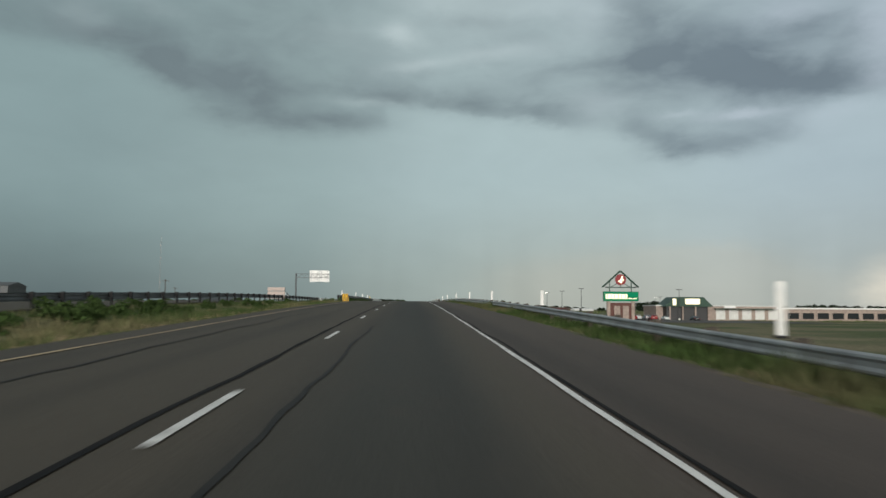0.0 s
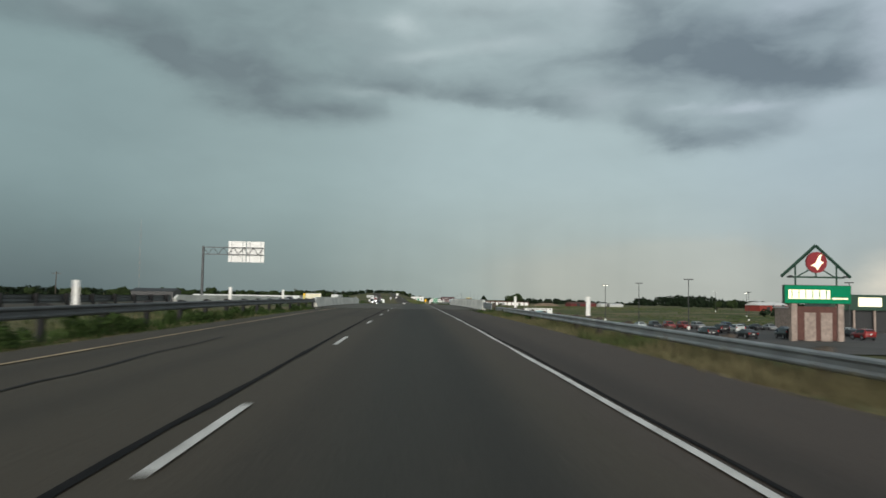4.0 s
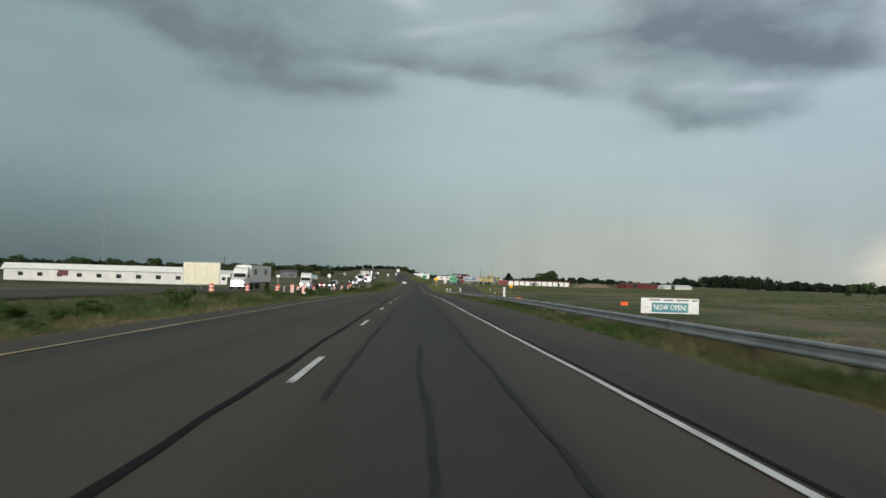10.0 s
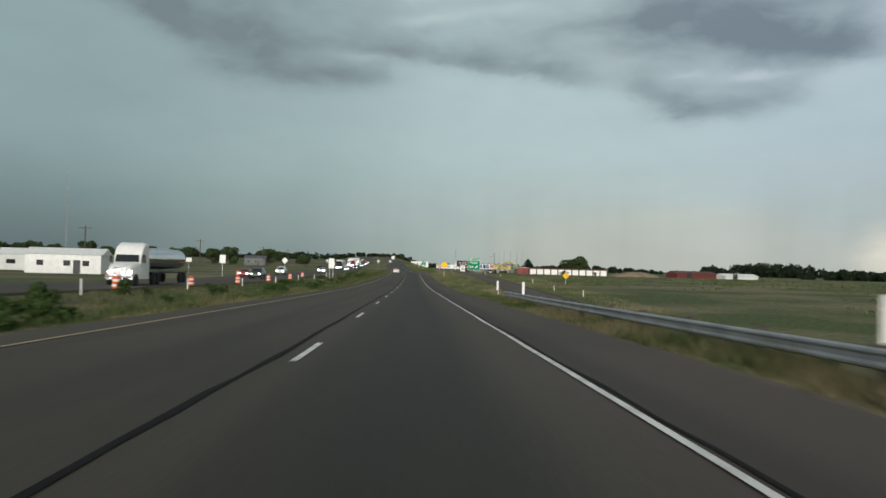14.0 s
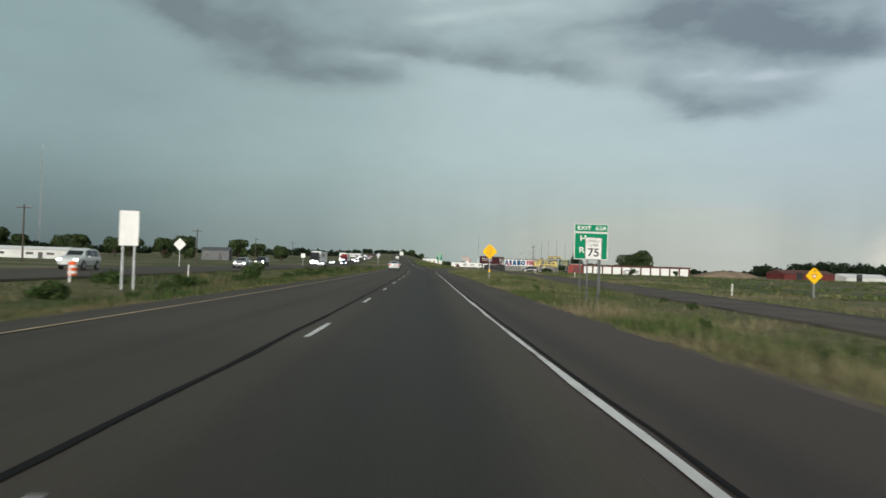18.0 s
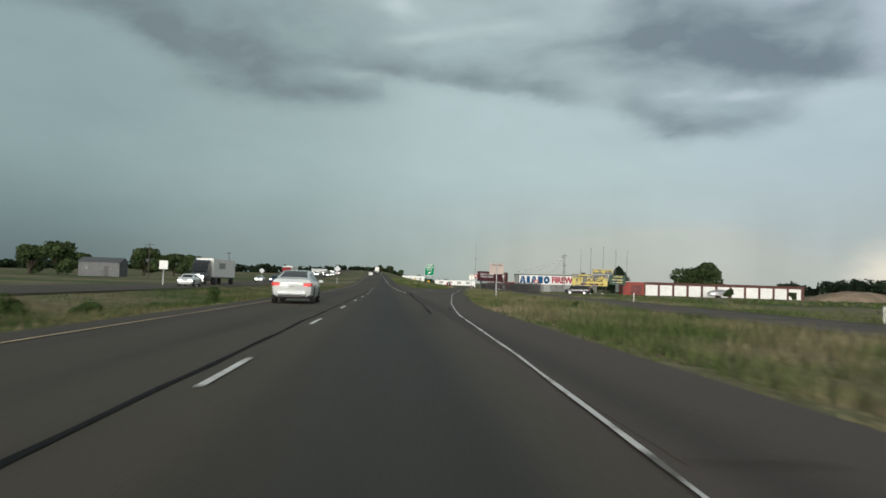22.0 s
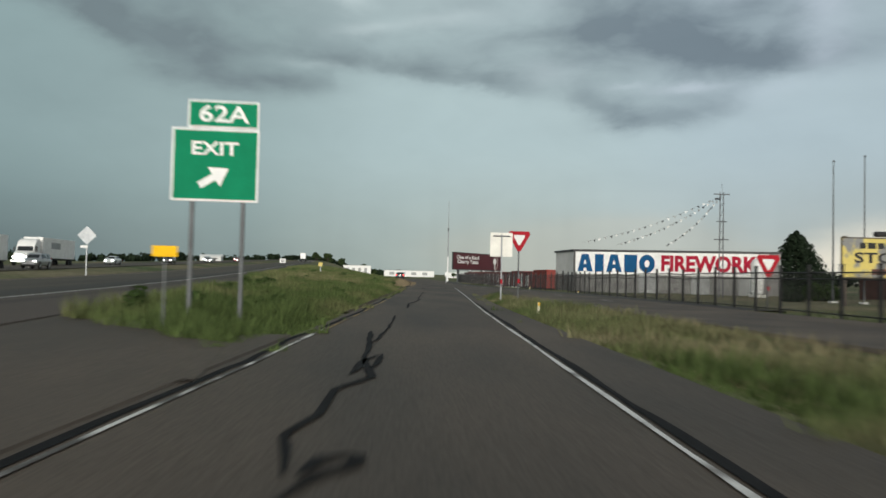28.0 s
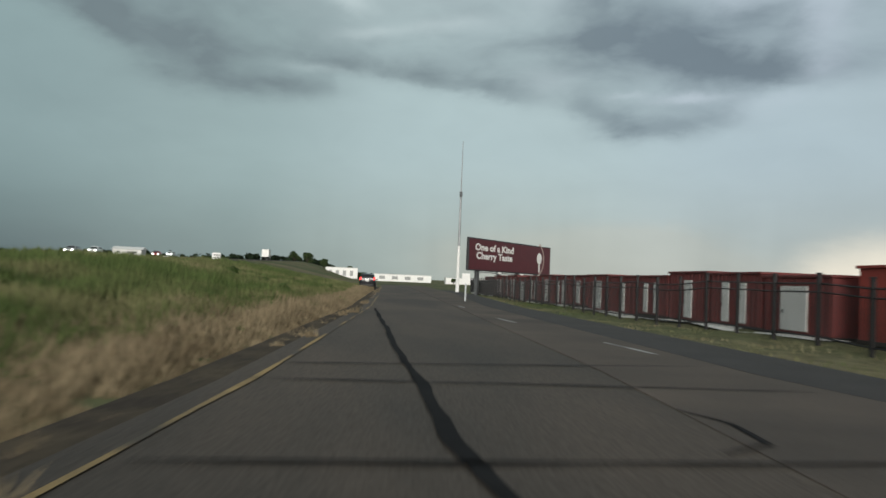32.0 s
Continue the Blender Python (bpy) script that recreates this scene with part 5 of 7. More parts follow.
def lorry(name, label, x, y, z, turn, cab, trailer_len, trailer="box", trailer_mat="white", doubles=False, lit=True):
    """An articulated lorry; its nose points along local +y, the trailer behind."""
    ob = thing(name, label, "truck", x, y, z, turn)
    c = part("cab", Shape().loft([[(a * w, q, b) for a, b in ((-1, .55), (1, .55), (1.02, 1.3), (.98, h - .15), (.86, h), (-.86, h), (-.98, h - .15), (-1.02, 1.3))]
                                  for q, w, h in ((-1.4, 1.15, 3.55), (-.6, 1.18, 3.65), (.1, 1.18, 3.35), (.55, 1.16, 2.75), (.8, 1.12, 1.95), (2.1, .98, 1.75), (2.4, .90, 1.55))]), cab, ob, round_off=True)
    part("windscreen", Shape().loft([[(-.95, .63, 2.60), (.95, .63, 2.60)], [(-1.0, .86, 1.99), (1.0, .86, 1.99)]], close=False, caps=False), "glass", c)
    for s in (-1, 1):
        part("side_window", Shape().box(s * 1.185, .05, 2.3, .02, .75, .65, .005), "glass", c)
        part("headlight", Shape().box(s * .78, 2.36, 1.12, .34, .14, .24, .04), "headlight" if lit else "chrome", ob)
        part("mirror", Shape().box(s * 1.42, .6, 2.2, .2, .12, .6, .03), "black", ob)
        part("exhaust_stack", Shape().tube((s * .95, -1.5, .8), (s * .95, -1.5, 3.7), .07), "chrome", ob)
    part("grille", Shape().box(0, 2.40, 1.15, 1.0, .08, .75, .03), "chrome", ob)
    part("bumper", Shape().box(0, 2.45, .62, 2.3, .2, .36, .06), "chrome", ob)
    part("chassis", Shape().box(0, -3.2, .85, .9, 8.5, .25, .02), "black", ob)
    starts = [(-2.2, trailer_len)] if not doubles else [(-2.2, 8.6), (-11.6, 8.6)]
    axles = [1.7, -2.9, -4.1]
    for s0, ln in starts:
        if trailer == "box":
            body = part("trailer", Shape().box(0, s0 - ln / 2, 2.55, 2.55, ln, 2.85, .04), trailer_mat, ob)
            for k in range(int(ln / 1.2)):
                for s in (-1, 1):
                    part("rib", Shape().box(s * 1.28, s0 - .6 - k * 1.2, 2.55, .03, .06, 2.7), trailer_mat, body)
            for s in (-1, 1):
                part("emblem", Shape().box(s * 1.30, s0 - ln * .38, 2.9, .02, ln * .28, .9), "board_red" if doubles else "grey_metal", body)
        else:
            body = part("tank", Shape().turned(0, 0, 0, [(.4, -ln / 2), (.95, -ln / 2 + .3), (1.02, 0), (.95, ln / 2 - .3), (.4, ln / 2)], 18), "chrome", ob, round_off=True, at=pose(0, s0 - ln / 2, 2.3, 90))
        part("side_rail", Shape().box(0, s0 - ln / 2, 1.05, 2.3, ln * .96, .12, .02), "black", ob)
        axles += [s0 - ln + 1.2, s0 - ln + 2.4]
    for q in axles:
        for s in (-1, 1):
            wh = part("wheel", Shape().turned(s * 1.02, q, .5, [(.42, -.17), (.5, -.13), (.5, .13), (.42, .17)], 16, "x"), "rubber", ob, round_off=True)
            part("rim", Shape().turned(s * 1.12, q, .5, [(.28, -.03), (.26, .07)], 12, "x"), "car_silver", wh)
    return ob


def opp_z(y):
    return float(main_z(y)) - .11


lorry("semi_truck", "white semi truck with double trailers, headlights on", -28.8, 410, opp_z(410), 180, "white", 8, doubles=True)
lorry("tanker_truck", "white tanker truck with a steel tank, headlights on", -24.2, 455, opp_z(455), 180, "white", 11.5, "tank")
lorry("semi_truck", "dark semi truck with a long white box trailer, headlights on", -30.2, 716, opp_z(716), 180, "car_dark", 15.5)
lorry("semi_truck", "red semi truck with a white trailer, headlights on", -32, 815, opp_z(815), 182, "car_red", 14)
lorry("semi_truck", "white semi truck far along the other carriageway, headlights on", -36.5, 850, opp_z(850), 182, "white", 14)
lorry("semi_truck", "white box trailer truck driving away along the highway", -19.5, 1150, float(main_z(1150)), 3, "white", 14, lit=False)

k = 0
for x, y, col, kind in ((-24, 152, "car_white", SUV), (-28.6, 300, "car_silver", SEDAN), (-24.2, 512, "car_dark", SUV), (-28.5, 524, "car_red", SEDAN), (-28.3, 560, "car_white", SUV), (-24.3, 602, "car_silver", SEDAN),
                        (-28.6, 636, "car_dark", SUV), (-25.0, 690, "car_white", SEDAN), (-27, 765, "car_blue", SUV), (-32.8, 780, "car_white", SEDAN), (-28.5, 832, "car_silver", SUV), (-34, 880, "car_white", SEDAN),
                        (-30.2, 905, "car_dark", SUV), (-37, 935, "car_white", SUV), (-33, 965, "car_silver", SEDAN), (-40, 1000, "car_white", SUV), (-36.5, 1040, "car_red", SEDAN), (-44, 1090, "car_white", SUV)):
    suv = kind is SUV
    car("suv" if suv else "sedan", f"{col.split('_')[1]} {'sport utility vehicle' if suv else 'sedan'} oncoming with headlights on", "car", x, y, opp_z(y) + .01, 181.5, kind, col,
        (-2.33, -2.17) if suv else (-1.72, -.72), (-1.9, .75) if suv else (-1.25, .85), (.66, 1.12) if suv else (.80, 1.28), (-1.42, 1.42), .36, True, group="oncoming traffic")
# parked cars at the store and the storage yard
rnd = random.Random(5)
lot = [(46 + i * 3.1, 236 + 9 * (i % 2), 180 * (i % 2)) for i in range(14)] + [(58 + i * 3.1, 262, 0) for i in range(9)] + [(48 + i * 3.3, 292, 180) for i in range(11)]
for x, y, tn in lot:
    if rnd.random() < .25:
        continue
    col = rnd.choice(["car_white", "car_dark", "car_silver", "car_red", "car_blue", "car_dark"])
    suv = rnd.random() < .45
    kind = SUV if suv else SEDAN
    car("suv" if suv else "sedan", f"{col.split('_')[1]} {'sport utility vehicle' if suv else 'sedan'} on the store lot", "car", x, y, float(right_base(y)) + .13, tn + rnd.uniform(-3, 3), kind, col,
        (-2.33, -2.17) if suv else (-1.72, -.72), (-1.9, .75) if suv else (-1.25, .85), (.66, 1.12) if suv else (.80, 1.28), (-1.42, 1.42), .36, group="parked cars")
car("suv", "dark utility vehicle parked in the storage yard behind the fence", "car", 34.0, 753.5, None, 78, SUV, "car_dark", (-2.33, -2.17), (-1.9, .75), (.66, 1.12), (-1.42, 1.42), .37)


def caravan(x, y, turn, ln, label):
    ob = thing("caravan", label, "caravan", x, y, None, turn)
    prof = [(-ln / 2, .6), (ln / 2, .6), (ln / 2, 1.6), (ln / 2 - .5, 2.9), (ln / 2 - .9, 3.1), (-ln / 2 + .25, 3.1), (-ln / 2, 2.8)]
    b = part("shell", Shape().prism(prof, -1.2, 1.2), "offwhite", ob)
    part("stripe", Shape().box(0, -1.21, 1.3, ln * .9, .01, .18), "grey_metal", b)
    for q in (-.28, .22):
        part("window", Shape().box(ln * q, -1.215, 2.1, .9, .03, .6, .02), "glass", b)
    part("door", Shape().box(ln * .02, -1.215, 1.65, .65, .03, 1.9, .02), "white", b)
    for q in (-.5, .5):
        part("wheel", Shape().tube((q, -1.22, .35), (q, 1.22, .35), .35, n=14), "rubber", ob)
    part("drawbar", Shape().box(ln / 2 + .5, 0, .5, 1.1, .12, .1), "black", ob)
    return ob


caravan(57, 797, 8, 7.5, "white travel trailer parked in the storage yard")
caravan(66, 800, 5, 7.0, "white travel trailer with dark windows parked in the storage yard")


def covered_boat(x, y):
    ob = thing("covered_boat", "boat under a pale blue tarpaulin on a trailer", "boat", x, y, None, 4)
    rings = [[(q, w * a, z0 + h * b) for a, b in ((-1, 0), (-.9, .6), (-.35, 1), (.35, 1), (.9, .6), (1, 0))] for q, w, h, z0 in ((-2.8, .6, .5, .8), (-2, 1.1, 1.0, .7), (0, 1.2, 1.3, .7), (1.8, .9, 1.1, .75), (2.9, .15, .4, 1.0))]
    part("tarpaulin", Shape().loft(rings), "car_silver", ob, round_off=True)
    part("trailer", Shape().box(0, 0, .5, 5, 1.2, .12), "black", ob)
    part("wheel", Shape().tube((-.4, -.9, .3), (-.4, .9, .3), .3, n=12), "rubber", ob)


covered_boat(74.3, 783)

# ---- buildings and large boards ----
def ribbed_wall(parent, name, a, b, z0, z1, material, pitch=.6, out=.03, label=""):
    """A sheet-metal wall from a to b in plan with upright ribs."""
    a, b = Vector(a), Vector(b)
    d = b - a
    n = Vector((d.y, -d.x)).normalized()
    ang = math.degrees(math.atan2(d.y, d.x))
    mid = (a + b) / 2 - n * .06
    w = part(name, Shape().box(mid.x, mid.y, (z0 + z1) / 2, d.length, .12, z1 - z0, 0, ang), material, parent, label)
    sh = Shape()
    for k in range(int(d.length / pitch)):
        p = a + d * ((k + .5) * pitch / d.length) + n * out / 2
        sh.box(p.x, p.y, (z0 + z1) / 2, .06, out, z1 - z0 - .02, 0, ang)
    part("rib", sh, material, w)
    return w


def fireworks_warehouse():
    A, B, C, D = Vector((32.7, 827.3)), Vector((53.6, 819.6)), Vector((55.4, 828.0)), Vector((32.55, 835.4))
    g = -.55
    ob = thing("warehouse", "grey metal fireworks warehouse with a white lettered sign band", "building", 0, 0, 0)
    top = 4.30
    ribbed_wall(ob, "front_wall", A, B, g, top - .1, "worn_grey")
    ribbed_wall(ob, "side_wall", D, A, g, top - .1, "offwhite", .45, .006)
    ribbed_wall(ob, "back_wall", C, D, g, top - .1, "grey_metal")
    ribbed_wall(ob, "side_wall", B, C, g, top - .1, "grey_metal")
    part("roof", Shape().add([(*A, top), (*B, top), (*C, top + .1), (*D, top + .1), (*A, top - .12), (*B, top - .12), (*C, top - .05), (*D, top - .05)],
                             [(0, 1, 2, 3), (4, 7, 6, 5), (0, 4, 5, 1), (1, 5, 6, 2), (2, 6, 7, 3), (3, 7, 4, 0)]), "dark_metal", ob)
    d = (B - A)
    ang = math.degrees(math.atan2(d.y, d.x))
    n = Vector((d.y, -d.x)).normalized()
    for a, b in ((A, B), (D, A)):
        e = b - a
        m_ = (a + b) / 2 + Vector((e.y, -e.x)).normalized() * .1
        part("eave", Shape().box(m_.x, m_.y, top - .04, e.length + .3, .22, .2, .03, math.degrees(math.atan2(e.y, e.x))), "dark_metal", ob)
    L = 20.9
    c = A + d.normalized() * (L / 2 + .15) + n * .12
    sign = part("sign_band", Shape().box(c.x, c.y, 2.82, L, .08, 2.55, .02, ang), "white", ob, "white sign band with large letters")
    # the trade name stands as five plain blue shapes, the trade itself in letters
    along = d.normalized()
    shapes = (("trapezoid", -9.35, 1.75), ("block", -7.75, 1.15), ("trapezoid", -6.1, 1.75), ("block", -4.25, 1.65), ("disc", -2.45, 1.75))
    for kind, off, wid in shapes:
        p = c + along * off + n * .06
        if kind == "trapezoid":
            sh = Shape().prism([(-wid / 2, -1.0), (wid / 2, -1.0), (wid * .22, 1.0), (-wid * .22, 1.0)], -.02, .02)
        elif kind == "block":
            sh = Shape().box(0, 0, 0, wid * .86, .04, 2.0, .01)
        else:
            sh = Shape().prism([(wid / 2 * math.cos(w), 1.03 * math.sin(w)) for w in np.linspace(0, 2 * math.pi, 24, endpoint=False)], -.02, .02)
        mark = part("name_shape", sh, "blue", sign, at=pose(p.x, p.y, 2.82, 0, 0, ang))
        if kind == "disc":
            part("pale_disc", Shape().prism([(.27 * math.cos(w), .40 * math.sin(w)) for w in np.linspace(0, 2 * math.pi, 16, endpoint=False)], -.03, -.022), "white", mark)
        if kind == "trapezoid":
            for pts in ([(-.16, -.12), (.16, -.12), (0, .42)], [(-.22, -1.0), (.22, -1.0), (.14, -.58), (-.14, -.58)]):
                part("pale_notch", Shape().prism(pts, -.03, -.022), "white", mark)
    p = c + along * 4.55 + n * .07
    lettering("lettering", "FIREWORKS", 2.35, .02, "red", sign, pose(p.x, p.y, 2.80, 0, 0, ang), width=11.0, bold=.10)
    for off in (-2.2, 3.5, 8.5):
        p = A + d.normalized() * (L / 2 + off) + n * .05
        door = part("door", Shape().box(p.x, p.y, .55, 1.9, .06, 2.1, .02, ang), "grey_metal", ob)
        h = p + d.normalized() * .7 + n * .05
        part("handle", Shape().box(h.x, h.y, .5, .05, .06, .2, .01, ang), "black", door)
    e = (A - D)
    q = (A + D) / 2 + Vector((e.y, -e.x)).normalized() * .09
    part("lower_panel", Shape().box(q.x, q.y, .42, e.length, .06, 1.9, .01, math.degrees(math.atan2(e.y, e.x))), "worn_grey", ob, "darker grey lower wall cladding")
    post = A + n * .05
    part("corner_trim", Shape().box(post.x, post.y, 1.85, .14, .14, 4.7, .01, ang), "dark_metal", ob)
    return ob


fireworks_warehouse()


def pennant_tower():
    x, y, g = 42.5, 810.3, float(ground_z(42.5, 810.3))
    ob = thing("pennant_mast", "slim steel mast with cross arms and strings of small pennants", "mast", x, y, g)
    h = 9.6 - g
    for dx in (-.2, .2):
        part("pole", Shape().tube((dx, 0, 0), (dx * .8, 0, h), .07, .05, 8), "galv_dark", ob, round_off=True)
    for i in range(12):
        part("brace", Shape().tube((-.19, 0, h * i / 12), (.19, 0, h * (i + 1) / 12), .018, n=5), "galv_dark", ob)
    part("tip", Shape().tube((0, 0, h), (0, 0, h + .9), .02, .015, 6), "galv_dark", ob)
    for q, w in ((.98, 1.6), (.72, 1.0), (.55, 1.4)):
        part("cross_arm", Shape().box(0, 0, h * q, w, .1, .1, .01), "galv_dark", ob)
    rnd = random.Random(9)
    for k, (ex, ey, ez) in enumerate(((-12.5, 4, 4.6 - g), (-8.6, 5.2, 4.5 - g), (-2.5, 8, 4.6 - g))):
        a, b = Vector((0, 0, h * .97)), Vector((ex, ey, ez))
        line = []
        for i in range(25):
            t = i / 24
            p = a.lerp(b, t)
            p.z -= .55 * math.sin(math.pi * t)
            line.append(p)
        sh = Shape()
        for p, q in zip(line, line[1:]):
            sh.tube(p, q, .005, n=4, caps=False)
        cord = part("cord", sh, "black", ob)
        for i in range(1, 24):
            p = line[i]
            w = .13
            part("pennant", Shape().add([(p.x - w, p.y, p.z), (p.x + w, p.y, p.z), (p.x + rnd.uniform(-.1, .1), p.y + rnd.uniform(-.12, .12), p.z - .24), (p.x, p.y + .02, p.z)], [(0, 1, 2), (0, 2, 3), (3, 2, 1)]),
                 ("white", "dark_metal", "grey_metal")[i % 3], cord)


pennant_tower()


def storage_board():
    x, y = 44.0, 786.3
    g = float(ground_z(x, y))
    ob = thing("storage_board", "weathered yellow storage sign board with black letters above a smaller one", "board", x, y, g, -2)
    posts(ob, (-3.9, 0, 3.9, 8.0), 4.2 - g, .2, .1, "post_wood")
    z = 2.75 - g
    p = part("main_board", Shape().box(0, 0, z, 8.6, .12, 2.75, .02), "yellow_board", ob)
    part("frame", Shape().box(0, -.05, z + 1.33, 8.6, .06, .08).box(0, -.05, z - 1.33, 8.6, .06, .08).box(-4.26, -.05, z, .08, .06, 2.7).box(4.26, -.05, z, .08, .06, 2.7), "post_wood", p)
    lettering("lettering", "GATE", .95, .01, "black", p, pose(1.9, -.08, z + .82), width=3.4, bold=.02)
    bars(p, -1.9, z + .82, 2.9, .8, 1, "black", -.07, 4)
    lettering("lettering", "STORAGE", .95, .01, "black", p, pose(-.1, -.08, z - .02), width=6.6, bold=.02)
    bars(p, .6, z - .92, 6.0, .75, 1, "storage_brown", -.07, 6)
    q = part("upper_board", Shape().box(3.0, .02, 4.83 - g, 4.9, .1, 1.15, .02), "yellow_board", ob)
    lettering("lettering", "24 HR VIDEO", .52, .008, "black", q, pose(3.0, -.05, 5.10 - g), width=4.2, bold=.01)
    lettering("lettering", "SURVEILLANCE", .50, .008, "black", q, pose(3.0, -.05, 4.55 - g), width=4.5, bold=.01)
    r = part("dark_board", Shape().box(6.6, .02, 3.05 - g, 3.9, .1, 2.3, .02), "roof_green", ob)
    lettering("lettering", "OPEN", .62, .008, "yellow_board", r, pose(6.6, -.05, 3.75 - g), width=2.3, bold=.01)
    bars(r, 6.6, 2.75 - g, 3.3, 1.2, 2, "yellow_board", -.06, 8)
    part("lamp_hood", Shape().box(-1.6, -.1, 4.35 - g, .9, .4, .35, .08), "black", ob)


storage_board()


def storage_units():
    ob = thing("storage_building", "low brown storage building with a row of white roll-up doors", "building", 78, 790, -.9, -1)
    W, H = 40.0, 3.55
    part("wall", Shape().box(0, 4, H / 2, W, 8, H, .03), "storage_brown", ob)
    part("roof", Shape().box(0, 4, H + .08, W + .5, 8.6, .18, .03), "storage_brown", ob)
    n = 11
    for k in range(n):
        x = -W / 2 + 2.2 + k * 3.55
        d = part("roll_up_door", Shape().box(x, -.03, 1.55, 2.95, .08, 2.95, .01), "white", ob)
        part("slat", [Shape().box(x, -.075, .2 + i * .28, 2.9, .02, .2) for i in range(1)][0], "white", d)
        sh = Shape()
        for i in range(10):
            sh.box(x, -.075, .25 + i * .28, 2.9, .015, .2)
        part("slats", sh, "white", d)
    return ob


storage_units()
ob = thing("storage_building", "brown metal storage building with a shallow roof", "building", 71, 806, -.6, -4)
part("wall", Shape().box(0, 4, 1.6, 24, 8, 3.2, .03), "storage_brown", ob)
part("roof", Shape().prism([(-12.3, 3.2), (12.3, 3.2), (12.3, 3.28), (0, 3.5), (-12.3, 3.28)], -.3, 8.3), "storage_brown", ob)
part("door", Shape().box(-4, -.04, 1.3, 3, .06, 2.5), "white", ob)


def shed(x, y, ln, wd, h, turn, material, label, doors=(), gable=False, plain=False):
    ob = thing("shed", label, "shed", x, y, None, turn)
    b = part("wall", Shape().box(0, 0, h / 2 + .12, wd, ln, h, .02), material, ob)
    sh = Shape()
    for k in range(int(ln / .4)):
        sh.box(-wd / 2 - .01, -ln / 2 + .2 + k * .4, h / 2 + .12, .03, .05, h - .06)
    if not plain:
        part("rib", sh, material, b)
    if gable:
        part("roof", Shape().loft([[(a, q, c) for a, c in ((-wd / 2 - .12, h + .10), (0, h + .55), (wd / 2 + .12, h + .10), (0, h + .45))] for q in (-ln / 2 - .12, ln / 2 + .12)]), material, ob)
    else:
        part("roof", Shape().box(0, 0, h + .17, wd + .2, ln + .16, .1, .02), material, ob)
    part("footing", Shape().box(0, 0, .06, wd + .06, ln + .06, .14, .01), "new_asphalt", ob)
    for q, w in doors:
        d = part("door", Shape().box(-wd / 2 - .03, q, h * .46 + .1, .06, w, h * .80, .01), "offwhite", ob)
        part("door_handle", Shape().box(-wd / 2 - .08, q + w * .38, h * .45, .04, .05, .14, .008), "black", d)
    return ob


shed(32.9, 839.2, 7.6, 3.0, 2.25, 0, "brick_red", "plain barn-red metal shed behind the fence", plain=True)
k = 0
for y in np.arange(846.5, 930, 4.75):
    ln = 4.5
    x = 32.6 + max(0, y - 900) * .08
    doors = ((.1, 1.75),) if k % 5 == 0 else ((-.75, .62), (.75, .62)) if k % 2 else ((-.1, .85),)
    shed(x, y, ln, 2.6, 2.0 + .1 * (k % 3), 0, "container_red", "dark red storage shed with pale doors behind the fence", doors)
    k += 1


def fence():
    ob = thing("steel_fence", "black steel picket fence along the frontage road", "fence", 0, 0, 0)
    ys = np.arange(742, 936, 2.42)
    pickets = Shape()
    for i, y in enumerate(ys):
        x = float(fence_x(y))
        g = float(ground_z(x, y))
        p = part("post", Shape().box(x, y, g + 1.02, .11, .11, 2.1, .008), "black", ob)
        part("cap", Shape().box(x, y, g + 2.09, .15, .15, .05, .015), "black", p)
        if i + 1 < len(ys):
            x2, y2 = float(fence_x(ys[i + 1])), ys[i + 1]
            g2 = float(ground_z(x2, y2))
            for h in (.25, 1.55, 1.80):
                part("rail", Shape().tube((x, y, g + h), (x2, y2, g2 + h), .025, n=4, caps=False), "black", ob)
            n = 18
            for j in range(1, n):
                t = j / n
                a, b, c = x + (x2 - x) * t, y + (y2 - y) * t, g + (g2 - g) * t
                pickets.box(a, b, c + 1.0, .012, .012, 1.7)
    tagged(part("picket_infill", pickets, "black", ob), kind="stuff")
    return ob


fence()
solid("footing", sheet_between(lambda y: float(fence_x(y)) + 1.0, lambda y: 31.25, lambda y: float(ground_z(30.6, y)), 843, 930, 3, .05), "concrete", "pale concrete strip at the foot of the sheds", "footing", "structure")
ob = thing("storage_tank", "white upright propane tank behind the fence", "tank", 47.2, 812.3)
part("tank", Shape().turned(0, 0, .25, [(.2, 0), (.55, .15), (.62, .5), (.62, 3.0), (.5, 3.4), (.15, 3.6)], 16), "white", ob, round_off=True)
part("foot", Shape().box(0, 0, .14, 1.2, 1.2, .28, .02), "concrete", ob)


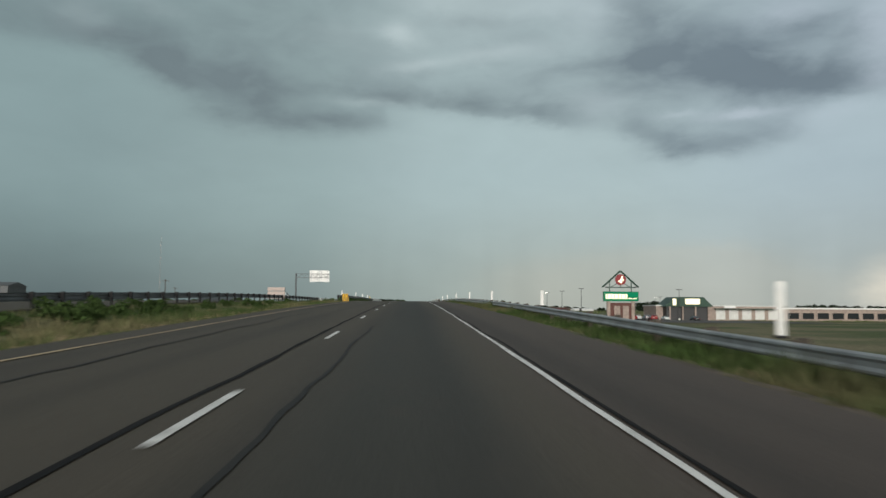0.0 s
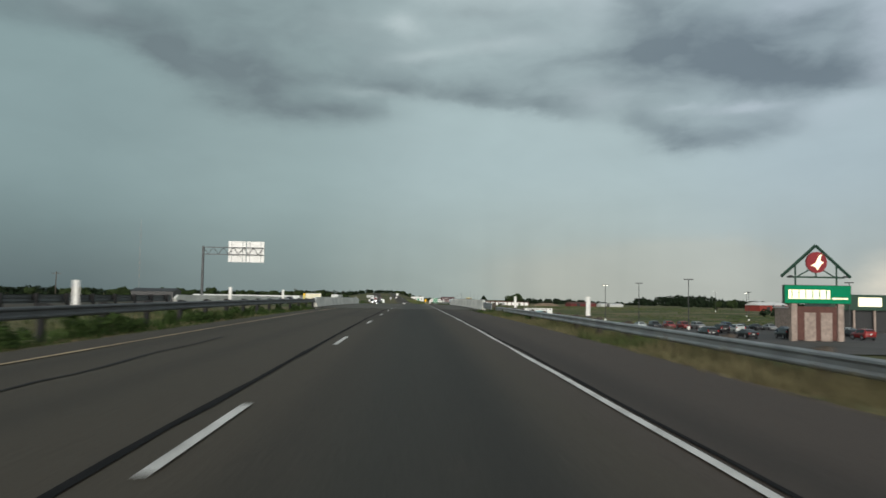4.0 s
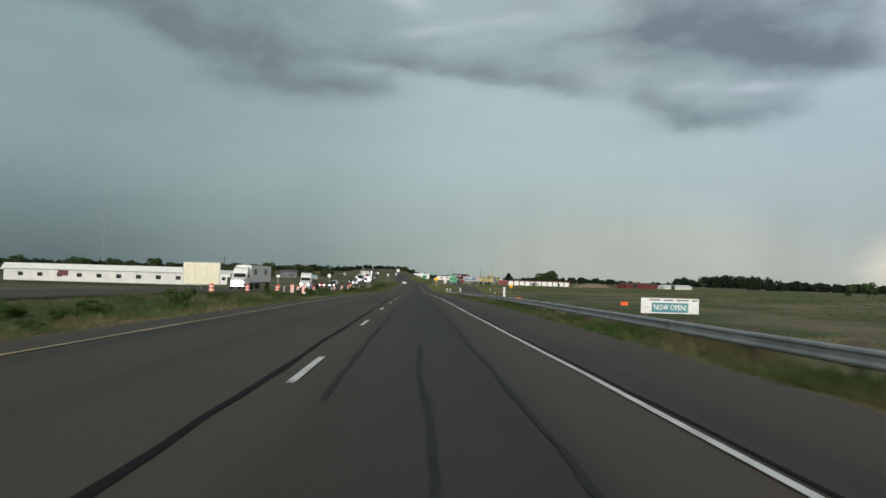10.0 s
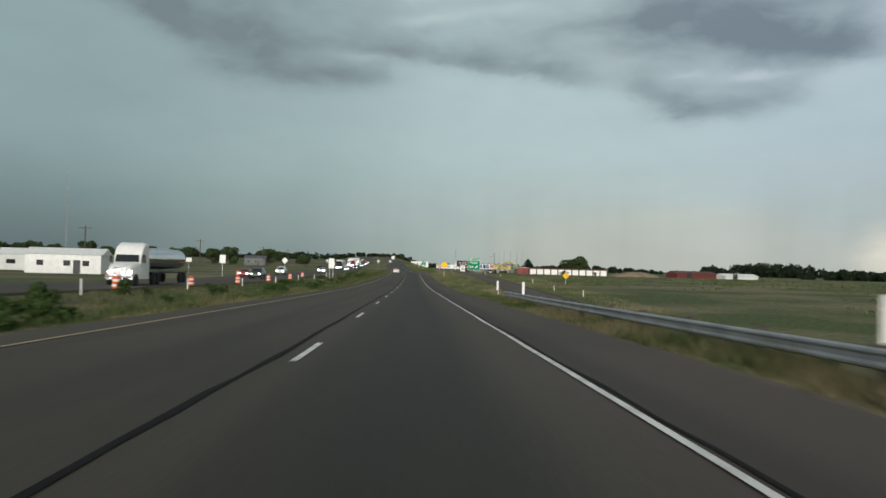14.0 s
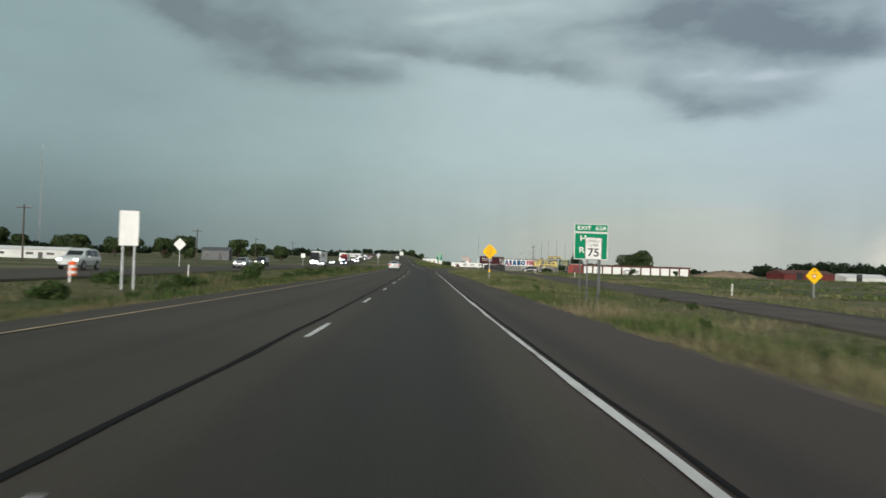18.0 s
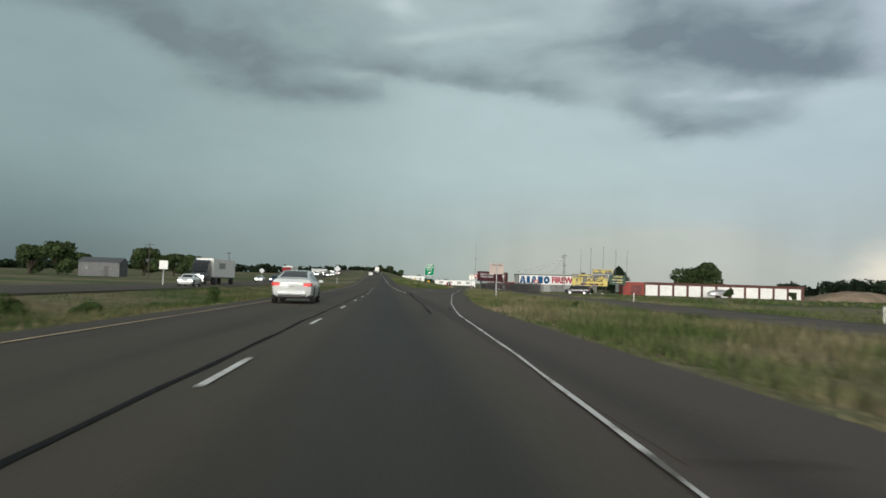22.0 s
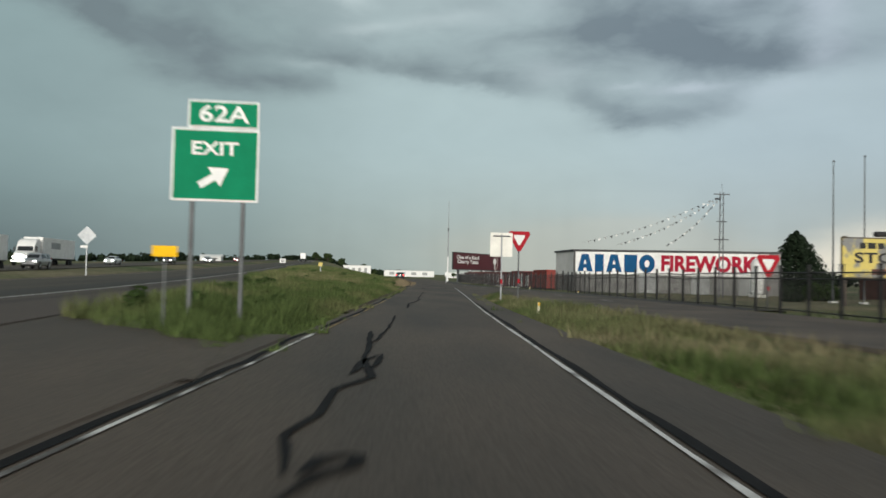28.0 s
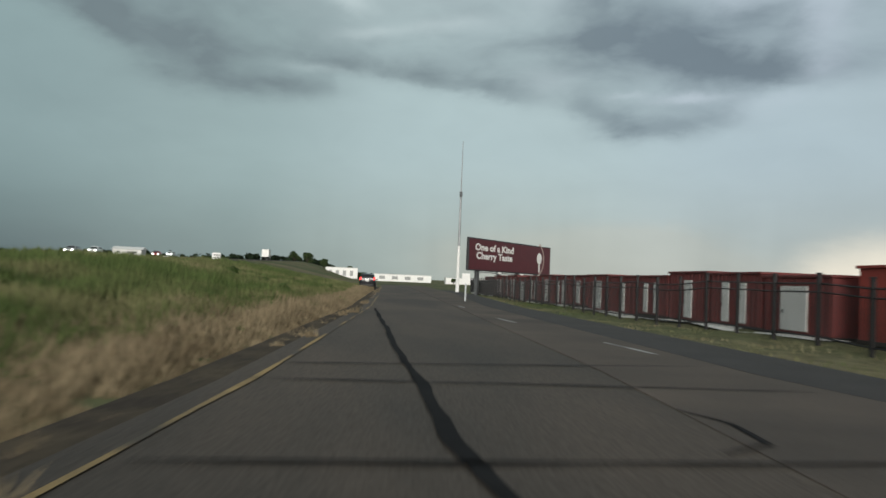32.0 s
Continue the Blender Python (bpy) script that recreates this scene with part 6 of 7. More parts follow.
def cherry_billboard():
    a, b = Vector((28.3, 912)), Vector((42.6, 930))
    m_, d = (a + b) / 2, b - a
    ang = math.degrees(math.atan2(d.y, d.x))
    g = float(ground_z(m_.x, m_.y))
    ob = thing("billboard", "maroon billboard with white slogan lettering on steel posts", "billboard", m_.x, m_.y, g, ang)
    W, zc = 22.6, 4.35 - g
    posts(ob, (-8, -2.5, 2.5, 8), zc, .5, .2, "galv_dark")
    p = part("board", Shape().box(0, 0, zc, W, .3, 3.9, .05), "dark_metal", ob)
    f = part("poster", Shape().box(0, -.17, zc, W - .4, .04, 3.6, .01), "board_red", p)
    for text, dz in (("One of a Kind", .85), ("Cherry Taste", -.15)):
        lettering("lettering", text, 1.12, .01, "white", f, pose(-4.9, -.21, zc + dz), width=9.8 if dz > 0 else 9.2, bold=.035)
    rings = [[(6.9 + r * math.cos(w), -.21, zc + .1 + r * math.sin(w)) for w in np.linspace(-1.2, 1.35, 12)] for r in (2.0, 2.25)]
    part("emblem", Shape().loft(rings, close=False, caps=False), "tan_sign", f)
    part("emblem", Shape().turned(0, 0, 0, [(.75, -.02), (.75, .02)], 18), "white", f, at=pose(7.6, -.22, zc + .25, 90))
    part("emblem", Shape().box(7.6, -.22, zc - 1.0, .35, .02, 1.2), "white", f)
    part("walkway", Shape().box(0, -.6, zc - 2.1, W * .9, .7, .08, .01), "galv_dark", ob)
    for s in (-6, 0, 6):
        lamp = part("floodlight", Shape().tube((s, -.2, zc - 2.1), (s, -1.5, zc - 2.2), .04, n=6), "galv_dark", ob)
        part("lamp_head", Shape().box(s, -1.5, zc - 2.1, .5, .3, .2, .04), "white", lamp)


cherry_billboard()
ob = thing("radio_mast", "tall slim white mast beside the billboard", "mast", 27.4, 912)
part("lower_pole", Shape().tube((0, 0, 0), (0, 0, 5.5), .22, .16, 10), "white", ob, round_off=True)
part("middle_pole", Shape().tube((0, 0, 5.5), (0, 0, 11.5), .14, .10, 10), "galv", ob, round_off=True)
part("upper_pole", Shape().tube((0, 0, 11.5), (0, 0, 17.7), .07, .03, 8), "galv", ob, round_off=True)
part("collar", Shape().tube((0, 0, 11.2), (0, 0, 11.8), .17, n=10), "galv_dark", ob)
for x, y, tall in ((43.2, 793, 10.6), (45.7, 793, 11.1), (48.9, 793.5, 11.5), (52.2, 794, 11.0), (55, 794, 10.5)):
    ob = thing("flagpole", "bare tall steel flagpole behind the storage yard", "flagpole", x, y, group="flagpoles")
    part("pole", Shape().tube((0, 0, 0), (0, 0, tall), .08, .035, 8), "galv_dark", ob, round_off=True)
    part("finial", Shape().turned(0, 0, tall, [(.03, 0), (.09, .06), (.09, .12), (.02, .18)], 8), "galv_dark", ob)
    part("base", Shape().box(0, 0, .08, .5, .5, .2, .03), "concrete", ob)


def pylon_sign():
    x, y, g = 59.3, 228, -2.0
    ob = thing("pylon_sign", "tall store pylon sign with green timber gable and lit emblem", "store sign", x, y, g)
    k = -g
    part("stone_base", Shape().box(0, .3, (3.2 + k) / 2 + .1, 6.4, .8, 3.0 + k, .05), "storage_brown", ob)
    for q in (-1.0, 1.45):
        part("stone_panel", Shape().box(q, -.14, (2.4 + k) / 2, 1.7, .12, 2.2 + k, .03), "stone_tan", ob)
    for s in (-1, 1):
        part("column", Shape().box(s * 3.5, 0, (3.6 + k) / 2, .9, .9, 3.6 + k, .05), "stone_tan", ob)
    b = part("name_board", Shape().box(0, -.2, 4.95 + k, 10.1, .6, 2.75, .05), "roof_green", ob)
    part("sheeting", Shape().box(0, -.52, 4.95 + k, 9.9, .04, 2.6, .01), "green_sign", b)
    lit = part("lit_lettering", Shape().box(-1.3, -.56, 4.95 + k, 6.2, .05, 1.35, .02), "backlit", b, "glowing pale name lettering block")
    for i in range(6):
        part("writing_bar", Shape().box(-3.9 + i * 1.03, -.60, 4.95 + k, .16, .02, 1.2), "green_sign", lit)
    bars(b, 3.3, 4.4 + k, 2.4, .5, 1, "backlit", -.57, 2)
    t = 12.2 + k
    e = 7.55 + k
    for s in (-1, 1):
        q = Vector((-s * 5.2, 0, e)), Vector((0, 0, t))
        dd = q[1] - q[0]
        part("rafter", Shape().tube(q[0], q[1], .24, n=4), "roof_green", ob)
        part("brace", Shape().tube((s * 3.0, 0, e - .1), (s * .4, 0, e + 1.4), .10, n=4), "roof_green", ob)
        part("upright", Shape().tube((s * 3.1, 0, 6.3 + k), (s * 3.1, 0, e + 1.7), .14, n=4), "roof_green", ob)
        part("spotlight", Shape().box(s * 4.1, -.6, e + .05, .6, .4, .25, .06), "dark_metal", ob)
    part("tie_beam", Shape().box(0, 0, e - .05, 8.6, .25, .25, .02), "roof_green", ob)
    part("king_post", Shape().box(0, 0, e + .6, .2, .2, 1.4, .02), "roof_green", ob)
    disc = part("emblem_disc", Shape().turned(0, 0, 0, [(1.55, -.2), (1.55, .2)], 28), "backlit_red", ob, at=pose(0, -.1, 9.7 + k, 90))
    part("emblem", Shape().prism([(-.9, 9.2 + k), (-.2, 9.6 + k), (.3, 10.7 + k), (.75, 10.9 + k), (.5, 10.0 + k), (1.0, 9.7 + k), (.5, 9.2 + k), (.1, 8.5 + k), (-.2, 9.0 + k)], -.36, -.31), "backlit", ob, "glowing pale bird-like emblem")


pylon_sign()


def store():
    g = float(right_base(290))
    ob = thing("store", "long outdoor store with dark green gabled entrance and pale walls", "building", 101, 289, g)
    H = 5.2
    part("front_wall", Shape().box(9, 8, H / 2, 44, 16, H, .05), "stone_tan", ob)
    part("roof", Shape().box(9, 8, H + .15, 44.6, 16.6, .35, .05), "offwhite", ob)
    part("long_wing_wall", Shape().box(60, 12, 2.2, 60, 18, 4.4, .05), "stone_tan", ob)
    part("long_wing_roof", Shape().box(60, 12, 4.65, 61, 19, .55, .05), "white", ob)
    e = part("entrance", Shape().box(-3, -2, 2.8, 15, 4, 5.6, .05), "dark_metal", ob)
    part("entrance_roof", Shape().loft([[(a, q, c) for a, c in ((-11.5, 5.0), (-7.5, 8.4), (2.5, 8.4), (6.0, 5.0))] for q in (-5.2, 6.0)]), "roof_green", ob)
    part("porch_sign", Shape().box(-1.5, -5.3, 6.8, 5.2, .2, 2.0, .05), "backlit", ob, "glowing pale sign on the entrance roof")
    part("emblem", Shape().box(-8.0, -5.3, 6.6, 1.3, .2, 2.3, .2), "backlit", ob)
    for i in range(4):
        part("porch_post", Shape().box(-9.5 + i * 4.6, -4.8, 2.5, .45, .45, 5.0, .03), "stone_tan", ob)
    for i in range(5):
        part("wall_panel", Shape().box(10.5 + i * 4.8, -.06, 2.3, 3.4, .12, 3.6, .03), "offwhite", ob)
    part("awning", Shape().box(20, -1.2, 4.3, 24, 2.4, .3, .05), "roof_green", ob)
    for i in range(10):
        part("window", Shape().box(33 + i * 5.6, 2.9, 1.9, 4.2, .1, 2.2, .02), "glass", ob)
    part("box_sign", Shape().box(13, -2.5, 5.0, 4.2, .2, .9, .05), "white", ob)


store()


def lot_lamp(x, y, h=10.4, lit=True):
    ob = thing("lot_lamp", "tall parking lot lamp with flat twin heads" + (", lit" if lit else ""), "lamp", x, y, group="lot lamps")
    part("pole", Shape().tube((0, 0, 0), (0, 0, h), .13, .08, 8), "dark_metal", ob, round_off=True)
    part("base", Shape().turned(0, 0, 0, [(.35, 0), (.35, .7), (.3, .75)], 12), "concrete", ob)
    for s in (-1, 1):
        hd = part("lamp_head", Shape().box(s * .55, 0, h + .05, .85, .6, .18, .05), "dark_metal", ob)
        part("lens", Shape().box(s * .55, 0, h - .06, .6, .42, .05, .01), "lamp_glow" if lit else "grey_metal", hd)


for x, y, h, lit in ((60.4, 286.5, 11.0, False), (62.5, 372, 11.6, True), (61.4, 329, 11.4, False), (94.5, 283, 10.8, False), (150, 470, 11, True), (130, 420, 11, False), (170, 560, 11, True)):
    lot_lamp(x, y, h, lit)
# the red barn, sheds and houses in the valley
for x, y, w, d, h, wall, roof, lab in ((231, 632, 24, 13, 4.0, "brick_red", "white", "long red barn with a pale metal roof"), (144, 800, 25, 9, 2.5, "container_red", "storage_brown", "red farm building far off"),
                                       (171, 808, 22, 8, 1.9, "offwhite", "white", "row of white sheds far off")):
    ob = thing("farm_building", lab, "building", x, y, right_base(y) - .2, 20)
    part("wall", Shape().box(0, 0, h / 2, w, d, h, .05), wall, ob)
    part("roof", Shape().prism([(-d / 2 - .4, 0), (d / 2 + .4, 0), (0, d * .16)], -w / 2 - .4, w / 2 + .4), roof, ob, at=pose(0, 0, h, 0, 0, 90))
    part("door", Shape().box(-w * .2, -d / 2 - .03, 1.5, 3, .08, 3.0), "dark_metal", ob)


def motel():
    ob = thing("long_building", "long low white building with a pale roof across the highway", "building", -72, 470, .1, -4)
    part("wall", Shape().box(0, 0, 1.35, 46, 9, 2.7, .03), "offwhite", ob)
    part("roof", Shape().prism([(-5.2, 0), (5.2, 0), (3.6, 1.3), (-3.6, 1.3)], -23.4, 23.4), "white", ob, at=pose(0, 0, 2.7, 0, 0, 90))
    part("awning", Shape().box(-26, -1, 2.5, 8, 6, .2, .03), "white", ob)
    for i in range(9):
        part("window", Shape().box(-19 + i * 4.6, -4.53, 1.5, 1.2, .06, .9, .01), "glass", ob)
    part("emblem", Shape().box(-9, -4.56, 1.9, 2.4, .06, 1.2), "board_red", ob)


motel()
for x, y, w, d, h, wall, lab, turn in ((-59, 526, 12, 7, 3.2, "white", "white metal shed across the highway", 8), (-70, 545, 20, 8, 3.0, "offwhite", "pale blue-white workshop across the highway", -5), (-86, 830, 11, 9, 4.0, "galv_dark", "grey metal barn across the highway", 5),
                                 (-112, 470, 18, 12, 5.5, "dark_metal", "dark gabled building across the highway", 0), (-118, 760, 16, 6, 2.3, "offwhite", "pale house trailer across the highway", 0), (-100, 700, 20, 5, 2.2, "offwhite", "pale house trailer across the highway", 4),
                                 (-150, 700, 20, 5, 2.4, "grey_metal", "pale house trailer across the highway", -6), (-49, 1060, 8, 5, 1.8, "offwhite", "pale shed far across the highway", 0), (-152, 300, 18, 14, 8.0, "galv_dark", "grey flat-roofed building far across the highway", 0)):
    ob = thing("shed", lab, "shed", x, y, None, turn)
    part("wall", Shape().box(0, 0, h / 2, w, d, h, .03), wall, ob)
    part("roof", Shape().prism([(-d / 2 - .3, 0), (d / 2 + .3, 0), (0, min(d * .16, 1.4))], -w / 2 - .3, w / 2 + .3), wall if wall != "offwhite" else "white", ob, at=pose(0, 0, h, 0, 0, 90))
    for i in (-.3, .05, .3):
        part("window", Shape().box(w * i, -d / 2 - .03, h * .55, w * .09, .06, h * .28), "glass", ob)
    part("door", Shape().box(w * .18, -d / 2 - .03, h * .36, 1.1, .06, h * .7), "dark_metal", ob)
# white halls far ahead where the highway crosses over
for x, y, w, h, lab, z in ((7.5, 1330, 20, 5.5, "white box trailer shape standing far ahead", 1.6), (46, 1335, 37, 3.4, "long pale warehouse far ahead", .8), (95, 1345, 40, 3.0, "long pale warehouse far ahead", .5)):
    ob = thing("warehouse", lab, "building", x, y, z)
    part("wall", Shape().box(0, 4, h / 2 - .5, w, 8, h + 1, .1), "white", ob)
    part("roof", Shape().box(0, 4, h + .1, w + .4, 8.4, .3, .05), "offwhite", ob)
    for i in range(4):
        part("dock_door", Shape().box(-w * .35 + i * w * .22, -.05, h * .4, w * .1, .1, h * .6), "grey_metal", ob)
# utility poles across the highway
for x, y, h in ((-60, 615, 8.6), (-58, 700, 8.6), (-62, 540, 8.8), (-75, 250, 9), (-95, 330, 9), (-64, 800, 9), (-68, 910, 9)):
    ob = thing("utility_pole", "wooden utility pole with a cross arm", "utility pole", x, y, group="utility poles")
    part("pole", Shape().tube((0, 0, 0), (0, 0, h), .16, .11, 8), "post_wood", ob, round_off=True)
    part("cross_arm", Shape().box(0, 0, h - .5, 2.4, .1, .12, .01), "post_wood", ob)
    for q in (-1, -.35, .35, 1):
        part("insulator", Shape().tube((q, 0, h - .44), (q, 0, h - .25), .05, n=6), "grey_metal", ob)


def lattice_tower():
    ob = thing("radio_tower", "tall thin lattice radio tower far off in the rain haze", "radio tower", -430, 1403, 0)
    for k in range(22):
        z0, z1 = k * 5.2, (k + 1) * 5.2
        sh = Shape()
        for i in range(3):
            w, w2 = i * 2.094, (i + 1) * 2.094
            a, b = Vector((1.1 * math.cos(w), 1.1 * math.sin(w), z0)), Vector((1.1 * math.cos(w), 1.1 * math.sin(w), z1))
            sh.tube(a, b, .07, n=4, caps=False).tube(a, (1.1 * math.cos(w2), 1.1 * math.sin(w2), z1), .035, n=4, caps=False)
        part("section", sh, "grey_metal" if k % 2 else "tan_sign", ob)
    part("aerial", Shape().tube((0, 0, 114.4), (0, 0, 122), .12, n=6), "offwhite", ob)


lattice_tower()


# red storage hall at the yard's near end
ob = thing("storage_hall", "low red metal storage hall with a pale roof edge", "building", 52.2, 787, None, -6)
part("wall", Shape().box(2.5, 3, 3.15 / 2, 5, 6, 3.15, .03), "brick_red", ob)
part("roof", Shape().box(2.5, 3, 3.20, 5.4, 6.4, .12, .02), "offwhite", ob)
part("door", Shape().box(3.2, -.04, 1.25, 2.6, .06, 2.4, .01), "container_red", ob)
part("corner_trim", Shape().box(.05, .0, 3.10 / 2, .12, .12, 3.10, .01), "offwhite", ob)

# ---- trees, shrubs, grass ----
def leaf_cards(rng, centres, radii, count, size, squash=.8):
    """Many small bent leaves spread through overlapping clumps."""
    k = rng.integers(0, len(centres), count)
    d = rng.normal(size=(count, 3))
    d /= np.linalg.norm(d, axis=1)[:, None]
    r = radii[k] * rng.uniform(.55, 1.08, count) ** .6
    p = centres[k] + d * r[:, None] * np.array([1, 1, squash])
    n = d + rng.normal(scale=.6, size=(count, 3))
    n /= np.linalg.norm(n, axis=1)[:, None]
    a = np.cross(n, rng.normal(size=(count, 3)))
    a /= np.linalg.norm(a, axis=1)[:, None]
    b = np.cross(n, a)
    s = size * rng.uniform(.6, 1.4, count)[:, None]
    v = np.stack([p - a * s, p - b * s * .55 + n * s * .12, p + a * s, p + b * s * .55 + n * s * .12], 1).reshape(-1, 3)
    f = np.arange(count * 4).reshape(-1, 4)
    return v, f


def card_mesh(name, v, f, material):
    me = bpy.data.meshes.new(name)
    me.from_pydata(v.tolist(), [], f.tolist())
    me.materials.append(M[material])
    return me


def tree_parts(seed, h, w, leaves, leaf=.42):
    rng = np.random.default_rng(seed)
    trunk = Shape()
    th = h * .16
    trunk.tube((0, 0, -.3), (.05, 0, th), w * .045, w * .032, 8)
    cs, rs = [], []
    n = 13
    for i in range(n):
        a = i * 2.4 + rng.uniform(-.4, .4)
        rr = w * .5 * rng.uniform(.25, .72)
        z = th + (h - th) * rng.uniform(.06, .86)
        rr *= 1.15 - .65 * ((z - th) / (h - th)) ** 2
        c = np.array([rr * math.cos(a), rr * math.sin(a), z])
        trunk.tube((.05, 0, th * rng.uniform(.75, 1)), tuple(c * .85 + np.array([0, 0, th * .1])), w * .022, w * .008, 5, False)
        cs.append(c)
        rs.append(w * rng.uniform(.15, .25))
    v, f = leaf_cards(rng, np.array(cs), np.array(rs), leaves, leaf)
    return trunk.mesh("trunk", True, M["bark"]), card_mesh("crown", v, f, "leaf")


def tree(meshes, x, y, s, turn, label, group="", z=None):
    ob = thing("tree", label, "tree", x, y, z, turn, group)
    ob.scale = (s, s, s)
    part("trunk", meshes[0], "bark", ob)
    part("crown", meshes[1], "leaf", ob)
    return ob


KINDS = [tree_parts(s, h, w, n) for s, h, w, n in ((1, 8.5, 9, 2600), (2, 7.5, 9.5, 2400), (3, 9.5, 8, 2400), (4, 6.5, 8, 2200))]
big = tree_parts(11, 10.5, 12.0, 5200, .42)
tree(big, 93.5, 849, 1.05, 0, "large round dark green tree behind the storage building").scale = (1.42, 1.42, 1.12)
rnd = random.Random(21)
# across the highway
for x, y, s in ((-68, 572, .62), (-74, 578, .5), (-86, 866, 1.35), (-78, 872, 1.1), (-101, 836, 1.3), (-112, 842, 1.15), (-58, 822, .8), (-66, 866, .9), (-122, 830, 1.2), (-131, 838, 1.05), (-141, 826, 1.3), (-152, 834, 1.1),
                (-163, 822, 1.2), (-176, 830, 1.3), (-188, 818, 1.1), (-202, 826, 1.25), (-216, 815, 1.1), (-170, 742, 1.1), (-186, 730, 1.2), (-200, 745, 1.0), (-158, 735, .9), (-214, 720, 1.2), (-228, 735, 1.1), (-134, 745, .9), (-240, 700, 1.2),
                (-255, 715, 1.1), (-120, 900, 1.1), (-96, 960, 1.0), (-106, 955, 1.2), (-210, 640, 1.0), (-225, 650, 1.1), (-190, 655, .9), (-240, 630, 1.0), (-176, 600, .85)):
    tree(rnd.choice(KINDS), x, y, s, rnd.uniform(0, 360), "dark green broadleaf tree across the highway", "trees across the highway")
for x, y, s in ((-22, 1330, .8), (-14, 1332, .9), (-4, 1338, .75), (12, 1345, .9), (20, 1345, .7), (80, 1345, .5)):
    tree(rnd.choice(KINDS), x, y, s, rnd.uniform(0, 360), "dark tree beside the far warehouses", "trees far ahead")
for x, y, s in ((63, 857, .5), (72, 772, .28), (88, 775, .25), (210, 662, .8), (222, 668, .9), (250, 645, .9), (258, 655, .8), (268, 640, .7)):
    tree(rnd.choice(KINDS), x, y, s, rnd.uniform(0, 360), "small dark green tree on the plain", "trees on the plain")


def conifer(x, y, h, wide=1.0):
    rng = np.random.default_rng(5)
    ob = thing("conifer", "dense dark conical juniper behind the fence", "tree", x, y)
    part("trunk", Shape().tube((0, 0, -.2), (0, 0, h * .8), .16, .05, 7), "bark", ob)
    cs, rs = [], []
    for i in range(60):
        t = rng.uniform(.03, .97)
        r = .40 * wide * h * (1 - t) ** .8
        a = rng.uniform(0, 6.28)
        cs.append((r * .6 * math.cos(a), r * .6 * math.sin(a), h * t))
        rs.append(.12 + r * .5)
    v, f = leaf_cards(rng, np.array(cs), np.array(rs), int(3800 * wide ** 2), .20, 1.2)
    part("crown", card_mesh("crown", v, f, "leaf_dark"), "leaf_dark", ob)


conifer(63.8, 834.5, 8.2, 1.45)
conifer(41.7, 796, 1.7)


def woods(name, path, height, depth, count, label, size=1.5):
    """A far belt of trees: leaf clumps over uneven crowns, one sheet of foliage."""
    rng = np.random.default_rng(len(path) + count)
    pts = np.array(path, float)
    seg = np.linalg.norm(np.diff(pts, axis=0), axis=1)
    total_len = seg.sum()
    crowns = int(total_len / 2.2)
    at = np.sort(rng.uniform(0, total_len, crowns))
    cum = np.concatenate([[0], np.cumsum(seg)])
    x, y = np.interp(at, cum, pts[:, 0]), np.interp(at, cum, pts[:, 1])
    off = rng.uniform(-depth, depth, crowns)
    y = y + off
    hh = height * rng.uniform(.5, 1.05, crowns) * (.8 + .35 * np.sin(at * .021) * np.sin(at * .0067 + 1))
    cs = np.stack([x, y, ground_z(x, y) * 0 + np.maximum(ground_z(x, y), -3) + hh * .5], -1)
    v, f = leaf_cards(rng, cs, hh * .55, count, size, .95)
    return tagged(new(name, card_mesh(name, v, f, "leaf_dark")), label, "woods", kind="stuff")


woods("far_woods", [(150, 1420), (240, 1380), (340, 1300)], 7.5, 14, 16000, "dark belt of trees along the horizon", 1.3)
woods("far_woods", [(330, 1300), (480, 1160), (640, 1000), (780, 800), (850, 500)], 13, 22, 60000, "dark belt of trees along the horizon", 1.7)
woods("far_woods", [(300, 1000), (420, 900), (560, 760), (640, 560), (660, 380)], 7.0, 16, 36000, "lower belt of trees in the valley", 1.4)
woods("far_woods", [(-900, 900), (-600, 1150), (-380, 1260), (-200, 1420), (-80, 1560), (60, 1700)], 8, 20, 22000, "dark belt of trees along the horizon", 2.0)
woods("far_woods", [(-420, 420), (-330, 620), (-260, 900), (-200, 1080)], 7, 12, 16000, "low dark trees across the highway")
woods("far_woods", [(160, 480), (260, 560), (380, 640), (470, 600)], 4.5, 10, 5000, "low scrub and trees in the valley", 1.0)


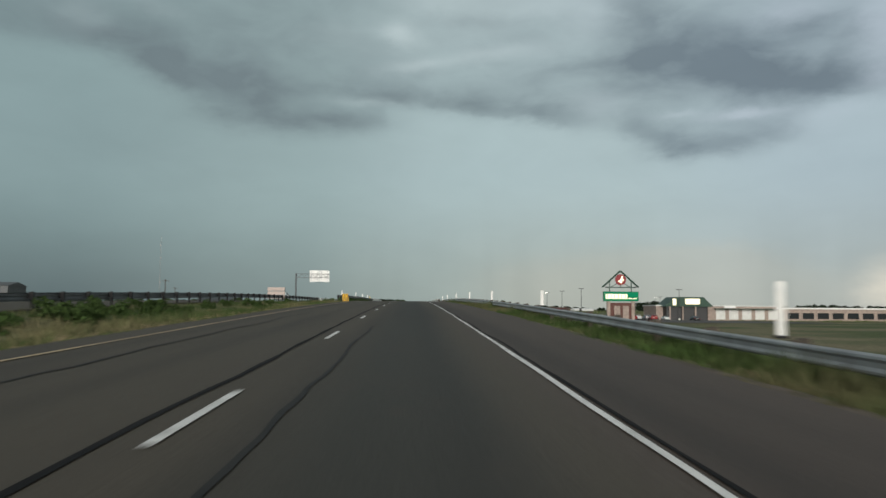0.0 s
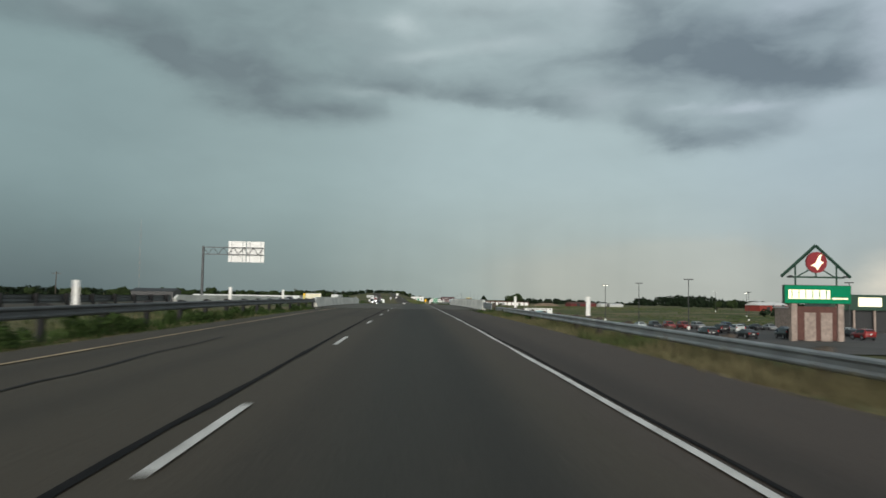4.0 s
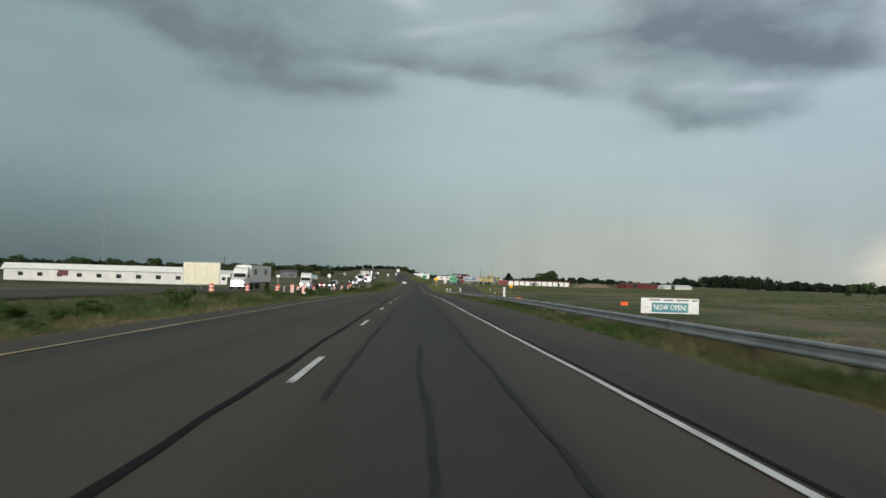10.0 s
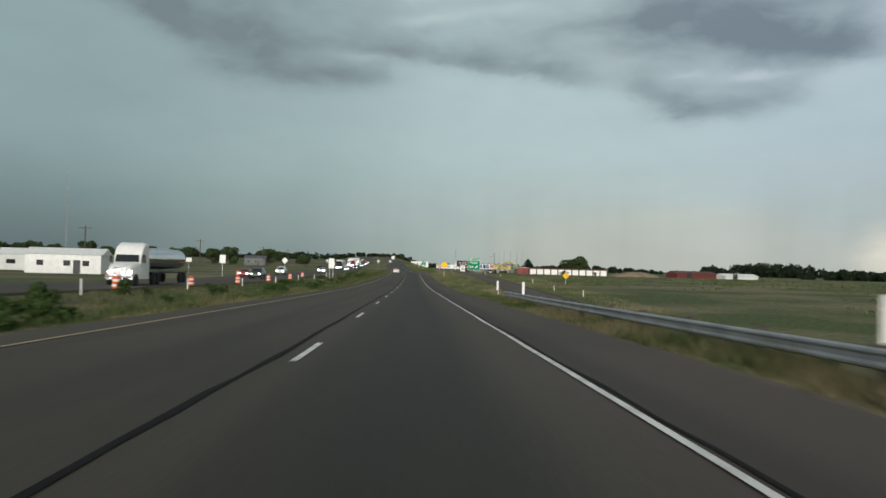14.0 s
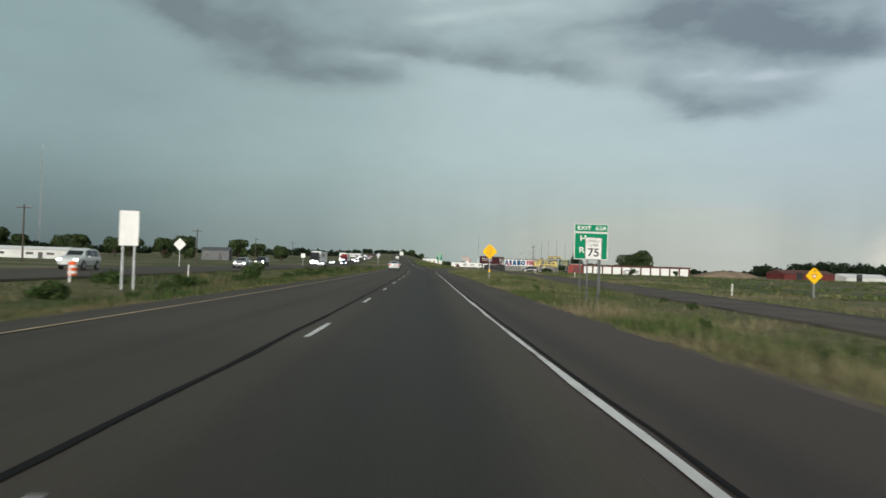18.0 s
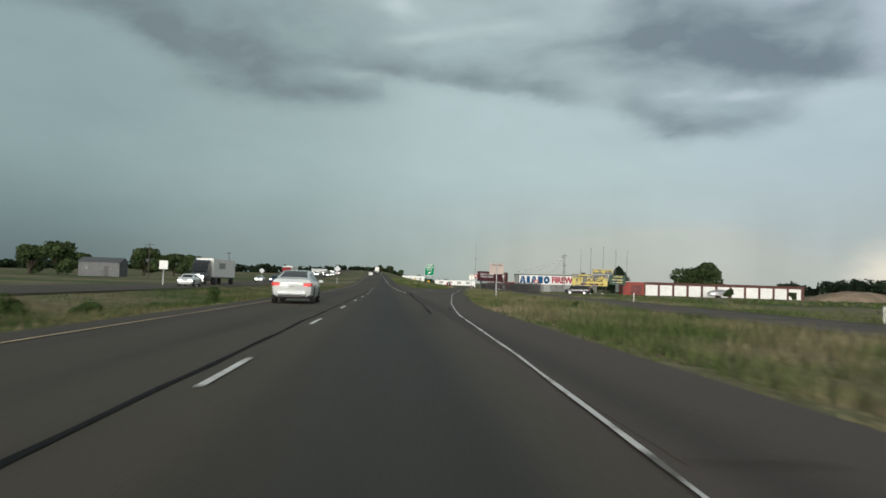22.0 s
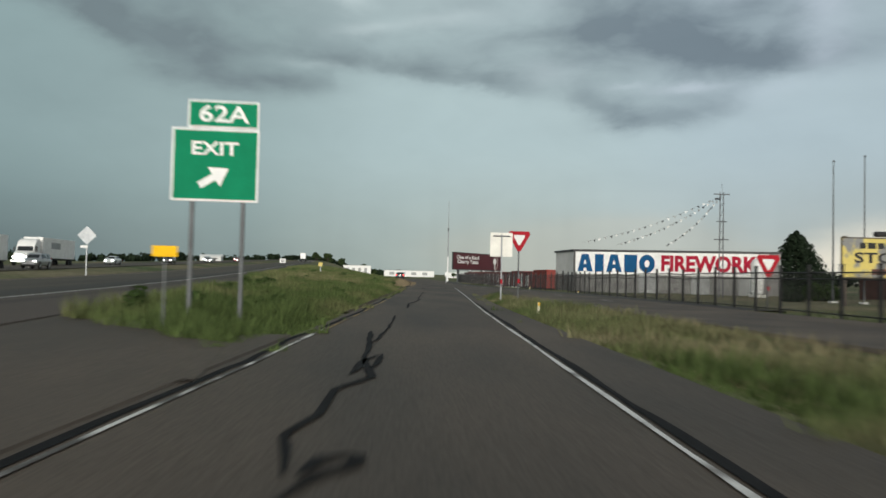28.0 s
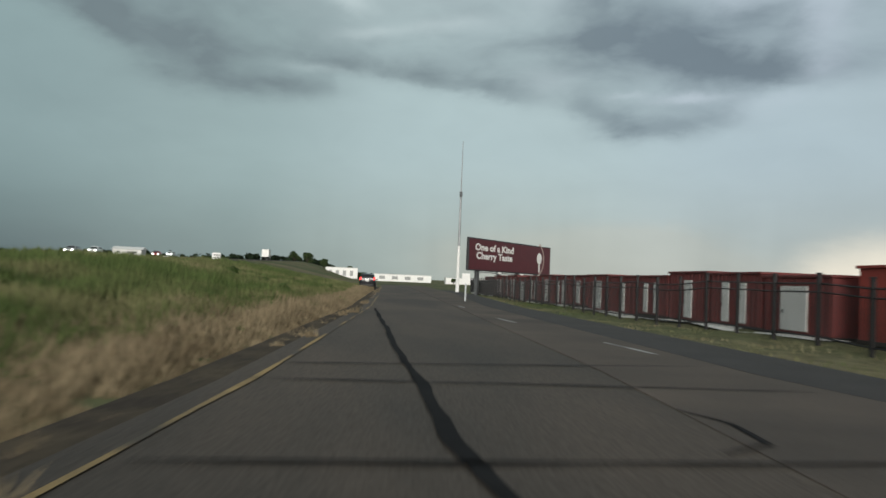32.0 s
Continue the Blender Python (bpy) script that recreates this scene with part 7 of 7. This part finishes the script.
def tufts(name, label, bands, seed, material="grass"):
    """Grass blades over bands (y0, y1, inner edge, outer edge, blades a metre, height)."""
    rng = np.random.default_rng(seed)
    vs = []
    for y0, y1, inner, outer, per, hgt in bands:
        n = int((y1 - y0) * per)
        y = rng.uniform(y0, y1, n)
        t = rng.uniform(0, 1, n) ** 1.5
        a, b = np.array([inner(q) for q in y]), np.array([outer(q) for q in y])
        x = a + (b - a) * t + np.sign(b - a) * (.32 * np.sin(y * .83) * np.sin(y * .29 + 1) + .16 * np.sin(y * 2.7) - .05) * (1 - t)
        # bunch the blades
        x += .18 * np.sin(y * 5.1 + x * 3.3)
        clump = .55 + .75 * (np.sin(x * 1.7 + y * .9) * np.sin(y * .53 - x * .8) * .5 + .5) + .25 * np.sin(y * .11 + x * .2)
        edge = smooth(0, .8, np.abs(x - a)) * .7 + .3
        h = .8 * hgt * clump * edge * rng.uniform(.5, 1.3, n)
        z = ground_z(x, y) - .03
        ang = rng.uniform(0, 2 * np.pi, n)
        w = rng.uniform(.012, .03, n) * (.7 + hgt)
        lean = rng.normal(scale=.28, size=(n, 2)) * h[:, None]
        dx, dy = np.cos(ang) * w, np.sin(ang) * w
        vs.append(np.stack([np.stack([x - dx, y - dy, z], -1), np.stack([x + dx, y + dy, z], -1), np.stack([x + lean[:, 0], y + lean[:, 1], z + h], -1)], 1).reshape(-1, 3))
    v = np.concatenate(vs)
    f = np.arange(len(v)).reshape(-1, 3)
    return tagged(new(name, card_mesh(name, v, f, material)), label, "grass", kind="stuff")


right_in = lambda q: 4.75 if q < 600 else max(4.6, float(ramp_right(q)) + 1.45)
tufts("verge_grass", "rough green and straw-coloured grass along the right shoulder", [
    (-20, 174, right_in, lambda q: 8.5, 130, .34), (239, 452, right_in, lambda q: 8.5, 130, .34), (-20, 174, lambda q: 6.3, lambda q: 15, 60, .45), (239, 452, lambda q: 6.3, lambda q: 15, 60, .45), (-20, 173, lambda q: 5.3, lambda q: 6.6, 260, .50), (239, 443, lambda q: 5.3, lambda q: 6.7, 260, .50)], 31)
tufts("verge_grass", "pale straw-coloured and green grass between the road and the frontage road", [
    (452, 600, right_in, lambda q: float(front_left(q)) - .8, 300, .42), (600, 700, right_in, lambda q: float(front_left(q)) - .8, 420, .48), (700, 760, right_in, lambda q: max(float(front_left(q)) - .8, float(ramp_right(q)) + 2.2), 420, .50), (755, 784, lambda q: float(ramp_right(q)) + .85, lambda q: max(float(front_left(q)) - .2, float(ramp_right(q)) + .9), 420, .46),
    (452, 700, lambda q: float(front_right(q)) + 1.4, lambda q: float(front_right(q)) + 12, 130, .40), (775, 930, lambda q: float(front_right(q)) + 2.0, lambda q: float(fence_x(q)) + .6, 110, .16),
    (700, 775, lambda q: float(front_right(q)) + .8, lambda q: float(fence_x(q)) + 6, 90, .22)], 34, "grass_dry")
tufts("verge_grass", "rough green and straw-coloured grass in the median", [
    (-20, 176, lambda q: -7.6, lambda q: -19.5, 230, .40), (240, 640, lambda q: -7.6, lambda q: -19.5, 230, .40), (640, 760, lambda q: -7.4 + float(shift(q)), lambda q: -19.5 + float(shift(q)), 170, .42)], 32)
tufts("island_grass", "tall green and straw-coloured grass on the bank between highway and ramp", [
    (747, 753, lambda q: float(ramp_left(q)) - .45, lambda q: 6.6 - (q - 747) * .75, 700, .42), (753, 800, lambda q: float(ramp_left(q)) - .5, lambda q: float(shift(q)) + 6.1, 1300, .50), (800, 930, lambda q: float(ramp_left(q)) - (1.3 if q < 815 else 2.0), lambda q: float(shift(q)) + 4.6, 1200, .55)], 33, "grass_bank")


tufts("dry_grass", "short straw-coloured dry grass along the ramp edge", [
    (790, 822, lambda q: float(ramp_left(q)) - .8, lambda q: float(ramp_left(q)) - 2.2, 130, .2), (816, 930, lambda q: float(ramp_left(q)) - .7, lambda q: float(ramp_left(q)) - 4.0, 900, .40), (753, 790, lambda q: float(ramp_left(q)) - .62, lambda q: float(ramp_left(q)) - 1.5, 160, .16),
    (452, 778, right_in, lambda q: right_in(q) + 1.3, 130, .16), (-20, 174, right_in, lambda q: 5.6, 60, .14), (240, 452, right_in, lambda q: 5.6, 60, .14),
    (-20, 176, lambda q: -7.5, lambda q: -8.8, 110, .16), (240, 640, lambda q: -7.5, lambda q: -8.8, 110, .16)], 36, "straw")


def field_weeds():
    """Low dark weeds in drifts over the fields right of the highway."""
    rng = np.random.default_rng(91)
    cs, rs = [], []
    for k in range(150):
        x, y = rng.uniform(26, 200), rng.uniform(250, 780)
        if (x < 112 and 185 < y < 340) or (x < 130 and y > 750):
            continue
        long, deep = rng.uniform(4, 16), rng.uniform(1, 4)
        for i in range(int(rng.uniform(14, 46))):
            u, w = x + rng.normal(scale=long), y + rng.normal(scale=deep)
            if u < float(front_right(w)) + 2.5 or u < 24:
                continue
            cs.append((u, w, float(ground_z(u, w)) + .10))
            rs.append(rng.uniform(.25, .8))
    v, f = leaf_cards(rng, np.array(cs), np.array(rs), 60000, .17, .5)
    return tagged(new("field_weeds", card_mesh("field_weeds", v, f, "grass_bank")), "low dark green weeds in drifts over the open field", "weeds", kind="stuff")


field_weeds()


def bush(rng, s):
    cs = rng.normal(scale=(.34, .34, .22), size=(10, 3)) + np.array([0, 0, .30])
    v, f = leaf_cards(rng, cs, np.full(10, .32), 900, .085)
    stem = Shape()
    for c in cs:
        stem.tube((0, 0, -.1), tuple(c), .018, .006, 4, False)
    return stem.mesh("stem", False, M["bark"]), card_mesh("foliage", v, f, "weed")


rng_b = np.random.default_rng(77)
BUSHES = [bush(rng_b, i) for i in range(4)]
spots = []
rb = random.Random(8)
for y in np.arange(98, 176, 1.5):
    spots.append((rb.uniform(-8.0, -9.8), y, rb.uniform(.35, .75)))
for y in np.arange(4, 60, 1.6):
    spots.append((rb.uniform(-12.5, -18.5), y + rb.uniform(-2, 2), rb.uniform(.6, 1.25)))
for y in np.arange(60, 174, 5.5):
    spots.append((rb.uniform(-9.2, -17.5), y + rb.uniform(-2, 2), rb.uniform(.5, 1.0)))
for y in np.arange(246, 640, 4.0):
    spots.append((rb.uniform(-8.6, -18), y + rb.uniform(-3, 3), rb.uniform(.45, 1.1)))
for y in np.arange(4, 174, 7.5):
    spots.append((rb.uniform(6.3, 8.6), y, rb.uniform(.3, .55)))
for y in np.arange(245, 450, 9):
    spots.append((rb.uniform(6.5, 9.0), y, rb.uniform(.3, .6)))
for y in np.arange(456, 700, 6.5):
    e = right_in(y)
    spots.append((e + rb.uniform(1.5, max(2, float(front_left(y)) - e - 1)), y, rb.uniform(.25, .52)))
for y in np.arange(758, 900, 4.5):
    a, b = float(shift(y)) + 5.5, float(ramp_left(y)) - 1.5
    spots.append((rb.uniform(a, b), y, rb.uniform(.4, .8)))
spots += [(-13.4, 558, 1.6), (-17.2, 538, 1.4), (-8.8, 402, .9), (3.6, 757, .8), (5.6, 759, .7), (2.4, 756, .7), (46.3, 800, 1.9), (47.4, 800.6, 1.7), (45.2, 800.4, 1.5)]
for x, y, s in spots:
    ob = thing("shrub", "low green roadside weed shrub in rough grass", "shrub", x, y, float(ground_z(x, y)) - .02, rb.uniform(0, 360), "roadside shrubs")
    ob.scale = (s, s, s * rb.uniform(.7, 1.0))
    m2 = rb.choice(BUSHES)
    part("stem", m2[0], "bark", ob)
    part("foliage", m2[1], "weed", ob)
# dirt mound at the end of the storage yard
sh = Shape()
rings = []
for i, (r, z) in enumerate(((1, 0), (.8, .45), (.55, .8), (.25, 1.0), (.02, 1.04))):
    rings.append([(112 + 13 * r * math.cos(w) * (1 + .12 * math.sin(3 * w + i)), 792 + 6 * r * math.sin(w) * (1 + .1 * math.cos(4 * w)), -.7 + 2.6 * z + .1 * math.sin(5 * w + i)) for w in np.linspace(0, 2 * math.pi, 22, endpoint=False)])
solid("dirt_mound", sh.loft(rings), "dirt", "bare reddish dirt mound beyond the storage building", "mound", round_off=True)
